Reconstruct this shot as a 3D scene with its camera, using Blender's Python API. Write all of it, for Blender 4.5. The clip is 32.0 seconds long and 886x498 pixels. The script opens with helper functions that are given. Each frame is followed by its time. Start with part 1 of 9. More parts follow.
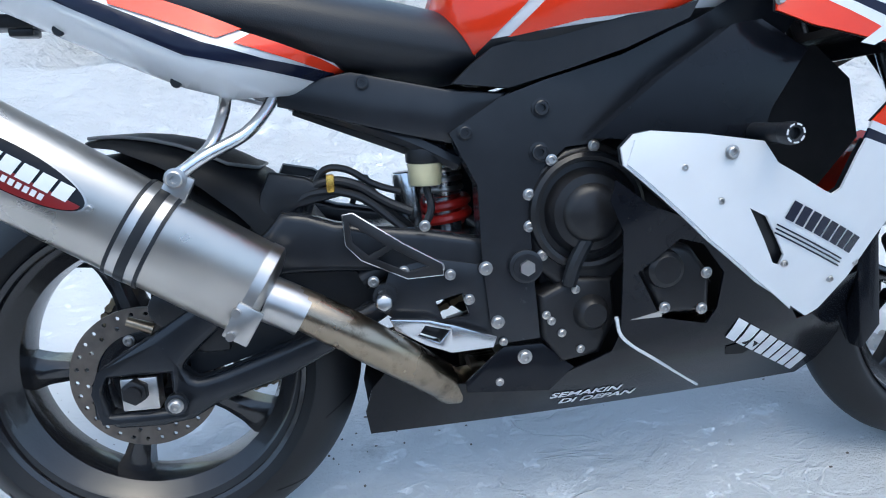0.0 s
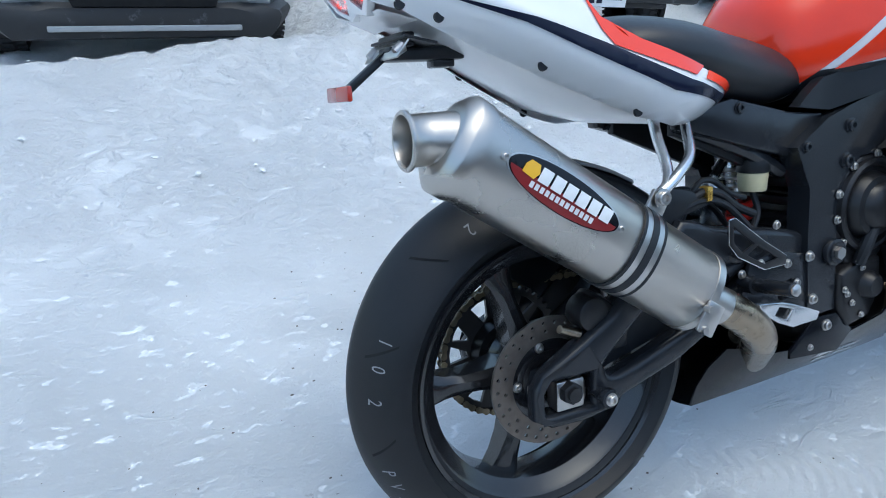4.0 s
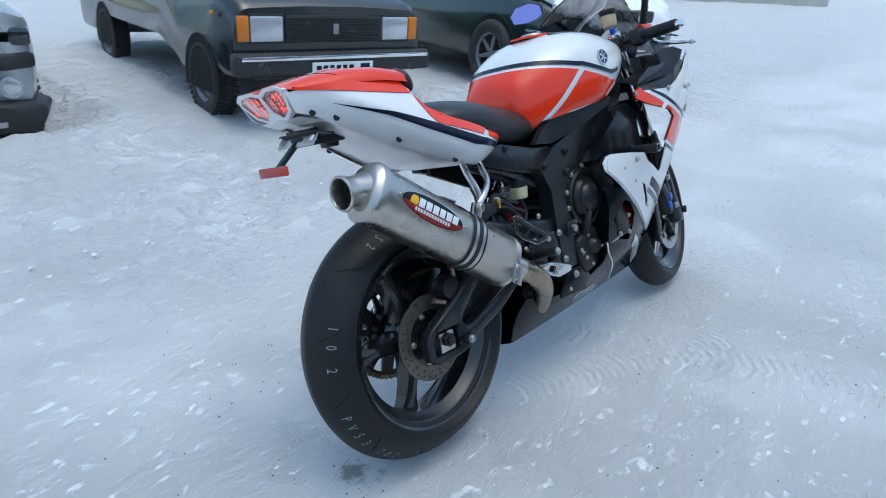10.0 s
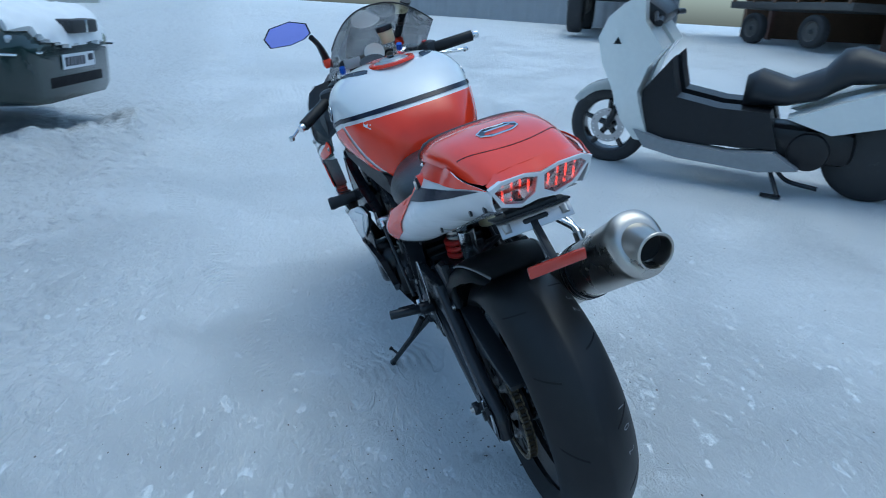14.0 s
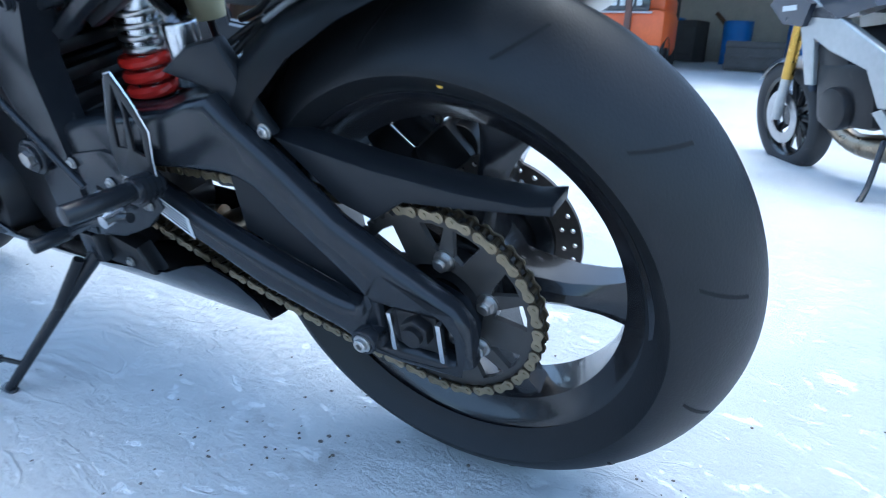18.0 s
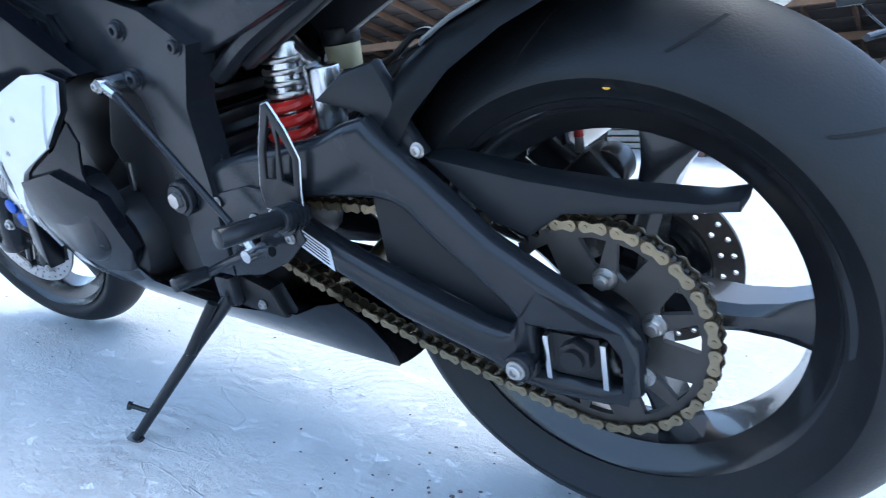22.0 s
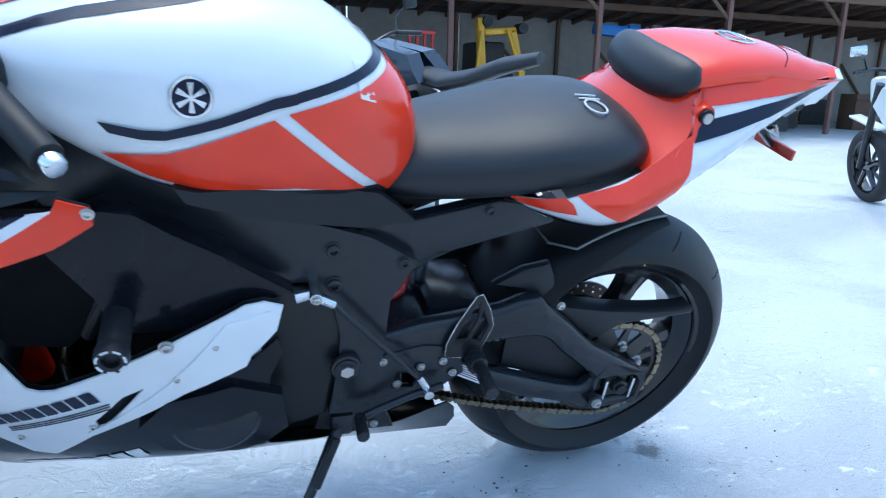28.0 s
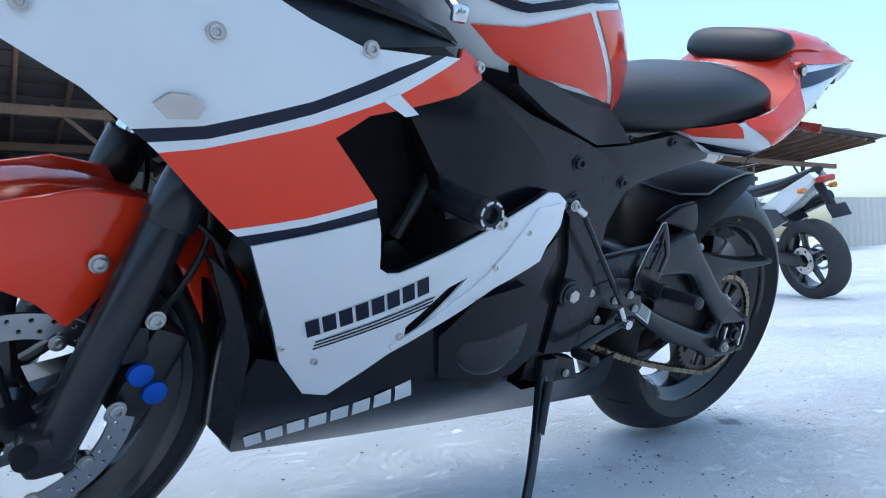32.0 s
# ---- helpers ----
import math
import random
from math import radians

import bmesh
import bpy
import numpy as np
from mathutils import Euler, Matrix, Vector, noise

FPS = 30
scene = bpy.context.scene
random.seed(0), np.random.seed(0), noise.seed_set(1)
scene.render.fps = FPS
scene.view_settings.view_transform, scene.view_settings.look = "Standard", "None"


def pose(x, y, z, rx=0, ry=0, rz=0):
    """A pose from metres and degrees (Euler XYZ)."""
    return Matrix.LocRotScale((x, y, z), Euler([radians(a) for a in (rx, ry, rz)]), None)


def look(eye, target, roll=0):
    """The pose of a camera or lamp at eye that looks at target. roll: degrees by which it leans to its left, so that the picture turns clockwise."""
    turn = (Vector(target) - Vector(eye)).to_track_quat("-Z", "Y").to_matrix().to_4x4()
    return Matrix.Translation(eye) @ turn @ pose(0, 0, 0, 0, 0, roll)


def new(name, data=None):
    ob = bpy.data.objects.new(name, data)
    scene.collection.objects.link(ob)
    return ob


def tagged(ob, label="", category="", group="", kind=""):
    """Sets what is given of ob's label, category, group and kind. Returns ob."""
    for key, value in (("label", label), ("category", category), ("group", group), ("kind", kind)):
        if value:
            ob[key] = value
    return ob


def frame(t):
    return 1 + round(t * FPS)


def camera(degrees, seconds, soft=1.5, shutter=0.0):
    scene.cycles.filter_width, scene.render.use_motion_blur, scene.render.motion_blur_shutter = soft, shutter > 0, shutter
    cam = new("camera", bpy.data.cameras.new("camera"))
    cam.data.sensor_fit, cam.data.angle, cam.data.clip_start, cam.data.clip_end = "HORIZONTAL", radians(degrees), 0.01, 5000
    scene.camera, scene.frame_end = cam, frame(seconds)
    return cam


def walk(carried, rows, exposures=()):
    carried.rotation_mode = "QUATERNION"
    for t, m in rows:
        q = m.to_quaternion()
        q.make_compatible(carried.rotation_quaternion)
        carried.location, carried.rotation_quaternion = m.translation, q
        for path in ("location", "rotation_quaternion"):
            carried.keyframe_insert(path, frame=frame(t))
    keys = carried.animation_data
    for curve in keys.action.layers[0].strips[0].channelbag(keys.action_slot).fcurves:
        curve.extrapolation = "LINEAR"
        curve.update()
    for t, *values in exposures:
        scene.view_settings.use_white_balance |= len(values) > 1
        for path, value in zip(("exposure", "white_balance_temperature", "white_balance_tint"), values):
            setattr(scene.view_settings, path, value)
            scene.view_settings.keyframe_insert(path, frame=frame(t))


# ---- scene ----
cam = camera(67.14, 32.0, soft=1.0, shutter=0.3)
PATH = [
    (0, (0.3270, -0.9226, 1.0037), (0.4571, -0.0620, 0.5112), 0.24),
    (0.5, (0.2398, -0.9313, 1.0134), (0.4084, -0.0674, 0.5388), 2.63),
    (1, (0.0800, -0.9736, 1.0687), (0.3474, -0.1262, 0.6100), 3.63),
    (1.5, (-0.0448, -0.9533, 1.0567), (0.2254, -0.1154, 0.5824), 3.53),
    (2, (-0.1668, -0.8510, 1.0337), (0.1159, -0.0304, 0.5371), -0.20),
    (2.5, (-0.2921, -0.7922, 1.0540), (-0.0153, 0.0279, 0.5532), 0.80),
    (4.5, (-0.591, -0.731, 1.044), (0.27, 0.772, 0.044), 7.0),
    (5, (-0.535, -0.678, 0.943), (0.373, 0.753, -0.12), 8.0),
    (5.5, (-0.512, -0.606, 0.782), (0.472, 0.744, -0.316), 6.2),
    (6, (-0.515, -0.564, 0.657), (0.46, 0.801, -0.431), 7.4),
    (6.5, (-0.504, -0.566, 0.654), (0.523, 0.779, -0.412), 7.8),
    (7, (-0.505, -0.591, 0.664), (0.522, 0.756, -0.399), 8.4),
    (7.5, (-0.537, -0.633, 0.69), (0.482, 0.726, -0.365), 7.8),
    (8, (-0.605, -0.647, 0.765), (0.471, 0.721, -0.221), 6.1),
    (8.5, (-0.639, -0.759, 0.889), (0.441, 0.691, 0.034), 5.9),
    (9, (-0.7243, -0.9946, 1.0756), (-0.1858, -0.2800, 0.6291), 6.20),
    (9.5, (-0.8776, -1.0791, 1.1690), (-0.2651, -0.4098, 0.7482), 5.93),
    (10, (-1.0979, -1.0376, 1.2047), (-0.4015, -0.4389, 0.8089), 4.21),
    (10.5, (-1.1874, -0.9052, 1.1735), (-0.4310, -0.3661, 0.8033), 3.63),
    (11, (-1.2794, -0.7066, 1.1822), (-0.4837, -0.2326, 0.8053), 5.82),
    (11.5, (-1.4183, -0.4525, 1.1782), (-0.5600, -0.1087, 0.7971), 7.01),
    (12, (-1.4153, -0.2252, 1.1590), (-0.5157, 0.0020, 0.7862), 6.20),
    (12.5, (-1.3704, -0.0072, 1.1547), (-0.4479, 0.1185, 0.7898), 6.55),
    (13, (-1.3991, 0.2653, 1.1562), (-0.4652, 0.2367, 0.7998), 5.40),
    (13.5, (-1.3613, 0.4744, 1.1597), (-0.4351, 0.3205, 0.8155), 5.68),
    (14, (-1.2464, 0.6615, 1.1509), (-0.3484, 0.3801, 0.8125), 3.53),
    (14.5, (-1.1617, 0.8468, 1.1575), (-0.3206, 0.4237, 0.8207), 4.78),
    (16.5, (-0.5912, 0.9599, 1.0588), (0.0460, 0.3135, 0.6390), 2.05),
    (17, (-0.4223, 0.9142, 0.9456), (0.1326, 0.2154, 0.4942), -0.02),
    (17.5, (-0.3754, 0.7896, 0.7722), (0.1604, 0.0467, 0.3710), 0.88),
    (18, (-0.3469, 0.7073, 0.5460), (0.1206, -0.1335, 0.2729), 2.84),
    (18.5, (-0.3123, 0.6752, 0.4267), (0.1070, -0.2120, 0.2346), 0.93),
    (19, (-0.3084, 0.6823, 0.4022), (0.1238, -0.1982, 0.2073), 0.32),
    (19.5, (-0.3071, 0.6959, 0.3889), (0.1153, -0.1845, 0.1735), 1.52),
    (20, (-0.3155, 0.6878, 0.3850), (0.1187, -0.1884, 0.1756), 2.18),
    (20.5, (-0.3123, 0.6974, 0.4003), (0.1496, -0.1696, 0.2130), 2.17),
    (21, (-0.3097, 0.6990, 0.4310), (0.1868, -0.1573, 0.2889), 2.64),
    (21.5, (-0.2964, 0.7238, 0.4472), (0.2392, -0.1100, 0.3137), 1.68),
    (22, (-0.2699, 0.7405, 0.4537), (0.3097, -0.0636, 0.3212), 1.02),
    (22.5, (-0.2359, 0.7523, 0.4524), (0.3851, -0.0198, 0.3172), 1.87),
    (23, (-0.2173, 0.7707, 0.4795), (0.4092, 0.0170, 0.2808), 0.13),
    (23.5, (-0.2223, 0.8104, 0.6033), (0.3779, 0.0775, 0.2830), 0.04),
    (24, (-0.1552, 0.9178, 0.6687), (0.3404, 0.1300, 0.3030), 0.32),
    (24.5, (-0.0616, 1.0398, 0.7263), (0.3071, 0.1908, 0.3479), 2.91),
    (25, (0.0165, 1.1181, 0.7815), (0.2855, 0.2422, 0.3810), 0.38),
    (25.5, (0.0707, 1.1746, 0.8141), (0.2027, 0.2705, 0.4078), -0.76),
    (27.5, (0.6382, 1.2814, 0.8476), (0.3813, 0.3543, 0.5747), -0.39),
    (28, (0.7492, 1.2301, 0.8534), (0.4462, 0.3069, 0.6168), 1.44),
    (28.5, (0.9566, 1.2015, 0.8545), (0.5981, 0.2946, 0.6333), -0.23),
    (29, (1.1142, 1.1808, 0.8633), (0.6597, 0.3135, 0.6602), 1.99),
    (29.5, (1.1867, 1.0985, 0.8420), (0.6824, 0.2597, 0.6370), -1.34),
    (30, (1.2703, 1.0313, 0.7670), (0.7746, 0.1827, 0.5824), -0.43),
    (30.5, (1.3505, 1.0345, 0.6339), (0.8409, 0.1773, 0.5608), 0.41),
    (31, (1.3952, 1.0493, 0.4997), (0.8780, 0.1935, 0.4855), 0.04),
    (31.5, (1.4002, 1.0404, 0.4729), (0.8349, 0.2155, 0.4612), -1.14),
    (32, (1.4067, 1.0422, 0.4770), (0.8477, 0.2130, 0.4819), -2.56),
]
EXPOSURES = ((0, 1.33, 6150, 0), (3, 1.08, 5950, -1), (5, 0.98, 5920, -3), (6, 1.08, 5940, -3), (7, 1.22, 5990, -3), (8, 1.01, 6040, -3), (9, 1.18, 5940, -3), (10, 0.74, 5950, -3), (11, 0.74, 5690, -6), (12, 0.45, 5390, -9), (13, 0.29, 5290, -9), (14.3, 0.37, 5190, -9), (16.6, 1.13, 5460, 0), (17, 1.18, 5380, -2), (18, 1.78, 5470, -2), (19, 1.74, 5530, 0), (20.3, 1.59, 5490, 0), (22, 2.05, 5710, 0), (23, 1.95, 5610, 0), (25, 2, 5580, 0), (26.3, 1.5, 5450, -1), (28, 1.36, 5320, -3), (29.5, 1.33, 5420, -3), (31, 1.43, 5690, -3), (32, 1.15, 5640, -2))
walk(cam, [(t, look(eye, target, roll)) for t, eye, target, roll in PATH], EXPOSURES)


# ---- light: hazy winter daylight, sun behind thin cloud ----
SUN_ELEV, SUN_AZ = radians(84), radians(-75)
world = bpy.data.worlds.new("winter_sky")
scene.world = world
world.use_nodes = True
wn = world.node_tree.nodes
sky = wn.new("ShaderNodeTexSky")
sky.sky_type, sky.sun_disc = "NISHITA", False
sky.sun_elevation, sky.sun_rotation = SUN_ELEV, math.pi / 2 - SUN_AZ
sky.altitude, sky.air_density, sky.dust_density, sky.ozone_density = 200, 1.0, 3.4, 1.0
wn["Background"].inputs["Strength"].default_value = 0.15
world.node_tree.links.new(sky.outputs[0], wn["Background"].inputs[0])
sun = new("sun", bpy.data.lights.new("sun", "SUN"))
sun.data.energy, sun.data.angle, sun.data.color = 0.18, radians(60), (1.0, 0.97, 0.94)
sun_from = Vector((math.cos(SUN_ELEV) * math.cos(SUN_AZ), math.cos(SUN_ELEV) * math.sin(SUN_AZ), math.sin(SUN_ELEV)))
sun.matrix_world = look(sun_from * 30, (0, 0, 0))


# ---- materials ----
def mat(name, color, rough=0.5, metal=0.0, vary=0.12, scale=30.0, bump=0.0, bump_scale=200.0, coat=0.0, rvary=0.12, dirt=None, dirt_at=0.62, spec=0.5, random=0.0):
    """Principled surface with variation at two scales, fine relief and optional dirt patches."""
    m = bpy.data.materials.new(name)
    m.use_nodes = True
    nt = m.node_tree
    n, l = nt.nodes, nt.links
    b = n["Principled BSDF"]
    b.inputs["Metallic"].default_value = metal
    b.inputs["Specular IOR Level"].default_value = spec
    b.inputs["Coat Weight"].default_value = coat
    b.inputs["Coat Roughness"].default_value = 0.06
    tc = n.new("ShaderNodeTexCoord")
    big = n.new("ShaderNodeTexNoise")
    big.inputs["Scale"].default_value, big.inputs["Detail"].default_value = scale * 0.15, 4
    fine = n.new("ShaderNodeTexNoise")
    fine.inputs["Scale"].default_value, fine.inputs["Detail"].default_value = scale, 6
    for t in (big, fine):
        l.new(tc.outputs["Object"], t.inputs["Vector"])
    mixn = n.new("ShaderNodeMath")
    mixn.operation = "ADD"
    l.new(big.outputs[0], mixn.inputs[0])
    l.new(fine.outputs[0], mixn.inputs[1])
    rng = n.new("ShaderNodeMapRange")
    rng.inputs["From Min"].default_value, rng.inputs["From Max"].default_value = 0.6, 1.4
    rng.inputs["To Min"].default_value, rng.inputs["To Max"].default_value = 1 - vary, 1 + vary
    l.new(mixn.outputs[0], rng.inputs["Value"])
    mul = n.new("ShaderNodeMix")
    mul.data_type, mul.blend_type = "RGBA", "MULTIPLY"
    mul.inputs["Factor"].default_value = 1.0
    mul.inputs["A"].default_value = (*color, 1)
    grey = n.new("ShaderNodeCombineColor")
    for i in range(3):
        l.new(rng.outputs[0], grey.inputs[i])
    l.new(grey.outputs[0], mul.inputs["B"])
    out = mul.outputs["Result"]
    if random:
        info = n.new("ShaderNodeObjectInfo")
        rr = n.new("ShaderNodeMapRange")
        rr.inputs["To Min"].default_value, rr.inputs["To Max"].default_value = 1 - random, 1 + random
        l.new(info.outputs["Random"], rr.inputs["Value"])
        m2 = n.new("ShaderNodeVectorMath")
        m2.operation = "SCALE"
        l.new(out, m2.inputs[0])
        l.new(rr.outputs[0], m2.inputs["Scale"])
        out = m2.outputs[0]
    if dirt:
        dn = n.new("ShaderNodeTexNoise")
        dn.inputs["Scale"].default_value, dn.inputs["Detail"].default_value, dn.inputs["Roughness"].default_value = 9.0, 9, 0.7
        l.new(tc.outputs["Object"], dn.inputs["Vector"])
        dr = n.new("ShaderNodeMapRange")
        dr.inputs["From Min"].default_value, dr.inputs["From Max"].default_value = dirt_at, dirt_at + 0.14
        l.new(dn.outputs[0], dr.inputs["Value"])
        dm = n.new("ShaderNodeMix")
        dm.data_type = "RGBA"
        l.new(dr.outputs[0], dm.inputs["Factor"])
        l.new(out, dm.inputs["A"])
        dm.inputs["B"].default_value = (*dirt, 1)
        out = dm.outputs["Result"]
    l.new(out, b.inputs["Base Color"])
    r2 = n.new("ShaderNodeMapRange")
    r2.inputs["From Min"].default_value, r2.inputs["From Max"].default_value = 0.6, 1.4
    r2.inputs["To Min"].default_value, r2.inputs["To Max"].default_value = max(0.02, rough * (1 - rvary)), min(1, rough * (1 + rvary))
    l.new(mixn.outputs[0], r2.inputs["Value"])
    l.new(r2.outputs[0], b.inputs["Roughness"])
    if bump:
        bn = n.new("ShaderNodeTexNoise")
        bn.inputs["Scale"].default_value, bn.inputs["Detail"].default_value = bump_scale, 5
        l.new(tc.outputs["Object"], bn.inputs["Vector"])
        bp = n.new("ShaderNodeBump")
        bp.inputs["Strength"].default_value, bp.inputs["Distance"].default_value = bump, 0.002
        l.new(bn.outputs[0], bp.inputs["Height"])
        l.new(bp.outputs[0], b.inputs["Normal"])
    return m


def emit(name, color, strength):
    m = bpy.data.materials.new(name)
    m.use_nodes = True
    b = m.node_tree.nodes["Principled BSDF"]
    b.inputs["Base Color"].default_value = (*color, 1)
    b.inputs["Emission Color"].default_value = (*color, 1)
    b.inputs["Emission Strength"].default_value = strength
    return m


def clear(name, color, rough=0.02, alpha=0.25):
    """Thin clear plastic or glass, mostly transparent with a glossy face."""
    m = bpy.data.materials.new(name)
    m.use_nodes = True
    nt = m.node_tree
    n, l = nt.nodes, nt.links
    tr, gl, mx, fr = n.new("ShaderNodeBsdfTransparent"), n.new("ShaderNodeBsdfGlossy"), n.new("ShaderNodeMixShader"), n.new("ShaderNodeFresnel")
    tr.inputs[0].default_value = (*color, 1)
    gl.inputs["Roughness"].default_value = rough
    ad = n.new("ShaderNodeMath")
    ad.operation = "ADD"
    ad.inputs[1].default_value = alpha
    l.new(fr.outputs[0], ad.inputs[0])
    l.new(ad.outputs[0], mx.inputs[0])
    l.new(tr.outputs[0], mx.inputs[1])
    l.new(gl.outputs[0], mx.inputs[2])
    l.new(mx.outputs[0], n["Material Output"].inputs[0])
    return m


def brushed(name, color, rough, axis_scale, metal=1.0):
    """Brushed metal: streaks that run along one axis, with heat and grease stains."""
    m = mat(name, color, rough, metal, vary=0.10, scale=12, rvary=0.25, dirt=tuple(c * 0.72 for c in color), dirt_at=0.70)
    n, l = m.node_tree.nodes, m.node_tree.links
    tc = n.new("ShaderNodeTexCoord")
    mp = n.new("ShaderNodeMapping")
    mp.inputs["Scale"].default_value = axis_scale
    nz = n.new("ShaderNodeTexNoise")
    nz.inputs["Scale"].default_value, nz.inputs["Detail"].default_value = 60, 4
    bp = n.new("ShaderNodeBump")
    bp.inputs["Strength"].default_value, bp.inputs["Distance"].default_value = 0.12, 0.001
    l.new(tc.outputs["Object"], mp.inputs[0])
    l.new(mp.outputs[0], nz.inputs["Vector"])
    l.new(nz.outputs[0], bp.inputs["Height"])
    l.new(bp.outputs[0], n["Principled BSDF"].inputs["Normal"])
    return m


M_WHITE = mat("white_paint", (0.73, 0.74, 0.75), 0.22, coat=0.6, vary=0.03, rvary=0.1, scale=20)
M_RED = mat("orange_red_paint", (0.75, 0.040, 0.011), 0.16, spec=0.4, coat=0.3, vary=0.05, scale=20)
M_NAVY = mat("navy_stripe", (0.008, 0.011, 0.028), 0.22, spec=0.28, vary=0.1)
M_GLOSSBLACK = mat("gloss_black_paint", (0.006, 0.007, 0.010), 0.16, vary=0.2, spec=0.26, dirt=(0.02, 0.023, 0.027), dirt_at=0.76)
M_SATIN = mat("satin_black_frame", (0.015, 0.017, 0.021), 0.25, spec=0.42, vary=0.2, bump=0.03, bump_scale=700)
M_PLASTIC = mat("black_grained_plastic", (0.013, 0.0145, 0.0175), 0.38, spec=0.33, vary=0.2, bump=0.15, bump_scale=900)
M_ENGINE = mat("black_engine_metal", (0.013, 0.013, 0.0145), 0.34, spec=0.42, metal=0.1, vary=0.3, bump=0.12, bump_scale=260, dirt=(0.06, 0.05, 0.042), dirt_at=0.62)
M_VINYL = mat("black_seat_vinyl", (0.013, 0.0145, 0.018), 0.40, spec=0.45, vary=0.12, bump=0.2, bump_scale=650)
M_RUBBER = mat("tyre_rubber", (0.0095, 0.0105, 0.0125), 0.46, spec=0.34, vary=0.25, bump=0.15, bump_scale=350, dirt=(0.018, 0.018, 0.020), dirt_at=0.62)
M_WORN = mat("worn_tread_rubber", (0.028, 0.028, 0.030), 0.72, vary=0.3, scale=80, bump=0.5, bump_scale=160, dirt=(0.09, 0.09, 0.095), dirt_at=0.60)
M_CHALK = mat("pale_tyre_marking", (0.24, 0.245, 0.26), 0.85, vary=0.2, scale=200)
# grey that paints the light caught along black plastic edges
M_EDGEGLINT = mat("painted_edge_glint", (0.16, 0.165, 0.17), 0.38, vary=0.25)
M_RIM = mat("black_cast_rim", (0.012, 0.012, 0.014), 0.24, coat=0.5, vary=0.2, dirt=(0.07, 0.06, 0.05), dirt_at=0.70)
M_TITAN = brushed("brushed_titanium", (0.50, 0.475, 0.44), 0.30, (1, 30, 30))
M_STEEL = mat("bare_steel", (0.52, 0.50, 0.48), 0.30, metal=1.0, vary=0.15, bump=0.05)
M_HEAT = mat("heat_tinted_steel", (0.33, 0.27, 0.20), 0.26, metal=1.0, vary=0.25, scale=14, rvary=0.3, dirt=(0.10, 0.075, 0.05), dirt_at=0.56)
M_CHAINDARK = mat("greasy_inner_links", (0.09, 0.07, 0.045), 0.4, metal=0.8, vary=0.3)
M_ALU = mat("polished_aluminium", (0.70, 0.71, 0.73), 0.24, metal=1.0, vary=0.1)
M_CHROME = mat("bright_bolt_head", (0.75, 0.76, 0.78), 0.15, metal=1.0, vary=0.1)
M_DISC = mat("rusty_disc_steel", (0.17, 0.145, 0.125), 0.42, metal=0.75, vary=0.3, scale=60, dirt=(0.16, 0.09, 0.05), dirt_at=0.60)
M_DISCF = mat("clean_disc_steel", (0.45, 0.45, 0.46), 0.34, metal=1.0, vary=0.15)
# near-black for painted shade in hollows and arches, also dark seams and marks
M_DARKFILL = mat("shade_and_mark_black", (0.004, 0.004, 0.005), 0.9, vary=0.1)
M_SPROCKET = mat("dark_sprocket", (0.075, 0.070, 0.066), 0.45, metal=0.6, vary=0.25, dirt=(0.10, 0.085, 0.07), dirt_at=0.66)
M_CHAIN = mat("bronze_chain", (0.33, 0.27, 0.18), 0.36, metal=0.85, vary=0.2, scale=120, dirt=(0.06, 0.045, 0.03), dirt_at=0.62, random=0.12)
M_SPRING = mat("red_spring_paint", (0.55, 0.022, 0.016), 0.35, vary=0.12, coat=0.2)
M_TANKFLUID = mat("yellowed_reservoir", (0.52, 0.48, 0.30), 0.4, vary=0.15)
M_BLUE = mat("blue_anodised", (0.015, 0.09, 0.48), 0.3, metal=0.5)
M_REFL = mat("red_reflector", (0.42, 0.035, 0.02), 0.18, vary=0.1, coat=0.4)
M_LENS = clear("clear_lens", (0.72, 0.46, 0.44), 0.05, 0.02)
M_LENSBACK = mat("tail_light_backing", (0.03, 0.02, 0.02), 0.35, metal=0.3)
M_LED = emit("lit_red_led", (1.0, 0.06, 0.03), 3.0)
M_SCREEN = clear("tinted_screen", (0.985, 0.985, 0.98), 0.03, 0.0)
M_MIRROR = mat("blue_mirror", (0.30, 0.33, 0.80), 0.05, metal=1.0, vary=0.01)
M_PLATE = mat("pale_sticker", (0.62, 0.63, 0.64), 0.5, vary=0.05)
M_BADGE_RED = mat("dark_red_badge", (0.20, 0.012, 0.014), 0.3, coat=0.4)
M_YELLOW = mat("yellow_paint", (0.72, 0.40, 0.02), 0.35, vary=0.08, dirt=(0.25, 0.15, 0.03), dirt_at=0.68)
M_AMBER = mat("amber_lens", (0.65, 0.20, 0.02), 0.2, vary=0.05, coat=0.4)
M_GOLD = mat("gold_fork", (0.62, 0.38, 0.08), 0.28, metal=0.8)


# ---- building helpers ----
def part(name, bm, material, parent=None, label="", smooth=True, angle=35):
    """Links a bmesh as one mesh object under a thing or under a part."""
    bmesh.ops.recalc_face_normals(bm, faces=bm.faces)
    me = bpy.data.meshes.new(name)
    if smooth:
        for f in bm.faces:
            f.smooth = True
        lim = radians(angle)
        for e in bm.edges:
            if len(e.link_faces) == 2 and e.calc_face_angle(0) > lim:
                e.smooth = False
    bm.to_mesh(me)
    bm.free()
    me.materials.append(material)
    ob = new(name, me)
    if parent is not None:
        ob.parent = parent
    if label:
        tagged(ob, label)
    return ob


def shared(name, me, m, parent):
    """One more object on an existing mesh, at the pose m in its parent's space."""
    ob = new(name, me)
    ob.parent = parent
    ob.matrix_basis = m
    return ob


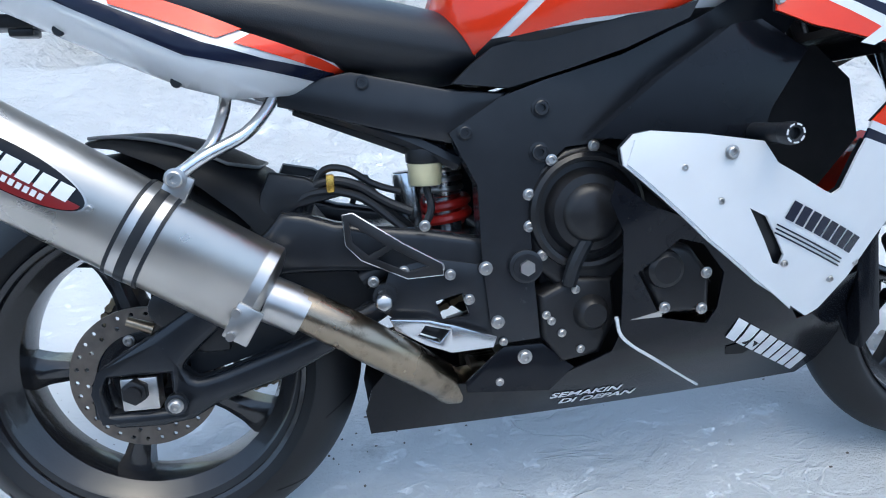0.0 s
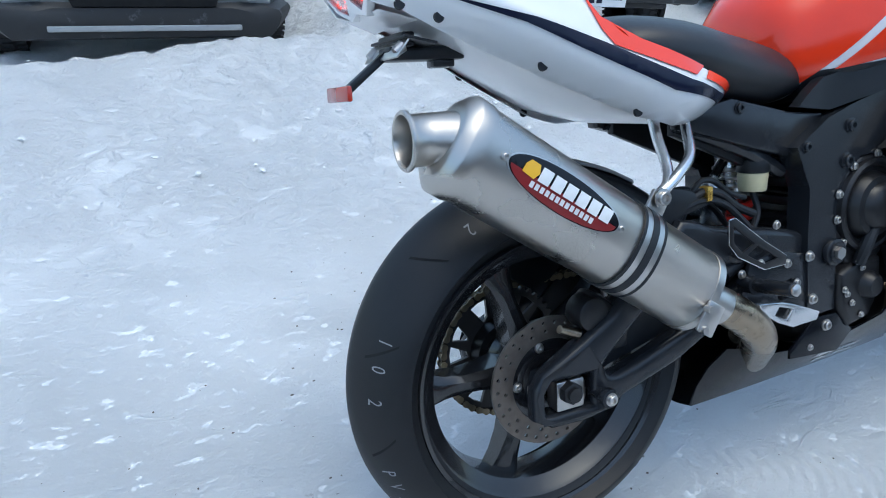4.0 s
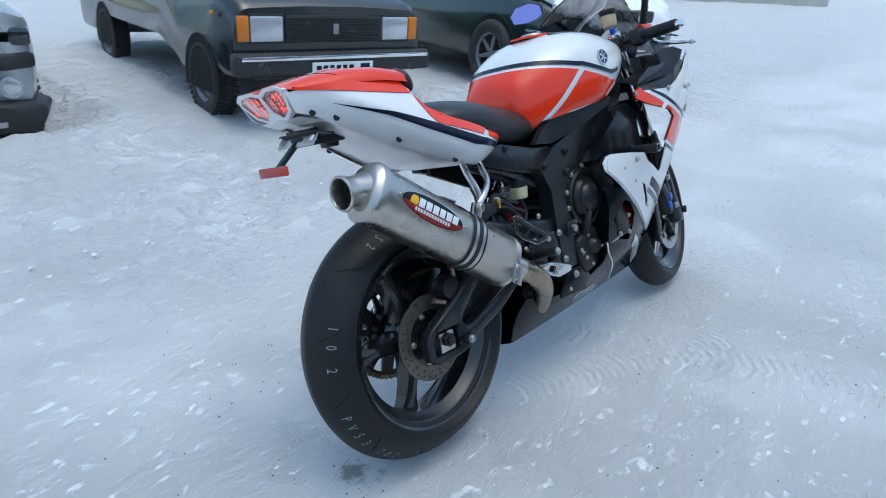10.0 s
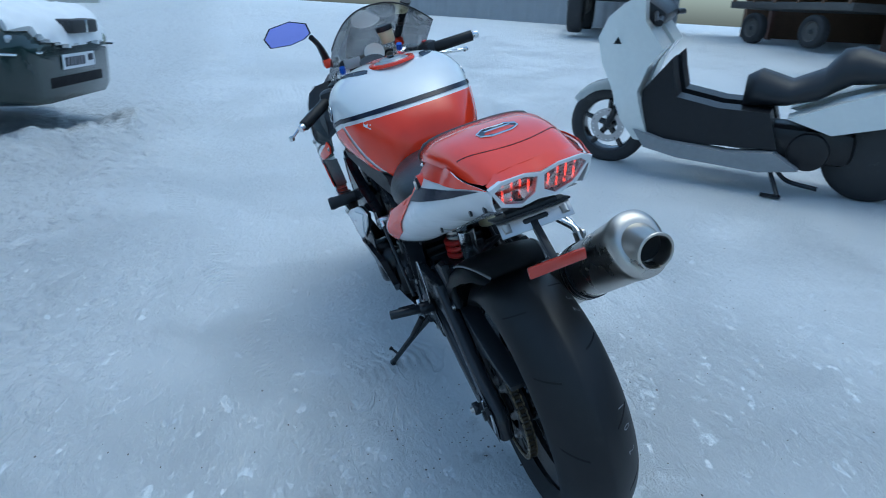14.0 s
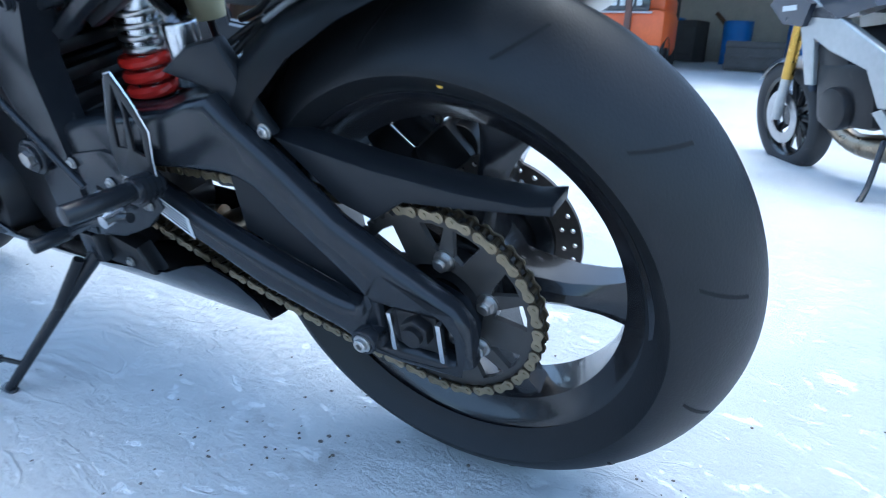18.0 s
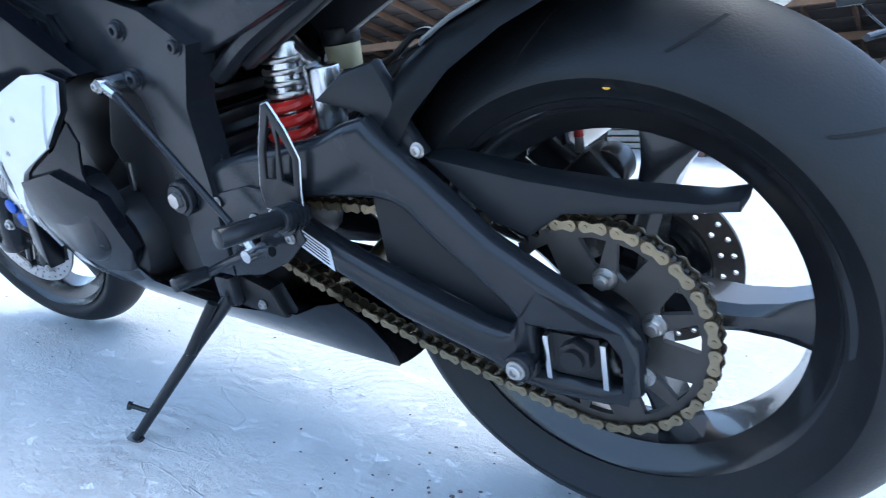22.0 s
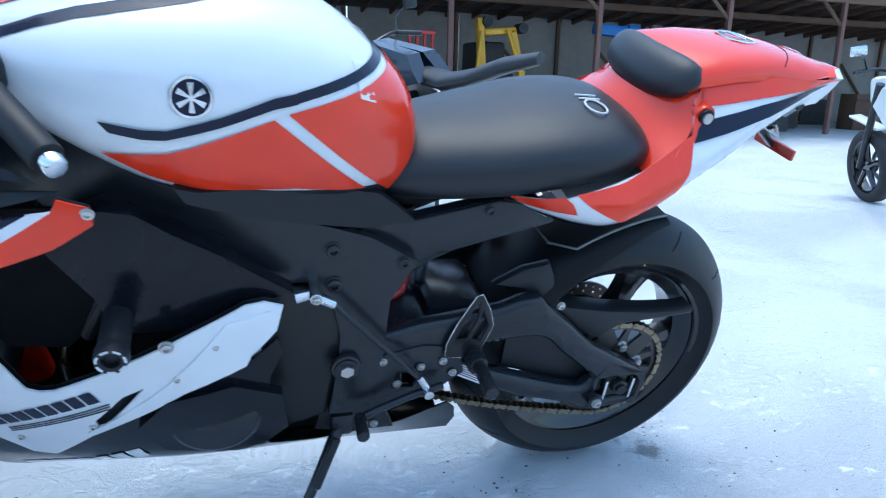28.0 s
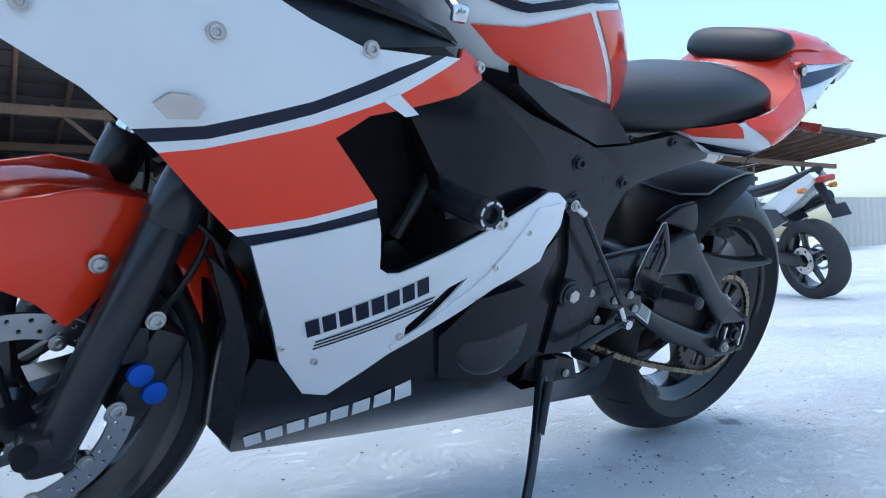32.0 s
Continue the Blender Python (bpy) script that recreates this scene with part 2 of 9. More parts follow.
def empty(name, m, label, category, group=""):
    ob = new(name)
    ob.matrix_world = m
    ob.empty_display_size = 0.1
    return tagged(ob, label, category, group)


def place(bm, m):
    bmesh.ops.transform(bm, matrix=m, verts=bm.verts)
    return bm


def join(*bms):
    out = bms[0]
    for b in bms[1:]:
        tmp = bpy.data.meshes.new("tmp")
        b.to_mesh(tmp)
        b.free()
        out.from_mesh(tmp)
        bpy.data.meshes.remove(tmp)
    return out


def box(c, s, bevel=0.0, m=None):
    bm = bmesh.new()
    bmesh.ops.create_cube(bm, size=1)
    bmesh.ops.scale(bm, vec=s, verts=bm.verts)
    if bevel:
        bmesh.ops.bevel(bm, geom=bm.edges[:], offset=min(bevel, min(s) * 0.45), segments=2, profile=0.5, affect="EDGES")
    if m is not None:
        place(bm, m)
    bmesh.ops.translate(bm, vec=c, verts=bm.verts)
    return bm


def cyl(p0, p1, r0, r1=None, seg=20, bevel=0.0):
    """A tapered round bar from p0 to p1."""
    p0, p1 = Vector(p0), Vector(p1)
    d = p1 - p0
    bm = bmesh.new()
    bmesh.ops.create_cone(bm, cap_ends=True, segments=seg, radius1=r0, radius2=r0 if r1 is None else r1, depth=d.length)
    if bevel:
        es = [e for e in bm.edges if len(e.link_faces) == 2 and e.calc_face_angle(0) > 1.0]
        bmesh.ops.bevel(bm, geom=es, offset=bevel, segments=2, profile=0.5, affect="EDGES")
    q = Vector((0, 0, 1)).rotation_difference(d.normalized())
    return place(bm, Matrix.Translation((p0 + p1) / 2) @ q.to_matrix().to_4x4())


def smooth_line(pts, steps=6):
    pts = [Vector(p) for p in pts]
    ext = [pts[0] * 2 - pts[1]] + pts + [pts[-1] * 2 - pts[-2]]
    out = []
    for i in range(1, len(ext) - 2):
        a, b, c, d = ext[i - 1:i + 3]
        for k in range(steps):
            t = k / steps
            out.append(0.5 * ((2 * b) + (c - a) * t + (2 * a - 5 * b + 4 * c - d) * t * t + (3 * b - a - 3 * c + d) * t ** 3))
    return out + [pts[-1]]


def rings_mesh(rings, close=True, caps=True):
    """Skin over rings of equal point counts."""
    bm = bmesh.new()
    vs = [[bm.verts.new(p) for p in r] for r in rings]
    n = len(rings[0])
    for a, b in zip(vs, vs[1:]):
        for i in range(n if close else n - 1):
            bm.faces.new((a[i], a[(i + 1) % n], b[(i + 1) % n], b[i]))
    if caps and close:
        bm.faces.new(vs[0][::-1])
        bm.faces.new(vs[-1])
    return bm


def tube(pts, r, seg=10, steps=6, flat=1.0):
    """A round or flattened pipe along a smoothed line; r is a number or one radius for each point."""
    line = smooth_line(pts, steps) if steps > 1 else [Vector(p) for p in pts]
    n = len(line)
    rings = []
    up = Vector((0.13, 0.97, 0.2))
    for i, p in enumerate(line):
        d = (line[min(i + 1, n - 1)] - line[max(i - 1, 0)]).normalized()
        side = d.cross(up).normalized()
        up2 = side.cross(d).normalized()
        if hasattr(r, "__len__"):
            k = i / max(1, n - 1) * (len(r) - 1)
            j = min(int(k), len(r) - 2)
            rr = r[j] + (r[j + 1] - r[j]) * (k - j)
        else:
            rr = r
        rings.append([p + side * math.cos(a) * rr + up2 * math.sin(a) * rr * flat for a in (2 * math.pi * q / seg for q in range(seg))])
    return rings_mesh(rings)


def lathe(profile, seg=64, c=(0, 0, 0), closed=False):
    """Turns (radius, y) pairs round the y axis."""
    rings = []
    prof = profile + [profile[0]] if closed else profile
    for r, y in prof:
        rings.append([(c[0] + r * math.cos(a), c[1] + y, c[2] + r * math.sin(a)) for a in (2 * math.pi * q / seg for q in range(seg))])
    bm = rings_mesh(rings, caps=False)
    if closed:
        bmesh.ops.remove_doubles(bm, verts=bm.verts, dist=1e-6)
    return bm


def circle(cx, cz, r, n=16, a0=0.0):
    return [(cx + r * math.cos(a0 + 2 * math.pi * i / n), cz + r * math.sin(a0 + 2 * math.pi * i / n)) for i in range(n)]


def flat(poly, holes=()):
    """A flat filled outline in x and z, at y = 0."""
    bm = bmesh.new()
    for loop in (poly, *holes):
        vs = [bm.verts.new((x, 0, z)) for x, z in loop]
        for a, b in zip(vs, vs[1:] + vs[:1]):
            bm.edges.new((a, b))
    bmesh.ops.triangle_fill(bm, use_beauty=True, use_dissolve=False, edges=bm.edges[:], normal=(0, -1, 0))
    return bm


def plate(poly, y0, y1, bevel=0.0, holes=()):
    """An outline cut from plate, from y0 to y1, its rims eased."""
    bm = flat(poly, holes)
    geo = bmesh.ops.extrude_face_region(bm, geom=bm.faces[:])
    top = [v for v in geo["geom"] if isinstance(v, bmesh.types.BMVert)]
    for v in bm.verts:
        v.co.y = y0
    for v in top:
        v.co.y = y1
    bmesh.ops.recalc_face_normals(bm, faces=bm.faces)
    if bevel:
        es = [e for e in bm.edges if len(e.link_faces) == 2 and e.calc_face_angle(0) > 1.2 and abs(e.verts[0].co.y - e.verts[1].co.y) < 1e-6]
        bmesh.ops.bevel(bm, geom=es, offset=bevel, segments=4 if bevel > 0.01 else 2, profile=0.5, affect="EDGES")
    return bm


def drape(poly, surf, thick=0.003, side=1, lift=0.0, holes=(), step=0.03):
    """A panel cut to an outline in x and z and bent over surf(x, z) = half-width, on the left (side 1) or the right (-1)."""
    bm = flat(poly, holes)
    return bend(bm, surf, thick, side, lift, step)


def bend(bm, surf, thick, side, lift, step):
    xs, zs = [v.co.x for v in bm.verts], [v.co.z for v in bm.verts]
    for axis, lo, hi in (((1, 0, 0), min(xs), max(xs)), ((0, 0, 1), min(zs), max(zs))):
        k = lo + step
        while k < hi:
            co = (k, 0, 0) if axis[0] else (0, 0, k)
            bmesh.ops.bisect_plane(bm, geom=bm.verts[:] + bm.edges[:] + bm.faces[:], plane_co=co, plane_no=axis)
            k += step
    for v in bm.verts:
        v.co.y = side * (surf(v.co.x, v.co.z) + lift)
    if thick:
        geo = bmesh.ops.extrude_face_region(bm, geom=bm.faces[:])
        for v in geo["geom"]:
            if isinstance(v, bmesh.types.BMVert):
                v.co.y -= side * thick
    return bm


def letters(body, size, shear=0.0, width=1.0, bold=0.0):
    """Flat letters in the x-z plane, from the left, on the baseline."""
    cu = bpy.data.curves.new("letters", "FONT")
    cu.body, cu.size, cu.shear, cu.offset, cu.resolution_u = body, size, shear, bold, 3
    ob = bpy.data.objects.new("letters", cu)
    me = ob.to_mesh()
    bm = bmesh.new()
    bm.from_mesh(me)
    ob.to_mesh_clear()
    bpy.data.objects.remove(ob)
    bpy.data.curves.remove(cu)
    for v in bm.verts:
        v.co = Vector((v.co.x * width, 0, v.co.y))
    return bm


def turn2(bm, x, z, degrees, mirror=False):
    """Turns flat letters in their plane and sets them at x, z; mirror runs them towards -x."""
    c, s = math.cos(radians(degrees)), math.sin(radians(degrees))
    for v in bm.verts:
        px, pz = (-v.co.x if mirror else v.co.x), v.co.z
        v.co = Vector((x + px * c - pz * s, 0, z + px * s + pz * c))
    return bm


def bolt_mesh(name, material, r=0.007, h=0.006):
    """A flanged socket screw head that points to -y."""
    bm = lathe([(0.0, 0.0), (r * 1.35, 0.0), (r * 1.35, -h * 0.25), (r, -h * 0.3), (r, -h * 0.85), (r * 0.85, -h), (r * 0.5, -h), (r * 0.42, -h * 0.45), (0.0, -h * 0.45)], 12)
    bmesh.ops.remove_doubles(bm, verts=bm.verts, dist=1e-6)
    ob = part(name, bm, material)
    me = ob.data
    bpy.data.objects.remove(ob)
    return me


def at_side(x, y, z, side):
    """Pose at a point, its -y axis pointing outwards on that side."""
    return Matrix.Translation((x, y, z)) @ (Matrix.Rotation(math.pi, 4, "Z") if side > 0 else Matrix.Identity(4))


def lerp_table(table, x):
    """Smooth reading of a table of (x, value...) rows."""
    if x <= table[0][0]:
        return table[0][1:]
    for a, b in zip(table, table[1:]):
        if x <= b[0]:
            t = (x - a[0]) / (b[0] - a[0])
            return tuple(p + (q - p) * t for p, q in zip(a[1:], b[1:]))
    return table[-1][1:]


# ---- snowy yard: one sheet to the horizon ----
def snow_material():
    m = bpy.data.materials.new("trampled_snow")
    m.use_nodes = True
    nt = m.node_tree
    n, l = nt.nodes, nt.links
    b = n["Principled BSDF"]
    b.inputs["Roughness"].default_value = 0.55
    b.inputs["Specular IOR Level"].default_value = 0.35
    tc = n.new("ShaderNodeTexCoord")

    def noise_node(scale, detail, rough=0.55, dist=0.0, stretch=None):
        t = n.new("ShaderNodeTexNoise")
        t.inputs["Scale"].default_value, t.inputs["Detail"].default_value = scale, detail
        t.inputs["Roughness"].default_value, t.inputs["Distortion"].default_value = rough, dist
        if stretch:
            mp = n.new("ShaderNodeMapping")
            mp.inputs["Scale"].default_value = stretch
            mp.inputs["Rotation"].default_value = (0, 0, 0.5)
            l.new(tc.outputs["Object"], mp.inputs[0])
            l.new(mp.outputs[0], t.inputs["Vector"])
        else:
            l.new(tc.outputs["Object"], t.inputs["Vector"])
        return t

    def rng(sock, a, b2, c=0.0, d=1.0):
        r = n.new("ShaderNodeMapRange")
        for key, v in (("From Min", a), ("From Max", b2), ("To Min", c), ("To Max", d)):
            r.inputs[key].default_value = v
        l.new(sock, r.inputs["Value"])
        return r.outputs[0]

    def blend(fac, a, col):
        x = n.new("ShaderNodeMix")
        x.data_type = "RGBA"
        l.new(fac, x.inputs["Factor"])
        if isinstance(a, tuple):
            x.inputs["A"].default_value = (*a, 1)
        else:
            l.new(a, x.inputs["A"])
        x.inputs["B"].default_value = (*col, 1)
        return x.outputs["Result"]

    def product(*socks):
        out = socks[0]
        for sock in socks[1:]:
            x = n.new("ShaderNodeMath")
            x.operation = "MULTIPLY"
            l.new(out, x.inputs[0])
            l.new(sock, x.inputs[1])
            out = x.outputs[0]
        return out

    def total(start, *terms):
        out = start
        for sock, k in terms:
            x = n.new("ShaderNodeMath")
            x.operation = "MULTIPLY_ADD"
            l.new(sock, x.inputs[0])
            x.inputs[1].default_value = k
            l.new(out, x.inputs[2])
            out = x.outputs[0]
        return out

    def along(direction):
        d = n.new("ShaderNodeVectorMath")
        d.operation = "DOT_PRODUCT"
        l.new(tc.outputs["Object"], d.inputs[0])
        d.inputs[1].default_value = direction
        return d.outputs["Value"]

    def one(op, sock, value=0.0, third=0.0):
        x = n.new("ShaderNodeMath")
        x.operation = op
        l.new(sock, x.inputs[0])
        x.inputs[1].default_value, x.inputs[2].default_value = value, third
        return x.outputs[0]

    packed = noise_node(0.55, 5)
    worn = noise_node(2.3, 7, 0.65, 0.4)
    grit = noise_node(26, 8, 0.72)
    specks = noise_node(60, 4, 0.6)
    zone = noise_node(1.7, 3)
    col = blend(rng(packed.outputs[0], 0.35, 0.7), (0.735, 0.755, 0.77), (0.71, 0.733, 0.752))
    col = blend(rng(worn.outputs[0], 0.56, 0.72, 0.0, 0.5), col, (0.70, 0.72, 0.73))
    # loose white crumbs in scraped stretches over the greyer packed snow
    scrape, streak = noise_node(1.1, 4, 0.6, 0.5), noise_node(22, 10, 0.75, 0.2, (0.8, 1.3, 1.0))
    rough_zone = rng(scrape.outputs[0], 0.42, 0.62, 0.40, 0.9)
    crumbs = product(rng(streak.outputs[0], 0.42, 0.66), rough_zone)
    churned = rng(along((0, 1, 0)), 0.7, 1.6)
    col = blend(one("MULTIPLY", crumbs, 0.3), col, (0.80, 0.81, 0.82))
    col = blend(product(rng(grit.outputs[0], 0.66, 0.78), rng(zone.outputs[0], 0.5, 0.62)), col, (0.30, 0.28, 0.26))
    col = blend(product(rng(specks.outputs[0], 0.71, 0.75), rng(worn.outputs[0], 0.47, 0.6)), col, (0.10, 0.09, 0.085))
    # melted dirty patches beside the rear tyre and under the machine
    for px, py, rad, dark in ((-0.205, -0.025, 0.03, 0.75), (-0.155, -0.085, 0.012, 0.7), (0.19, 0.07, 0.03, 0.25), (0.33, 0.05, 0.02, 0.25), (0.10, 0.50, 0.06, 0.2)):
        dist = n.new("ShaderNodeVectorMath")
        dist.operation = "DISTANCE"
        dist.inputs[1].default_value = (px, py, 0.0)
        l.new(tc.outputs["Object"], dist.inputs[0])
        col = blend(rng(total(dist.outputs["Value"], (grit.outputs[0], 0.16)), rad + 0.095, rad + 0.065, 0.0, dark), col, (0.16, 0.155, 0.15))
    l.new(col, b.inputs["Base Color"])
    # relief: soft lumps, crumbly scraped stretches, thin cracked ridges, fine grains
    lumps, clumps, fine, cracks = noise_node(4, 5, 0.5, 0.2), noise_node(11, 7, 0.6, 0.3), noise_node(95, 5, 0.65), noise_node(5.5, 3, 0.5, 0.8, (0.6, 1.5, 1.0))
    ridge = product(rng(one("ABSOLUTE", one("SUBTRACT", cracks.outputs[0], 0.5)), 0.012, 0.0), rng(worn.outputs[0], 0.46, 0.58))
    height = total(one("MULTIPLY", lumps.outputs[0], 0.22), (crumbs, 0.75), (product(rng(clumps.outputs[0], 0.46, 0.66), churned), 1.9), (product(fine.outputs[0], rough_zone), 0.45), (ridge, 0.38))
    # prints of ribbed tyres: bearing, offset across it, stretch along it, half width
    for bearing, offset, near, far, half, pitch in ((14, 0.36, 0.2, 3.4, 0.085, 0.034), (3, 1.36, 2.6, 13.0, 0.11, 0.045), (3, 1.75, 2.2, 13.0, 0.11, 0.045), (-24, 0.05, 0.35, 1.3, 0.07, 0.03), (-70, 0.75, -0.2, 1.6, 0.09, 0.034)):
        c, q = math.cos(radians(bearing)), math.sin(radians(bearing))
        u, v = along((c, q, 0)), one("ABSOLUTE", one("SUBTRACT", along((-q, c, 0)), offset))
        ribs = one("SINE", total(one("MULTIPLY", u, 2 * math.pi / pitch), (v, 55.0)))
        mid, span = (near + far) / 2, (far - near) / 2
        inside = product(rng(v, half, half * 0.8), rng(one("ABSOLUTE", one("SUBTRACT", u, mid)), span, span * 0.85), rng(worn.outputs[0], 0.44, 0.56))
        height = total(height, (product(ribs, inside), 0.22), (inside, -0.14))
    bp = n.new("ShaderNodeBump")
    bp.inputs["Strength"].default_value, bp.inputs["Distance"].default_value = 0.75, 0.030
    l.new(height, bp.inputs["Height"])
    l.new(bp.outputs[0], b.inputs["Normal"])
    return m


M_SNOW = snow_material()
M_SNOWPILE = mat("loose_snow", (0.79, 0.805, 0.82), 0.7, vary=0.05, scale=12, bump=0.6, bump_scale=60)
M_GRIT = mat("dirty_grit", (0.12, 0.11, 0.10), 0.9, vary=0.3, random=0.4)


def bank(x, y):
    """Height of the ploughed snow round the parked cars and of the low heaps in the yard."""
    h = 0.0
    # bank beside the cars on the far left of the yard
    d = y - (2.75 - 0.02 * x)
    if -0.6 < d and -6 < x < 9:
        k = max(0.0, min(1.0, (d + 0.6) / 0.9))
        h += 0.07 * k * k * (3 - 2 * k) * (0.6 + 0.8 * noise.noise((x * 0.9, y * 1.3, 3.0)))
    # heap pushed up in front of the parked crossover
    if -1.9 < x < 0.9 and 2.4 < y < 4.2:
        w = max(0.0, min(1.0, (x + 1.8) / 0.5)) * max(0.0, min(1.0, (0.85 - x) / 0.4))
        h += (0.02 + 0.05 * noise.noise((x * 2.3, y * 2.3, 6.0))) * w * math.exp(-((y - 3.30) / 0.34) ** 2)
    return max(h, 0.0)


def rise(x, y):
    """The yard climbs gently away from the motorcycle, except towards the open shed."""
    k = max(0.0, min(1.0, (x + 1.5) / 2.0))
    r = math.hypot(x - 0.5, y)
    near = max(0.0, min(1.0, (3.2 - r) / 2.0))
    slope = (0.0233 * x - 0.046 * y) * near * near * (3 - 2 * near)
    return slope + 0.025 * max(0, min(12, math.hypot(x, y) - 1.5)) * k * k * (3 - 2 * k) + 0.045 * max(0, min(14, (x - y) * 0.7071 - 2.5))


def relief(x, y):
    r = math.hypot(x, y)
    h = 0.006 * noise.noise((x * 4.1, y * 4.1, 0.3)) + 0.006 * noise.noise((x * 11, y * 11, 1.7)) + 0.003 * noise.noise((x * 26, y * 26, 4.2)) + 0.008 * noise.noise((x * 0.7, y * 0.7, 5.1)) * min(1, max(0, r - 1.5))
    # worn ruts left by cars past the front of the yard
    for k, off in ((0.0, 4.5), (0.0, 6.1)):
        d = abs(x - off - 0.35 * y)
        if d < 0.22 and r > 2:
            h -= 0.014 * (1 - (d / 0.22) ** 2) * (0.6 + 0.4 * math.sin((x + 3 * y) * 40))
    # lumpy shovelled snow towards the parked cars
    k = max(0.0, min(1.0, (y - 0.9) / 0.9))
    h += k * (0.030 * (noise.noise((x * 2.6, y * 2.6, 7.7)) + 0.6 * noise.noise((x * 5.5, y * 5.5, 2.2))) + 0.022 * max(0.0, noise.noise((x * 11, y * 11, 8.8))) + 0.012 * noise.noise((x * 23, y * 23, 1.1)))
    # the crossover stands in a trodden hollow behind its heap
    k = max(0.0, min(1.0, (y - 3.25 - 0.12 * math.tanh(4 * (x + 0.35))) / 0.35)) * max(0.0, min(1.0, (x + 1.75) / 0.3)) * max(0.0, min(1.0, (0.85 - x) / 0.3)) * max(0.0, min(1.0, (8.5 - y) / 0.8))
    h -= k * (0.175 + rise(x, y) + bank(x, y) - 0.03)
    return h * (1.0 if r > 0.4 else 0.6) - 0.004 + bank(x, y) + rise(x, y)


def build_ground():
    n, a, s = 400, 8.1, 320.0
    k = s / math.sinh(a)
    ax = [k * math.sinh(a * (2 * i / n - 1)) for i in range(n + 1)]
    bm = bmesh.new()
    grid = [[bm.verts.new((x + 0.4, y, relief(x + 0.4, y) if max(abs(x), abs(y)) < 40 else rise(x, y))) for y in ax] for x in ax]
    for i in range(n):
        for j in range(n):
            bm.faces.new((grid[i][j], grid[i + 1][j], grid[i + 1][j + 1], grid[i][j + 1]))
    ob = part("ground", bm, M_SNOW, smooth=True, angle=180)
    tagged(ob, "trampled packed snow with scrapes, tyre marks and dark grit", "snow", kind="structure")


build_ground()


def snow_bank():
    """Churned heaps in front of the parked saloons, finer than the yard round them."""
    line = [Vector(p) for p in ((1.9, 3.3), (3.0, 2.95), (3.62, 2.50), (3.86, 1.90), (4.35, 1.52), (5.2, 1.40))]

    def ridge(x, y):
        p, best = Vector((x, y)), 9.0
        for a, b in zip(line, line[1:]):
            t = max(0.0, min(1.0, (p - a).dot(b - a) / (b - a).length_squared))
            best = min(best, (p - a - (b - a) * t).length)
        return math.exp(-(best / 0.30) ** 2)
    step, x0, y0, nx, ny = 0.027, 1.7, 0.95, 136, 84
    bm, grid = bmesh.new(), []
    for i in range(nx + 1):
        row = []
        for j in range(ny + 1):
            x, y = x0 + i * step, y0 + j * step
            rim = min(1.0, min(i, nx - i, j, ny - j) * step / 0.5)
            lump = 0.036 * noise.noise((x * 4, y * 4, 1.0)) + 0.045 * abs(noise.noise((x * 8.5, y * 8.5, 6.0))) + 0.024 * noise.noise((x * 19, y * 19, 2.0))
            row.append(bm.verts.new((x, y, rise(x, y) + bank(x, y) - 0.045 + rim * (0.045 + lump) + ridge(x, y) * rim * (0.11 + 0.09 * noise.noise((x * 3.3, y * 3.3, 4.0))))))
        grid.append(row)
    for i in range(nx):
        for j in range(ny):
            bm.faces.new((grid[i][j], grid[i + 1][j], grid[i + 1][j + 1], grid[i][j + 1]))
    tagged(part("snow_bank", bm, M_SNOW, angle=180), "churned lumpy snow heaped along the parked saloons", "snow", kind="stuff")


snow_bank()


def grit_patch():
    """Loose dark crumbs scattered on the snow near the wheels."""
    rnd = random.Random(5)
    bm = bmesh.new()
    spots = [(0.25, 0.10, 0.22, 60), (0.05, 0.55, 0.5, 50), (-0.25, -0.12, 0.06, 18), (0.5, -0.8, 0.7, 60), (-0.6, 0.2, 0.6, 60), (1.2, -1.0, 0.8, 60), (1.6, -0.05, 0.5, 40), (2.6, -0.12, 0.5, 45), (3.8, -0.18, 0.6, 50), (5.2, -0.22, 0.8, 50), (2.6, -0.9, 0.9, 40), (0.3, 1.2, 0.6, 40), (-1.0, -0.7, 0.5, 40)]
    for cx, cy, rad, cnt in spots:
        for _ in range(cnt):
            x, y, r = cx + rnd.gauss(0, rad * 0.5), cy + rnd.gauss(0, rad * 0.5), rnd.uniform(0.001, 0.0032)
            bmesh.ops.create_icosphere(bm, subdivisions=1, radius=r, matrix=Matrix.Translation((x, y, relief(x, y) + r * 0.3)) @ Matrix.Diagonal((rnd.uniform(0.7, 1.8), rnd.uniform(0.7, 1.4), 0.55, 1)))
    tagged(part("grit", bm, M_GRIT), "dark dirt crumbs scattered over the trampled snow", "grit", kind="stuff")


grit_patch()


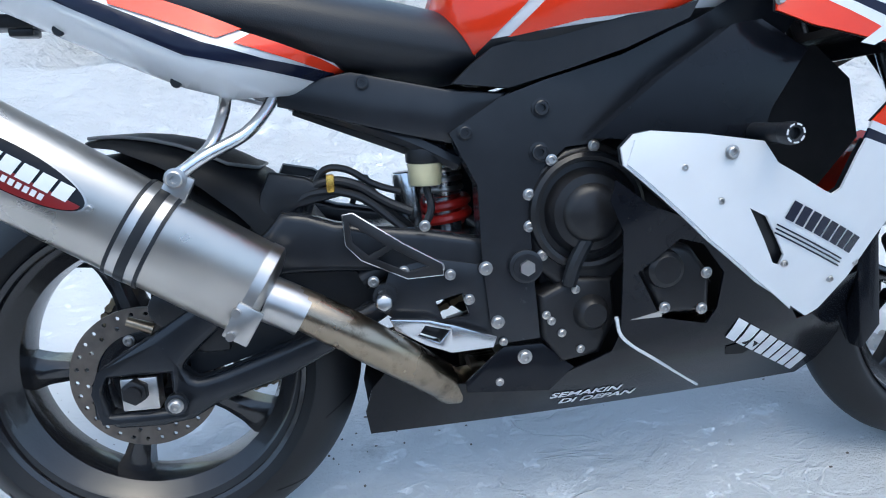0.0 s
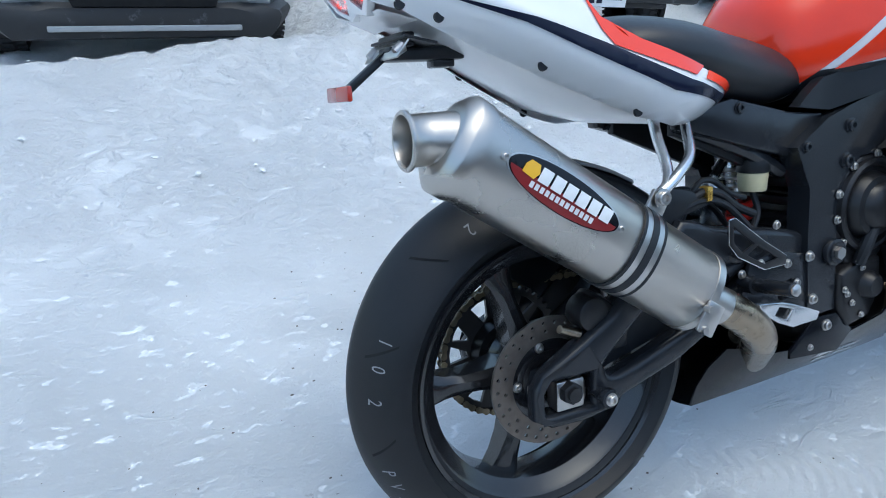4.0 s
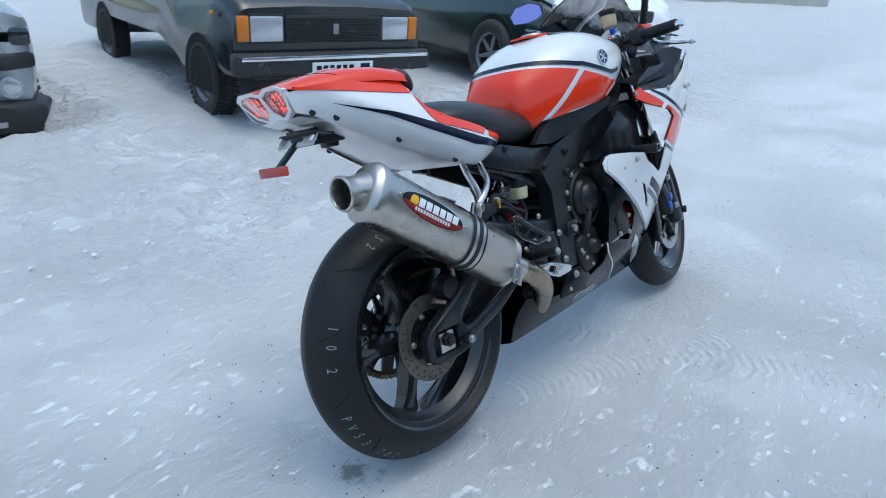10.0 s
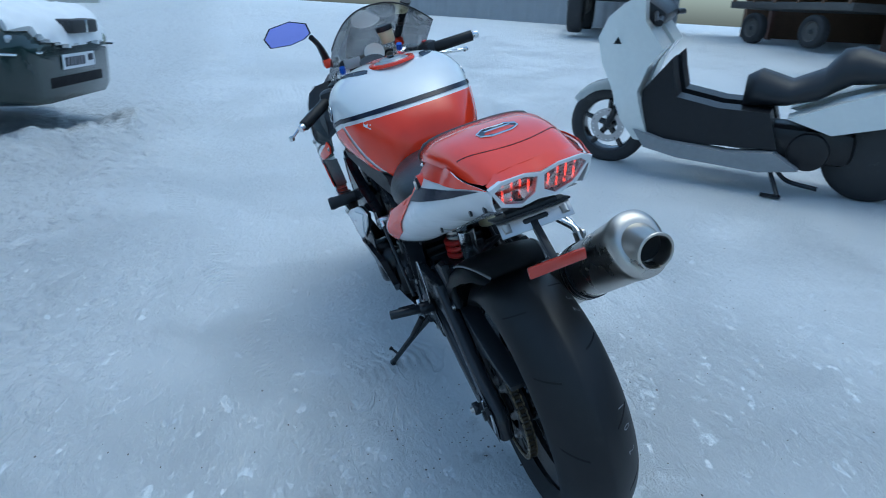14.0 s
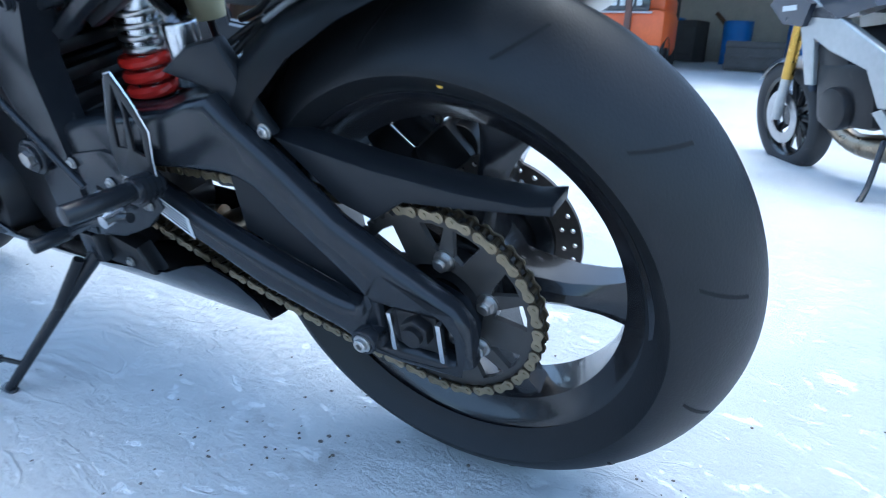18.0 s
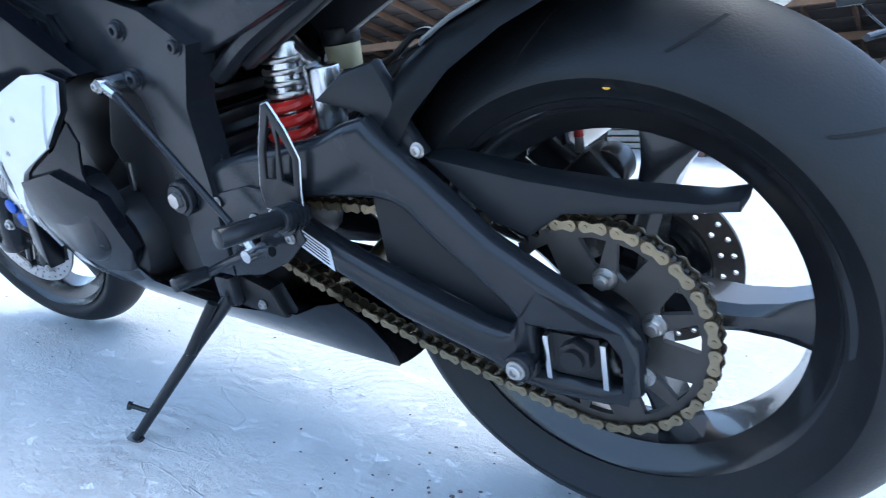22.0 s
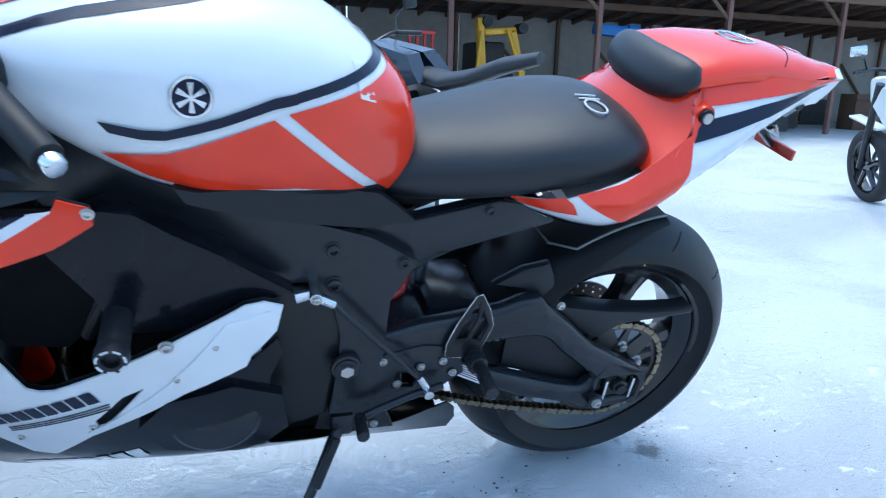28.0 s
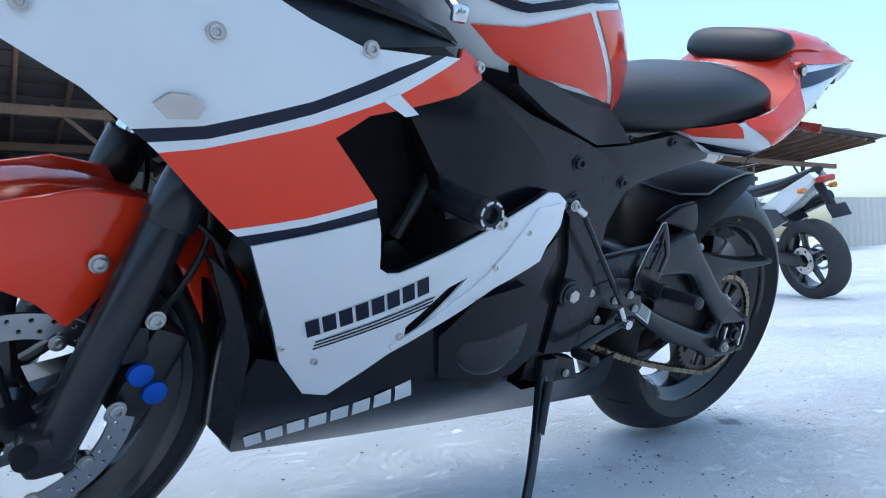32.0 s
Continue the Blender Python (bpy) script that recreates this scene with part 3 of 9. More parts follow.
def snow_clods():
    """Loose clods: coarse ones along the cars, small crumbs round the motorcycle."""
    rnd = random.Random(21)
    bm = bmesh.new()
    for k in range(560):
        if k < 220:
            x, y, r = rnd.uniform(-1.2, 5.2), rnd.gauss(2.0, 0.40), rnd.uniform(0.004, 0.014)
        else:
            a, d = rnd.uniform(0, 2 * math.pi), 0.35 + 2.2 * rnd.random() ** 0.8
            x, y, r = 0.4 + d * math.cos(a), d * math.sin(a), rnd.uniform(0.0012, 0.0032)
        m = Matrix.Translation((x, y, relief(x, y) + r * 0.15)) @ Matrix.Rotation(rnd.uniform(0, 6), 4, "Z") @ Matrix.Diagonal((rnd.uniform(0.8, 1.9), rnd.uniform(0.7, 1.2), rnd.uniform(0.35, 0.7), 1))
        got = bmesh.ops.create_icosphere(bm, subdivisions=1, radius=r, matrix=m)
        for v in got["verts"]:
            v.co += Vector((rnd.uniform(-1, 1), rnd.uniform(-1, 1), rnd.uniform(-1, 1))) * r * 0.30
    tagged(part("snow_clods", bm, M_SNOWPILE), "loose white snow clods scattered over the packed yard", "snow", kind="stuff")


snow_clods()


# ---- the motorcycle, leaning on its side stand; its own axes: x ahead, y to its left, origin at the rear axle ----
LEAN, AXLE_Z = radians(-18.69), 0.306
BIKE = Matrix.Translation((0, 0, AXLE_Z)) @ Matrix.Rotation(LEAN, 4, "X")
bike = empty("motorcycle", BIKE, "white, orange-red and black sport motorcycle leaning on its side stand", "motorcycle")
# steered front end: turn about the raked steering axis
HEAD = Vector((1.053, 0, 0.640))
RAKE = Vector((-math.sin(radians(24)), 0, math.cos(radians(24))))
STEER = Matrix.Translation(HEAD) @ Matrix.Rotation(radians(10), 4, RAKE) @ Matrix.Translation(-HEAD)
FRONT = Vector((1.408, 0, 0.014))
MUDGUARD = Vector((1.375, 0, -0.012))
BOLT = bolt_mesh("bolt", M_STEEL, 0.0066, 0.006)
BOLT_S = bolt_mesh("screw", M_STEEL, 0.0050, 0.005)
BOLT_B = bolt_mesh("black_bolt", M_SATIN, 0.009, 0.007)


def bolt(x, y, z, side, parent=None, me=None, k=1.0):
    ob = shared("bolt", me or BOLT, at_side(x, y, z, side) @ Matrix.Diagonal((k, k, k, 1)), parent or bike)
    return ob


def tyre(name, radius, half, parent, c, m, label, rim_r, peak=1.33, share=0.80):
    """Slick tyre: bead, bulging wall and a peaked crown."""
    wall = radius - rim_r
    side = [(rim_r - 0.012, 0.70), (rim_r - 0.003, 0.76), (rim_r + 0.05 * wall, 0.83), (rim_r + 0.11 * wall, 0.90), (rim_r + 0.17 * wall, 0.96)]
    base = rim_r + wall * (1 - share)
    prof = [(r, half * k) for r, k in side]
    for i in range(33):
        a = radians(180 * i / 32)
        c2, s2 = math.cos(a), math.sin(a)
        prof.append((base + (radius - base) * s2 ** peak, math.copysign(half * abs(c2) ** peak, c2)))
    prof += [(r, -half * k) for r, k in reversed(side)]
    part(name, place(lathe(prof, 128, c), m), M_RUBBER, parent, label, angle=60)
    return prof


def spoke_mesh(r0, r1, w0, w1, wm, d0, d1):
    """One cast spoke along +x from hub to rim, waisted, deeper at the hub."""
    rings = []
    for t in (0.0, 0.12, 0.3, 0.55, 0.78, 0.92, 1.0):
        x = r0 + (r1 - r0) * t
        w = (w0 * (1 - t) ** 2 + wm * 2 * t * (1 - t) * 1.0 + w1 * t ** 3) * 0.5
        d = (d0 + (d1 - d0) * t) * 0.5
        rings.append([(x, d * sy * ky, w * sz * kz) for sy, sz, ky, kz in ((1, 1, 0.7, 1), (1, 0.4, 1, 1), (1, -0.4, 1, 1), (1, -1, 0.7, 1), (-1, -1, 0.7, 1), (-1, -0.4, 1, 1), (-1, 0.4, 1, 1), (-1, 1, 0.7, 1))])
    return rings_mesh(rings)


def drilled_disc(r_in, r_out, y0, y1, rows, c):
    holes = []
    for r, n, hr, a0 in rows:
        for i in range(n):
            a = a0 + 2 * math.pi * i / n
            holes.append(circle(c[0] + r * math.cos(a), c[2] + r * math.sin(a), hr, 8))
    holes.append(circle(c[0], c[2], r_in, 60))
    return plate(circle(c[0], c[2], r_out, 96), c[1] + y0, c[1] + y1, 0.0, holes)


def rear_wheel():
    hub = part("rear_wheel", join(lathe([(0.0, 0.062), (0.040, 0.062), (0.052, 0.05), (0.060, 0.03), (0.052, 0.0), (0.060, -0.03), (0.05, -0.058), (0.036, -0.066), (0.0, -0.066)], 40)), M_RIM, bike, "black cast rear wheel with five spokes")
    prof = tyre("tyre", 0.3265, 0.0905, hub, (0.001, -0.007, 0.010), Matrix.Identity(4), "wide worn slick rear tyre with chalky size marks", 0.236)
    edge = [(0.236, 0.073), (0.239, 0.069), (0.235, 0.064), (0.224, 0.060), (0.216, 0.050), (0.197, 0.034), (0.192, 0.0)]
    back = [(0.229, 0.069), (0.226, 0.061), (0.207, 0.028), (0.205, 0.0)]
    loop = edge + [(r, -y) for r, y in edge[-2::-1]] + [(r, -y) for r, y in back] + back[-2::-1]
    part("rim", lathe(loop, 120, (0.002, -0.010, 0.004), closed=True), M_RIM, hub, "black rim with a rolled lip")
    for i in range(5):
        bm = place(spoke_mesh(0.045, 0.199, 0.052, 0.066, 0.020, 0.080, 0.044), Matrix.Rotation(-radians(36 + 72 * i), 4, "Y"))
        part("spoke", bm, M_RIM, hub)
    # brake disc and its carrier on the right
    part("rear_brake_disc", drilled_disc(0.072, 0.110, -0.082, -0.077, [(0.100, 30, 0.0035, 0.0), (0.086, 20, 0.0035, 0.08)], (0, 0, 0)), M_DISC, hub, "rusty drilled steel rear brake disc", smooth=False)
    part("disc_carrier", join(plate(circle(0, 0, 0.076, 48), -0.079, -0.069, 0.002, [circle(0, 0, 0.05, 32)]), lathe([(0.05, -0.05), (0.05, -0.077), (0.03, -0.077)], 32)), M_RIM, hub)
    for i in range(5):
        a = radians(180 + 72 * i)
        shared("disc_bolt", BOLT, at_side(0.062 * math.cos(a), -0.079, 0.062 * math.sin(a), -1), hub)
    # sprocket on the left: teeth, six carrier bolts, triangular windows
    teeth, ring = 48, []
    for i in range(teeth * 4):
        a = 2 * math.pi * i / (teeth * 4)
        ring.append(((0.1175 if i % 4 in (0, 1) else 0.1245) * math.cos(a), (0.1175 if i % 4 in (0, 1) else 0.1245) * math.sin(a)))
    windows = []
    for i in range(6):
        a = radians(30 + 60 * i + 13)

        def pt(r, d):
            return (r * math.cos(a + d), r * math.sin(a + d))
        windows.append([pt(0.107, -0.33), pt(0.108, -0.19), pt(0.107, -0.05), pt(0.074, -0.12), pt(0.078, -0.20)])
        windows.append([pt(0.107, 0.05), pt(0.108, 0.21), pt(0.107, 0.37), pt(0.069, 0.30), pt(0.074, 0.14)])
    windows.append(circle(0, 0, 0.055, 40))
    part("rear_sprocket", plate(ring, 0.082, 0.089, 0.0, windows), M_SPROCKET, hub, "dark steel sprocket with triangular windows", smooth=False)
    part("sprocket_carrier", lathe([(0.03, 0.05), (0.062, 0.056), (0.066, 0.081), (0.058, 0.0815), (0.05, 0.074), (0.03, 0.078)], 40), M_ENGINE, hub)
    nut = join(cyl((0, 0.089, 0), (0, 0.092, 0), 0.0125, None, 20), cyl((0, 0.092, 0), (0, 0.101, 0), 0.0095, None, 6), cyl((0, 0.101, 0), (0, 0.104, 0), 0.0055, None, 12))
    first = part("sprocket_nut", nut, M_STEEL, hub, "greasy steel sprocket nut", angle=25)
    first.matrix_basis = Matrix.Translation((0.066 * math.cos(radians(43)), 0, 0.066 * math.sin(radians(43))))
    for i in range(1, 6):
        a = radians(43 + 60 * i)
        shared("sprocket_nut", first.data, Matrix.Translation((0.066 * math.cos(a), 0, 0.066 * math.sin(a))), hub)
    part("valve_dot", join(cyl((-0.024, 0.060, 0.254), (-0.024, 0.0715, 0.254), 0.0045, None, 10)), M_YELLOW, hub, "yellow balance dot on the tyre wall")
    # pale marks on the right shoulder of the tyre
    def wall(x, z):
        r = math.hypot(x, z)
        best = min(range(1, len(prof) // 2 + 1), key=lambda i: abs(prof[i][0] - r))
        a, b = prof[best], prof[best + 1] if prof[best][0] < r else prof[best - 1]
        t = 0 if abs(b[0] - a[0]) < 1e-6 else max(0, min(1, (r - a[0]) / (b[0] - a[0])))
        return a[1] + (b[1] - a[1]) * t
    marks = [("1", 157), ("0", 165), ("2", 175), ("P", 199), ("V", 204.5), ("5", 210.5), ("3", 216.5), ("7", 227), ("8", 232), ("2", 237), ("S", 110), ("2", 116)]
    for ch, deg in marks:
        a, r = radians(deg), 0.300
        bm = letters(ch, 0.022)
        for v in bm.verts:
            u, w = v.co.x - 0.006, v.co.z - 0.007
            v.co = Vector(((r - w) * math.cos(a + u / r), 0, (r - w) * math.sin(a + u / r)))
        bend(bm, lambda x, z: wall(x - 0.001, z - 0.010) + 0.007, 0.0, -1, 0.0012, 0.02)
        part("tyre_mark", bm, M_CHALK, hub, smooth=False)
    # short slanted tread grooves on both shoulders
    for s in (1, -1):
        for k in range(12):
            a = radians(12 + 30 * k + (8 if s > 0 else 0))
            pts = [(0.281, -0.062), (0.292, -0.022), (0.304, 0.016), (0.314, 0.044)]
            shape = [(r * math.cos(a + d + 0.0075), r * math.sin(a + d + 0.0075)) for r, d in pts] + [(r * math.cos(a + d - 0.0075), r * math.sin(a + d - 0.0075)) for r, d in reversed(pts)]
            part("tread_groove", drape([(x + 0.001, z + 0.010) for x, z in shape], lambda x, z: wall(x - 0.001, z - 0.010) - s * 0.007, 0.0006, s, 0.0010, (), 0.008), M_DARKFILL, hub, smooth=False)
    return hub


rear_hub = rear_wheel()


def front_wheel():
    c = tuple(FRONT)
    hub = part("front_wheel", place(lathe([(0.0, 0.055), (0.03, 0.055), (0.042, 0.045), (0.036, 0.0), (0.042, -0.045), (0.03, -0.055), (0.0, -0.055)], 32, c), STEER), M_RIM, bike, "black cast front wheel with five spokes")
    tyre("tyre", 0.294, 0.060, hub, c, STEER, "slick front tyre with a worn crown", 0.230, 1.2, 0.72)
    part("rim", place(lathe([(0.229, 0.052), (0.231, 0.048), (0.224, 0.043), (0.208, 0.036), (0.190, 0.022), (0.187, 0.0), (0.190, -0.022), (0.208, -0.036), (0.224, -0.043), (0.231, -0.048), (0.229, -0.052), (0.219, -0.043), (0.203, -0.02), (0.201, 0), (0.203, 0.02), (0.219, 0.043)], 96, c, closed=True), STEER), M_RIM, hub)
    for i in range(5):
        bm = place(spoke_mesh(0.036, 0.192, 0.042, 0.055, 0.016, 0.06, 0.03), STEER @ Matrix.Translation(FRONT) @ Matrix.Rotation(-radians(20 + 72 * i), 4, "Y"))
        part("spoke", bm, M_RIM, hub)
    for s in (1, -1):
        bm = drilled_disc(0.116, 0.149, -0.0025, 0.0025, [(0.140, 36, 0.0032, 0.0), (0.126, 36, 0.0032, 0.09)], (c[0], 0.062 * s, c[2]))
        part("front_brake_disc", place(bm, STEER), M_DISCF, hub, "drilled steel front brake disc", smooth=False)
        arms = []
        for i in range(5):
            a = radians(8 + 72 * i)
            arms.append(cyl((c[0] + 0.03 * math.cos(a), 0.056 * s, c[2] + 0.03 * math.sin(a)), (c[0] + 0.114 * math.cos(a), 0.060 * s, c[2] + 0.114 * math.sin(a)), 0.010, 0.008, 8))
            arms.append(cyl((c[0] + 0.116 * math.cos(a), 0.055 * s, c[2] + 0.116 * math.sin(a)), (c[0] + 0.116 * math.cos(a), 0.068 * s, c[2] + 0.116 * math.sin(a)), 0.012, None, 12))
        part("disc_carrier", place(join(*arms), STEER), M_RIM, hub)
        for i in range(10):
            a = radians(8 + 36 * i)
            shared("disc_button", BOLT_S, STEER @ at_side(c[0] + 0.116 * math.cos(a), 0.068 * s, c[2] + 0.116 * math.sin(a), s) @ Matrix.Diagonal((1.6, 1, 1.6, 1)), hub)


front_wheel()


def chain():
    """Roller chain round both sprockets, each link a piece of its own."""
    pitch, y = 0.015875, 0.0855
    c1, r1, c2, r2 = Vector((0, 0, 0)), 0.1213, Vector((0.508, 0, 0.082)), 0.0405
    d = (c2 - c1)
    dist, base = d.length, math.atan2(d.z, d.x)
    off = math.acos((r1 - r2) / dist)
    top, bot = base + off, base - off
    pts = []
    n1 = 70
    for i in range(n1 + 1):
        a = top + (2 * math.pi - 2 * off) * i / n1
        pts.append(c1 + Vector((r1 * math.cos(a), 0, r1 * math.sin(a))))
    for i in range(1, 40):
        t = i / 40
        p = pts[n1].lerp(c2 + Vector((r2 * math.cos(bot), 0, r2 * math.sin(bot))), t)
        pts.append(p - Vector((0, 0, 0.016 * math.sin(math.pi * t))))
    for i in range(21):
        a = bot + 2 * off * i / 20
        pts.append(c2 + Vector((r2 * math.cos(a), 0, r2 * math.sin(a))))
    pts.append(pts[0])
    seg = [(b - a).length for a, b in zip(pts, pts[1:])]
    total = sum(seg)
    n = int(total / pitch) // 2 * 2
    step = total / n

    def along(s):
        i = 0
        while i < len(seg) - 1 and s > seg[i]:
            s -= seg[i]
            i += 1
        return pts[i].lerp(pts[i + 1], min(1, s / seg[i]))

    def eight(w):
        out = []
        for i in range(9):
            a = radians(-80 + 160 * i / 8)
            out.append((pitch / 2 + 0.0067 * math.cos(a), 0.0067 * math.sin(a)))
        out.append((0, w))
        for i in range(9):
            a = radians(100 + 160 * i / 8)
            out.append((-pitch / 2 + 0.0067 * math.cos(a), 0.0067 * math.sin(a)))
        out.append((0, -w))
        return out
    outer = join(plate(eight(0.0040), 0.0078, 0.0098), plate(eight(0.0040), -0.0098, -0.0078), cyl((pitch / 2, -0.0112, 0), (pitch / 2, 0.0112, 0), 0.0026, None, 8), cyl((-pitch / 2, -0.0112, 0), (-pitch / 2, 0.0112, 0), 0.0026, None, 8))
    inner = join(plate(eight(0.0040), 0.0050, 0.0066), plate(eight(0.0040), -0.0066, -0.0050), cyl((pitch / 2, -0.005, 0), (pitch / 2, 0.005, 0), 0.005, None, 8), cyl((-pitch / 2, -0.005, 0), (-pitch / 2, 0.005, 0), 0.005, None, 8))
    root = part("drive_chain", join(lathe([(0.030, 0.079), (0.0405, 0.081), (0.0405, 0.090), (0.030, 0.092), (0.0, 0.092)], 17, (c2.x, 0, c2.z))), M_SPROCKET, bike, "bronze-coloured roller chain with black grease")
    mo, mi = part("chain_link", outer, M_CHAIN, root, smooth=False), part("chain_link", inner, M_CHAINDARK, root, smooth=False)
    for i in range(n):
        a, b = along(i * step), along((i + 1) * step if i < n - 1 else 0)
        ang = math.atan2(b.z - a.z, b.x - a.x)
        m = Matrix.Translation(((a.x + b.x) / 2, y, (a.z + b.z) / 2)) @ Matrix.Rotation(-ang, 4, "Y")
        if i < 2:
            (mo, mi)[i].matrix_basis = m
        else:
            shared("chain_link", (mo, mi)[i % 2].data, m, root)


chain()


# ---- swingarm, frame, engine, shock, exhaust, stand ----


SWING = [(0.575, 0.178), (0.44, 0.205), (0.36, 0.216), (0.30, 0.226), (0.262, 0.240), (0.226, 0.246), (0.204, 0.221), (0.150, 0.174), (0.088, 0.116), (0.03, 0.080), (-0.045, 0.036), (-0.062, 0.012), (-0.062, -0.040), (-0.03, -0.058), (0.03, -0.060), (0.074, -0.054), (0.110, -0.034), (0.226, 0.002), (0.321, 0.050), (0.400, 0.098), (0.575, 0.112)]
SWING_GAP = [(0.300, 0.152), (0.208, 0.150), (0.154, 0.106), (0.076, 0.038), (0.074, 0.020), (0.098, 0.010), (0.187, 0.038), (0.300, 0.082), (0.390, 0.128), (0.370, 0.145)]
SWING_GAP = [(p.x, p.z) for p in smooth_line([(x, 0, z) for x, z in SWING_GAP + SWING_GAP[:1]], 4)][:-1]
AXLE_SLOT = [(0.048, 0.020), (-0.040, 0.020), (-0.047, 0.0), (-0.040, -0.034), (0.048, -0.034)]


def swingarm():
    core = join(box((0.49, 0, 0.150), (0.15, 0.21, 0.075), 0.02), cyl((0.575, -0.135, 0.146), (0.575, 0.135, 0.146), 0.034, None, 24), box((0.36, 0, 0.165), (0.12, 0.17, 0.07), 0.02))
    root = part("swingarm", core, M_SATIN, bike, "satin black aluminium swingarm with a welded brace")
    for s in (1, -1):
        y0, y1 = (0.105, 0.142) if s > 0 else (-0.138, -0.100)
        part("swingarm_beam", plate(SWING, y0, y1, 0.014 if s > 0 else 0.013, [SWING_GAP, AXLE_SLOT]), M_SATIN, root)
        part("swingarm_web", plate([(0.40, 0.150), (0.21, 0.165), (0.07, 0.045), (0.07, 0.0), (0.40, 0.09)], s * 0.094, s * 0.097), M_PLASTIC, root) if s < 0 else part("swingarm_web", plate([(0.262, 0.163), (0.20, 0.163), (0.062, 0.045), (0.060, 0.008), (0.10, 0.0), (0.262, 0.060)], 0.100, 0.106), M_PLASTIC, root)
        # axle block, adjuster bars, nut
        part("axle_block", box((0.004, s * 0.118, -0.007), (0.052, 0.03, 0.05), 0.003), M_ENGINE if s > 0 else M_STEEL, root, "bare steel axle block" if s < 0 else "")
        part("axle_nut", join(cyl((0, s * 0.118, 0), (0, s * 0.147, 0), 0.019, None, 6, 0.002), cyl((0, s * 0.147, 0), (0, s * 0.154, 0), 0.012, None, 16)), M_ENGINE, root)
        for dx in (0.032, -0.030):
            part("adjuster_bar", box((dx, s * 0.128, -0.007), (0.006, 0.032, 0.052), 0.001), M_ALU, root, "bright aluminium adjuster bar") if s > 0 else None
        part("paddock_spool", join(cyl((0.060, s * 0.12, -0.018), (0.060, s * 0.148, -0.017), 0.013, 0.010, 20), cyl((0.060, s * 0.148, -0.017), (0.060, s * 0.163, -0.017), 0.016, None, 20, 0.002)), M_SATIN, root)
        bolt(0.060, s * 0.163, -0.017, s, root, BOLT, 1.25)
        part("pivot_boss", join(cyl((0.575, s * 0.150, 0.146), (0.575, s * 0.162, 0.146), 0.026, None, 24, 0.003), cyl((0.575, s * 0.162, 0.146), (0.575, s * 0.166, 0.146), 0.020, None, 24)), M_SATIN, root, "black swingarm pivot boss")
        part("pivot_nut", cyl((0.575, s * 0.166, 0.146), (0.575, s * 0.172, 0.146), 0.012, None, 6), M_STEEL, root)
    # warning sticker on the left beam
    part("sticker", plate([(0.395, 0.100), (0.318, 0.056), (0.318, 0.086), (0.395, 0.128)], 0.1422, 0.1428), M_PLATE, root, "pale warning sticker with illegible print", smooth=False)
    for i in range(5):
        z = 0.064 + 0.005 * i
        part("print_bar", plate([(0.385, z + 0.036), (0.324, z), (0.324, z + 0.002), (0.385, z + 0.038)], 0.1429, 0.1432), M_NAVY, root, smooth=False)
    # chain guard
    guard = plate([(0.176, 0.196), (0.05, 0.172), (-0.05, 0.160), (-0.120, 0.157), (-0.148, 0.162), (-0.146, 0.150), (-0.05, 0.142), (0.016, 0.138), (0.058, 0.110), (0.10, 0.125)], 0.062, 0.108, 0.004)
    part("chain_guard", guard, M_PLASTIC, root, "black plastic chain guard")


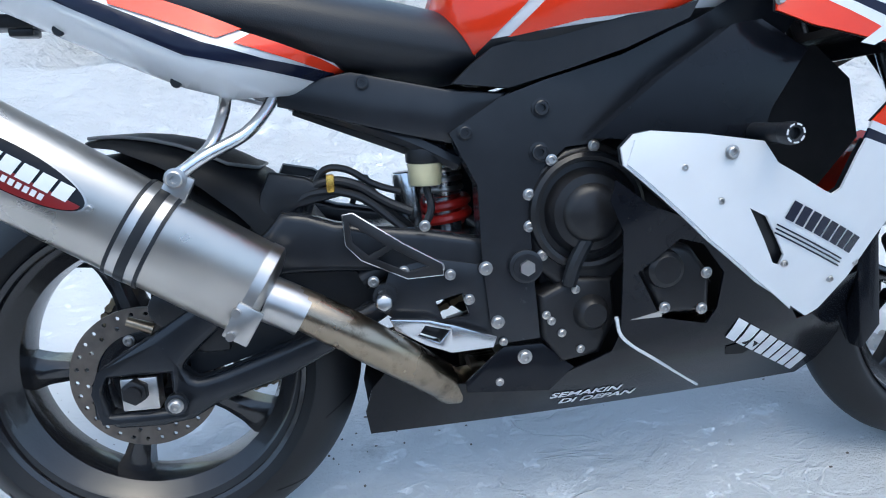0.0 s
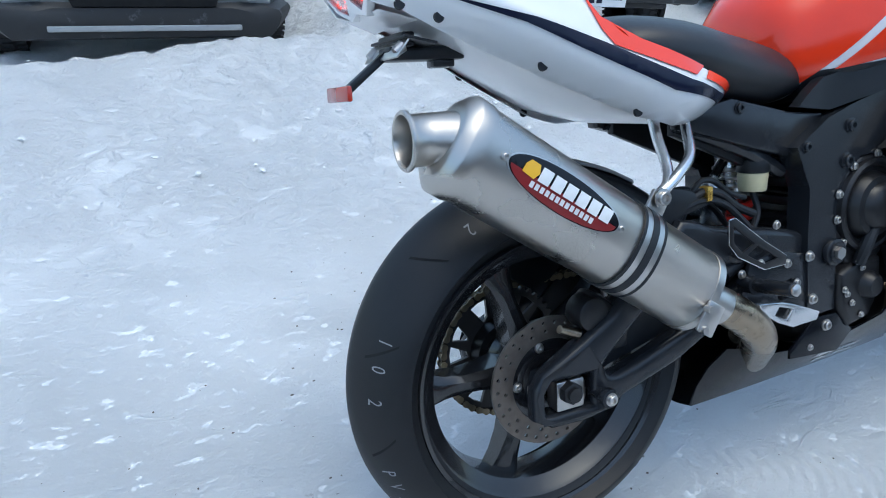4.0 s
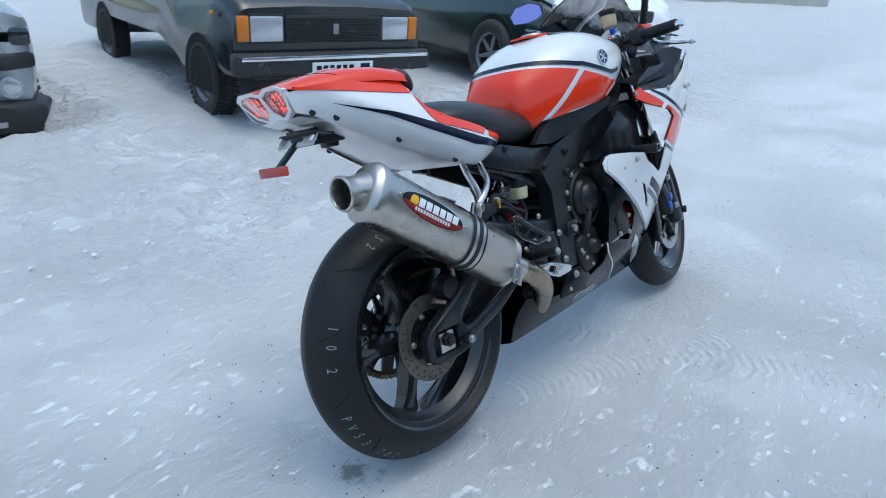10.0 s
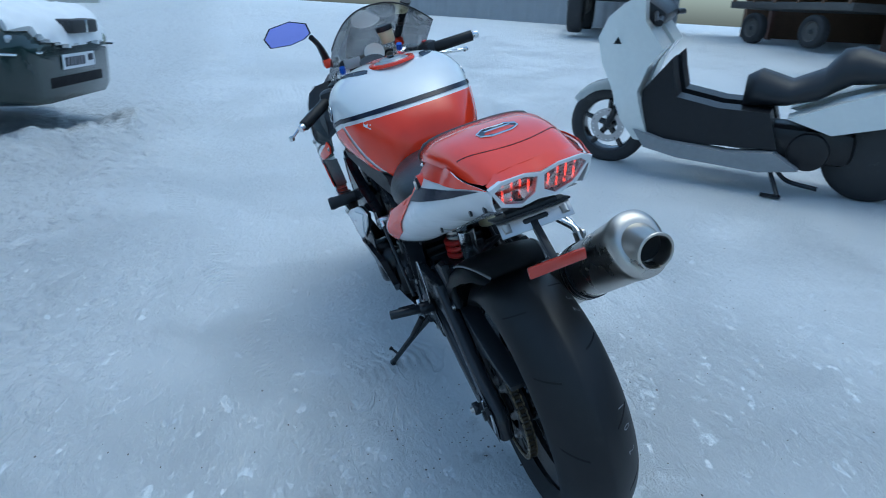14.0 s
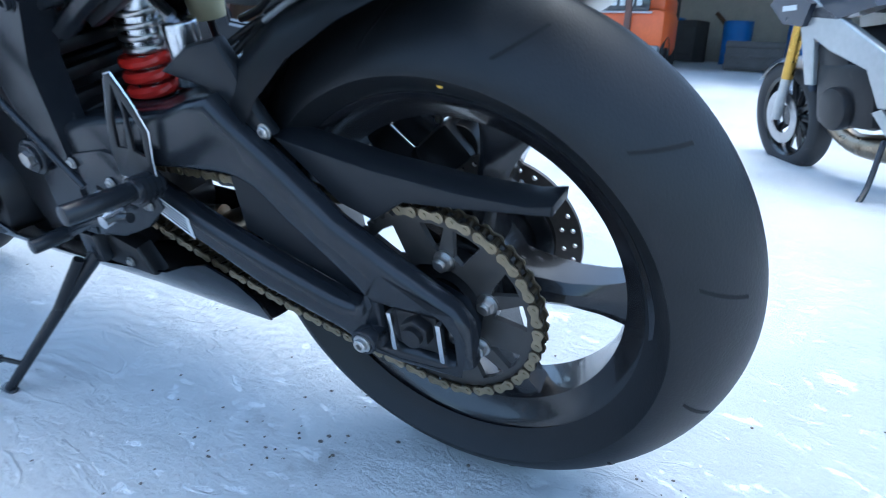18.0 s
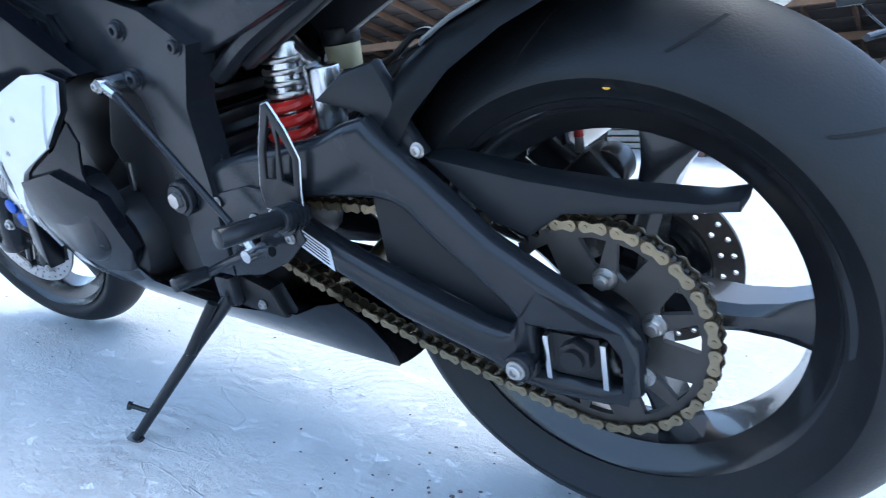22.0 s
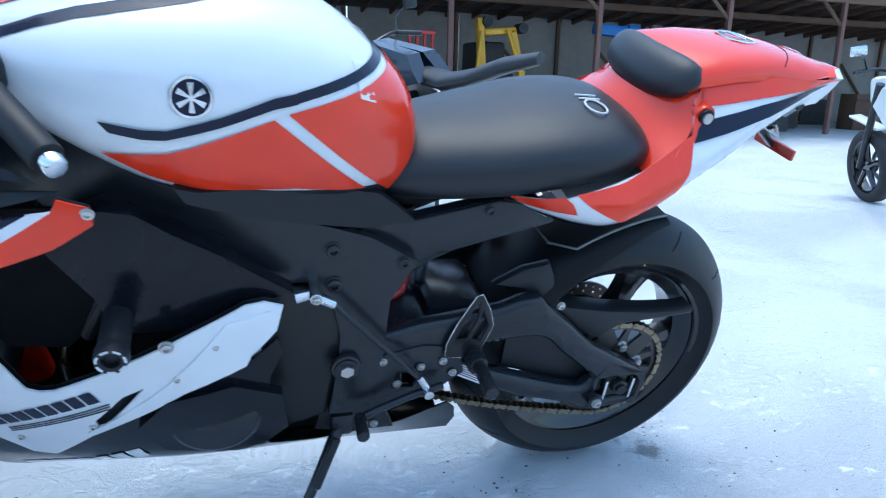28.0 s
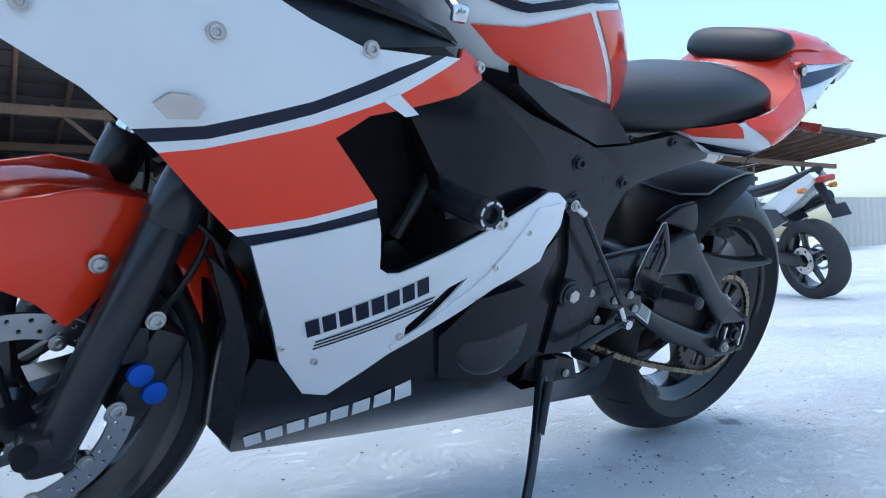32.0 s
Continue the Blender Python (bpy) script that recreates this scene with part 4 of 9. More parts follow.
def hugger():
    """Rear inner mudguard: an arched shell over the tyre, open below."""
    rings = []
    stations = [(97, 0.360, 0.080, 0.15), (90, 0.361, 0.095, 0.30), (80, 0.361, 0.110, 0.60), (68, 0.360, 0.119, 0.85), (56, 0.358, 0.124, 1.05), (42, 0.354, 0.124, 1.15), (32, 0.352, 0.118, 0.8)]
    for deg, r, half, drop in stations:
        a = radians(deg)
        row = []
        for k in range(-6, 7):
            u = k / 6
            y = half * math.sin(u * math.pi / 2 * 0.98)
            dr = -0.060 * drop * abs(u) ** 3
            row.append(((r + dr) * math.cos(a), y, (r + dr) * math.sin(a)))
        rings.append(row)
    bm = rings_mesh(rings, close=False)
    bmesh.ops.solidify(bm, geom=bm.faces[:], thickness=0.004)
    root = part("rear_hugger", bm, M_PLASTIC, bike, "black plastic hugger over the rear tyre", angle=50)
    # raised flat on top, the light along its edges painted as a bright bead

    def crown(deg, u):
        r, half, drop = lerp_table(sorted(stations), deg)
        rr = r - 0.060 * drop * abs(u) ** 3 + 0.004
        return (rr * math.cos(radians(deg)), half * math.sin(u * math.pi / 2 * 0.98), rr * math.sin(radians(deg)))
    degs = [58, 64, 70, 76, 82, 88, 93, 96.5]
    panel = rings_mesh([[crown(d, w * u) for u in (-1, -0.7, -0.35, 0, 0.35, 0.7, 1)] for d in degs for w in ((0.30 if d == 58 else 0.60),)], close=False)
    bmesh.ops.solidify(panel, geom=panel.faces[:], thickness=0.003)
    part("hugger_panel", panel, M_PLASTIC, root, "raised flat on the hugger")
    rim = [crown(d, -0.60) for d in degs[:0:-1]] + [crown(58, -0.30), crown(58, 0.30)] + [crown(d, 0.60) for d in degs[1:]]
    part("panel_edge", tube(rim, 0.0028, 6, 1), M_EDGEGLINT, root, "pale painted highlight along the edge of the raised flat")
    for s in (1, -1):
        side = plate([(0.315, 0.262), (0.262, 0.292), (0.212, 0.302), (0.196, 0.270), (0.186, 0.235), (0.165, 0.200), (0.185, 0.192), (0.215, 0.216), (0.245, 0.246)], s * 0.096, s * 0.118, 0.008)
        part("hugger_side", side, M_PLASTIC, root)
        bolt(0.171, s * 0.118, 0.206, s, root, BOLT)
    # brake hose clipped over the hugger
    part("brake_hose", tube([(0.42, -0.05, 0.20), (0.36, -0.07, 0.245), (0.29, -0.075, 0.285), (0.24, -0.085, 0.275), (0.20, -0.10, 0.22), (0.12, -0.10, 0.19), (0.10, -0.085, 0.15)], 0.0055, 8), M_PLASTIC, root)
    part("brake_hose", tube([(0.40, -0.06, 0.235), (0.33, -0.08, 0.270), (0.27, -0.09, 0.265), (0.22, -0.10, 0.235), (0.16, -0.105, 0.20)], 0.005, 8), M_PLASTIC, root)


def hose_bundle():
    """Black hoses that loop over the hugger on the right, held by a brass clip."""
    root = part("rubber_hose", tube([(0.245, -0.100, 0.236), (0.262, -0.108, 0.268), (0.295, -0.112, 0.284), (0.335, -0.110, 0.276), (0.375, -0.108, 0.250), (0.415, -0.112, 0.232)], 0.0075, 10), M_PLASTIC, bike, "black rubber hose looped over the hugger, held by a brass clip")
    part("hose", tube([(0.225, -0.105, 0.222), (0.250, -0.112, 0.258), (0.290, -0.116, 0.270), (0.340, -0.116, 0.258), (0.385, -0.118, 0.222), (0.420, -0.118, 0.190)], 0.0062, 8), M_PLASTIC, root)
    part("hose", tube([(0.262, -0.098, 0.240), (0.285, -0.106, 0.296), (0.320, -0.106, 0.300), (0.360, -0.104, 0.276), (0.400, -0.104, 0.262)], 0.0055, 8), M_PLASTIC, root)
    part("hose_clip", box((0.298, -0.114, 0.281), (0.012, 0.022, 0.026), 0.003), M_GOLD, root, "brass hose clip")


def rear_brake():
    body = join(box((0.075, -0.098, 0.105), (0.075, 0.055, 0.06), 0.012, Matrix.Rotation(radians(40), 4, "Y")), cyl((0.055, -0.128, 0.115), (0.055, -0.085, 0.115), 0.028, None, 24, 0.004), box((0.11, -0.10, 0.07), (0.05, 0.03, 0.06), 0.008))
    root = part("rear_caliper", body, M_ENGINE, bike, "black rear brake caliper with rust on the slider")
    part("bleed_nipple", join(cyl((0.092, -0.105, 0.135), (0.092, -0.105, 0.155), 0.006, None, 10)), M_STEEL, root)
    part("nipple_cap", cyl((0.092, -0.105, 0.155), (0.092, -0.105, 0.170), 0.0065, 0.005, 10), M_SPRING, root, "red rubber bleed cap")
    part("slider_pin", cyl((0.03, -0.118, 0.085), (-0.005, -0.118, 0.100), 0.009, 0.007, 12), M_HEAT, root, "rusty slider pin")
    bolt(0.04, -0.128, 0.07, -1, root, BOLT)


FRAME = [(0.470, 0.345), (0.545, 0.392), (0.607, 0.413), (0.725, 0.445), (0.853, 0.500), (0.96, 0.560), (1.04, 0.625), (1.075, 0.590), (1.02, 0.50), (0.955, 0.430), (0.842, 0.400), (0.76, 0.350), (0.690, 0.322), (0.640, 0.318), (0.602, 0.285), (0.585, 0.205), (0.590, 0.120), (0.598, 0.030), (0.525, 0.025), (0.512, 0.150), (0.508, 0.270)]


def spar(x, z):
    """Half-width of the twin-spar frame."""
    return 0.150 - 0.28 * max(0.0, x - 0.86) ** 1.0 * 0.6 - 0.10 * max(0, 0.06 - z)


def chassis():
    root = part("main_frame", box((0.52, 0, 0.36), (0.06, 0.24, 0.05), 0.01), M_SATIN, bike, "satin black twin-spar aluminium frame")
    part("steering_head", cyl((1.085, 0, 0.70), (1.165, 0, 0.50), 0.045, None, 24), M_SATIN, root)
    for s in (1, -1):
        bm = drape(FRAME, spar, 0.045, s, 0.0, (), 0.05)
        es = [e for e in bm.edges if len(e.link_faces) == 2 and e.calc_face_angle(0) > 1.2]
        bmesh.ops.bevel(bm, geom=es, offset=0.006, segments=2, profile=0.5, affect="EDGES")
        part("frame_spar", bm, M_SATIN, root)
        for x, z, me, k in ((0.604, 0.375, BOLT_B, 1.2), (0.492, 0.345, BOLT_B, 1.0), (0.60, 0.312, BOLT_B, 1.3)):
            bolt(x, s * spar(x, z), z, s, root, me, k)
        # raised rib on the spar
        part("frame_rib", drape([(0.735, 0.372), (0.758, 0.412), (0.90, 0.478), (0.935, 0.462), (0.80, 0.362), (0.775, 0.352)], spar, 0.006, s, 0.008, (), 0.05), M_SATIN, root)
        part("frame_cover", drape([(0.752, 0.378), (0.762, 0.402), (0.895, 0.462), (0.915, 0.455), (0.80, 0.372)], spar, 0.004, s, 0.011, (), 0.05), M_PLASTIC, root)
        bolt(0.79, s * (spar(0.79, .4) + 0.011), 0.398, s, root, BOLT_B, 1.1)
        bolt(0.895, s * (spar(0.895, .46) + 0.008), 0.452, s, root, BOLT_B, 1.1)
        # subframe rail under the seat
        rail = plate([(0.228, 0.418), (0.337, 0.437), (0.471, 0.408), (0.560, 0.400), (0.545, 0.372), (0.476, 0.329), (0.395, 0.348), (0.233, 0.392)], s * 0.094, s * 0.128, 0.006)
        part("seat_rail", rail, M_SATIN, root)
        bolt(0.352, s * 0.128, 0.420, s, root, BOLT_B, 0.9)
        part("rail_strut", tube([(0.49, s * 0.10, 0.30), (0.40, s * 0.10, 0.345), (0.25, s * 0.09, 0.40)], 0.014, 8), M_SATIN, root)
        # plastic filler between tank and frame
        fill = drape([(0.479, 0.414), (0.508, 0.440), (0.538, 0.462), (0.600, 0.476), (0.660, 0.490), (0.784, 0.500), (0.812, 0.510), (0.800, 0.487), (0.72, 0.452), (0.644, 0.428), (0.560, 0.405)], lambda x, z: 0.140 + 0.26 * max(0, x - 0.56), 0.02, s, 0.0, (), 0.05)
        part("side_filler", fill, M_PLASTIC, root)
        # frame tail under the seat, in front of the hugger
        part("rail_inner", plate([(0.50, 0.36), (0.42, 0.40), (0.25, 0.42), (0.25, 0.38), (0.45, 0.30)], s * 0.07, s * 0.088, 0.003), M_PLASTIC, root)


def engine():
    root = part("engine", box((0.77, 0, 0.14), (0.34, 0.24, 0.22), 0.03), M_ENGINE, bike, "black engine with oily cast covers")
    part("cylinder_block", box((0.83, 0, 0.29), (0.20, 0.25, 0.26), 0.03, Matrix.Rotation(radians(30), 4, "Y")), M_ENGINE, root)
    part("gearbox", box((0.60, 0, 0.10), (0.16, 0.20, 0.20), 0.03), M_ENGINE, root)
    part("sump", box((0.70, 0, -0.01), (0.30, 0.20, 0.10), 0.03), M_ENGINE, root)
    # ribbed airbox side seen behind the shock
    for i in range(5):
        part("engine_rib", box((0.560, 0, 0.20 + 0.035 * i), (0.03, 0.18, 0.018), 0.004), M_ENGINE, root)
    # right clutch cover with its round boss
    cover = [(0.578, 0.249), (0.600, 0.290), (0.640, 0.316), (0.690, 0.325), (0.740, 0.30), (0.76, 0.22), (0.74, 0.14), (0.70, 0.10), (0.64, 0.095), (0.592, 0.14)]
    part("clutch_cover", plate(cover, -0.150, -0.118, 0.012), M_ENGINE, root, "black clutch cover")
    part("clutch_boss", lathe([(0.0, -0.186), (0.030, -0.186), (0.040, -0.180), (0.044, -0.172), (0.056, -0.170), (0.062, -0.160), (0.066, -0.148)], 40, (0.672, 0, 0.222)), M_ENGINE, root)
    for x, z in ((0.583, 0.252), (0.583, 0.205), (0.618, 0.300), (0.682, 0.318), (0.602, 0.160), (0.66, 0.105)):
        bolt(x, -0.152, z, -1, root)
    part("clutch_ring", lathe([(0.074, -0.150), (0.076, -0.160), (0.082, -0.162), (0.088, -0.158), (0.090, -0.148)], 48, (0.672, 0, 0.222)), M_ENGINE, root)
    # right crank and water pump covers
    part("crank_cover", plate([(0.595, 0.10), (0.650, 0.125), (0.71, 0.12), (0.715, 0.05), (0.69, 0.0), (0.63, -0.01), (0.60, 0.03)], -0.160, -0.10, 0.012), M_ENGINE, root)
    part("water_pump", lathe([(0.0, -0.178), (0.018, -0.178), (0.024, -0.172), (0.03, -0.155), (0.034, -0.14)], 24, (0.675, 0, 0.068)), M_ENGINE, root)
    part("water_hose", tube([(0.640, -0.16, 0.115), (0.648, -0.168, 0.150), (0.668, -0.165, 0.185), (0.685, -0.15, 0.20)], 0.012, 10), M_PLASTIC, root)
    for x, z in ((0.636, 0.120), (0.650, 0.106), (0.612, 0.06), (0.657, 0.012), (0.604, 0.070), (0.628, 0.040)):
        bolt(x, -0.162, z, -1, root, BOLT_S)
    # right alternator window behind the lower fairing
    part("pulser_cover", plate([(0.762, 0.112), (0.804, 0.166), (0.842, 0.140), (0.871, 0.099), (0.836, 0.050), (0.763, 0.065)], -0.163, -0.12, 0.01), M_ENGINE, root)
    # left generator cover
    part("generator_cover", lathe([(0.0, 0.186), (0.055, 0.184), (0.068, 0.176), (0.074, 0.160), (0.078, 0.120)], 48, (0.752, 0, 0.070)), M_ENGINE, root, "round black generator cover")
    part("side_cover", plate([(0.565, 0.245), (0.62, 0.30), (0.70, 0.31), (0.755, 0.22), (0.70, 0.10), (0.67, 0.0), (0.60, 0.02), (0.585, 0.12)], 0.10, 0.140, 0.012), M_ENGINE, root)
    part("cover_slot", box((0.720, 0.141, 0.168), (0.010, 0.006, 0.046), 0.002, Matrix.Rotation(radians(-14), 4, "Y")), M_STEEL, root, "dull metal slot in the cover")
    part("sprocket_cover", plate([(0.46, 0.05), (0.47, 0.13), (0.52, 0.14), (0.57, 0.11), (0.58, 0.03), (0.52, 0.005)], 0.10, 0.118, 0.006), M_ENGINE, root)
    for x, z in ((0.545, 0.045), (0.475, 0.10)):
        bolt(x, 0.119, z, 1, root)
    # gear linkage: bright joint and long rod
    part("linkage_rod", cyl((0.605, 0.182, 0.298), (0.455, 0.175, 0.125), 0.005, None, 10), M_SATIN, root)
    part("linkage_joint", join(cyl((0.632, 0.150, 0.312), (0.632, 0.188, 0.312), 0.010, None, 16, 0.002), cyl((0.632, 0.180, 0.312), (0.604, 0.182, 0.297), 0.0075, None, 10), cyl((0.660, 0.17, 0.305), (0.632, 0.17, 0.312), 0.009, 0.007, 10)), M_ALU, root, "bright aluminium gear linkage joint")
    bolt(0.632, 0.188, 0.312, 1, root, BOLT_S, 1.2)
    # exhaust headers under the engine
    for y in (-0.06, -0.02, 0.02, 0.06):
        part("header_pipe", tube([(0.97, y, 0.25), (1.00, y, 0.12), (0.95, y * 0.9, -0.01), (0.80, y * 0.7, -0.055), (0.62, y * 0.5, -0.05), (0.50, -0.03 + y * 0.3, -0.045)], 0.019, 12), M_HEAT, root)
    # bracket plate at the belly
    part("belly_bracket", plate([(0.480, -0.030), (0.540, 0.022), (0.600, 0.022), (0.650, -0.020), (0.610, -0.055), (0.480, -0.046)], -0.152, -0.146, 0.001), M_GLOSSBLACK, root)
    bolt(0.572, -0.152, 0.004, -1, root, BOLT, 1.3)
    bolt(0.532, -0.152, -0.033, -1, root, BOLT_S)
    # coolant bottle and frame bolts
    bolt(0.516, -0.150, 0.146, -1, root, BOLT, 1.2)
    bolt(0.532, -0.150, 0.062, -1, root, BOLT, 1.2)
    bolt(0.540, -0.150, 0.030, -1, root, BOLT_S)


def shock():
    a, b = Vector((0.472, 0.0, 0.355)), Vector((0.486, 0.0, 0.150))
    d = (b - a).normalized()
    root = part("rear_shock", join(cyl(a + d * 0.0, a + d * 0.035, 0.016, None, 20), cyl(a + d * 0.03, a + d * 0.115, 0.029, None, 28, 0.003), cyl(a + d * 0.10, a + d * 0.2, 0.024, None, 20)), M_ALU, bike, "aluminium shock absorber with a red spring")
    for k in (0.05, 0.066, 0.082, 0.098):
        part("adjuster_ring", cyl(a + d * k, a + d * (k + 0.008), 0.033, None, 28, 0.002), M_STEEL, root)
    pts = []
    side, up = Vector((d.z, 0, -d.x)), Vector((0, 1, 0))
    for i in range(61):
        t = i / 60
        ang = t * 2 * math.pi * 2.4
        pts.append(a + d * (0.112 + 0.050 * t) + side * math.cos(ang) * 0.036 + up * math.sin(ang) * 0.036)
    part("spring", tube(pts, 0.0082, 8, 1), M_SPRING, root, "red coil spring")
    part("reservoir", join(cyl((0.418, -0.012, 0.285), (0.424, -0.012, 0.200), 0.025, None, 28, 0.003), cyl((0.470, -0.005, 0.335), (0.425, -0.01, 0.288), 0.010, None, 12)), M_ALU, root, "polished gas reservoir")
    part("reservoir_cap", cyl((0.487, 0.02, 0.350), (0.487, 0.055, 0.350), 0.012, None, 14), M_BLUE, root)
    res = part("brake_reservoir", join(cyl((0.440, -0.085, 0.268), (0.440, -0.085, 0.302), 0.024, 0.027, 20, 0.002)), M_TANKFLUID, bike, "yellowed brake fluid reservoir with a black cap")
    part("cap", cyl((0.440, -0.085, 0.302), (0.440, -0.085, 0.325), 0.029, None, 20, 0.003), M_PLASTIC, res)
    part("hose", tube([(0.440, -0.085, 0.268), (0.445, -0.095, 0.23), (0.425, -0.10, 0.20), (0.39, -0.10, 0.185)], 0.006, 8), M_PLASTIC, res)


def rearset(s):
    """Foot-rest plate, peg, heel guard and lever on one side."""
    root = part("rearset_plate", plate([(0.375, 0.155), (0.440, 0.165), (0.515, 0.150), (0.535, 0.060), (0.525, 0.025), (0.46, 0.035), (0.40, 0.060), (0.355, 0.095)], s * 0.137, s * 0.146, 0.001, [[(0.44, 0.10), (0.48, 0.11), (0.49, 0.075), (0.45, 0.07)]]), M_SATIN, bike, "black rear-set foot-rest plate")
    guard_o = [(0.312, 0.238), (0.326, 0.240), (0.395, 0.192), (0.452, 0.158), (0.452, 0.142), (0.40, 0.140), (0.335, 0.172), (0.314, 0.195)]
    guard_i = [[(0.321, 0.226), (0.372, 0.190), (0.345, 0.178), (0.324, 0.198)], [(0.380, 0.186), (0.430, 0.156), (0.40, 0.150), (0.356, 0.172)]]
    if s > 0:
        guard_o = [(0.348, 0.272), (0.358, 0.270), (0.385, 0.215), (0.400, 0.170), (0.400, 0.140), (0.335, 0.135), (0.330, 0.165), (0.318, 0.205), (0.330, 0.240)]
        guard_i = [[(0.351, 0.258), (0.374, 0.215), (0.384, 0.180), (0.366, 0.180), (0.350, 0.225)], [(0.343, 0.240), (0.356, 0.178), (0.338, 0.172), (0.328, 0.207)]]
    part("heel_guard", plate(guard_o, s * 0.150, s * 0.155, 0.0015, guard_i), M_ENGINE, root, "thin cut-out heel guard with bright edges")
    edge = [Vector((x, s * 0.1525, z)) for x, z in guard_o]
    part("guard_edge", tube(edge + [edge[0]], 0.0016, 6, 1), M_ALU, root)
    if s < 0:
        part("footpeg", join(cyl((0.368, -0.14, 0.118), (0.364, -0.170, 0.121), 0.017, None, 14), cyl((0.364, -0.168, 0.121), (0.360, -0.245, 0.131), 0.0125, None, 18, 0.003)), M_SATIN, root, "black knurled foot peg")
        part("peg_bolt", cyl((0.360, -0.244, 0.131), (0.360, -0.250, 0.132), 0.011, None, 6, 0.002), M_STEEL, root)
        part("pedal", plate([(0.369, 0.086), (0.426, 0.080), (0.46, 0.070), (0.526, 0.045), (0.52, 0.030), (0.458, 0.027), (0.42, 0.042), (0.377, 0.068)], -0.172, -0.160, 0.002, [[(0.42, 0.072), (0.455, 0.062), (0.44, 0.045), (0.41, 0.058)]]), M_ALU, root, "bright aluminium brake pedal")
        for x, z in ((0.447, 0.152), (0.463, 0.140), (0.395, 0.150), (0.350, 0.138), (0.490, 0.100), (0.429, 0.215)):
            bolt(x, -0.148, z, -1, root, BOLT, 0.95)
        part("master_cylinder", join(cyl((0.335, -0.12, 0.135), (0.405, -0.12, 0.175), 0.016, None, 14), cyl((0.40, -0.12, 0.172), (0.43, -0.12, 0.19), 0.010, None, 12)), M_PLASTIC, root)
    else:
        part("footpeg", join(cyl((0.345, 0.145, 0.135), (0.345, 0.185, 0.140), 0.017, None, 18, 0.003), cyl((0.345, 0.182, 0.140), (0.352, 0.265, 0.150), 0.0125, None, 18, 0.003)), M_SATIN, root, "black knurled foot peg")
        for k in range(4):
            part("peg_ring", cyl((0.345, 0.150 + 0.008 * k, 0.1355), (0.345, 0.153 + 0.008 * k, 0.136), 0.019, None, 18), M_SATIN, root)
        part("shift_lever", join(tube([(0.400, 0.165, 0.085), (0.455, 0.170, 0.075), (0.51, 0.172, 0.055), (0.545, 0.174, 0.040)], 0.007, 10), cyl((0.548, 0.172, 0.04), (0.552, 0.225, 0.045), 0.011, None, 14, 0.002)), M_SATIN, root, "black gear lever with a rubber toe peg")
        for x, z in ((0.400, 0.128), (0.345, 0.128), (0.378, 0.098), (0.440, 0.120), (0.480, 0.085), (0.510, 0.140)):
            bolt(x, 0.148, z, 1, root, BOLT, 0.9)
        part("lever_joint", join(cyl((0.448, 0.168, 0.115), (0.430, 0.170, 0.085), 0.007, None, 10), cyl((0.43, 0.155, 0.083), (0.43, 0.185, 0.083), 0.009, None, 12)), M_ALU, root)


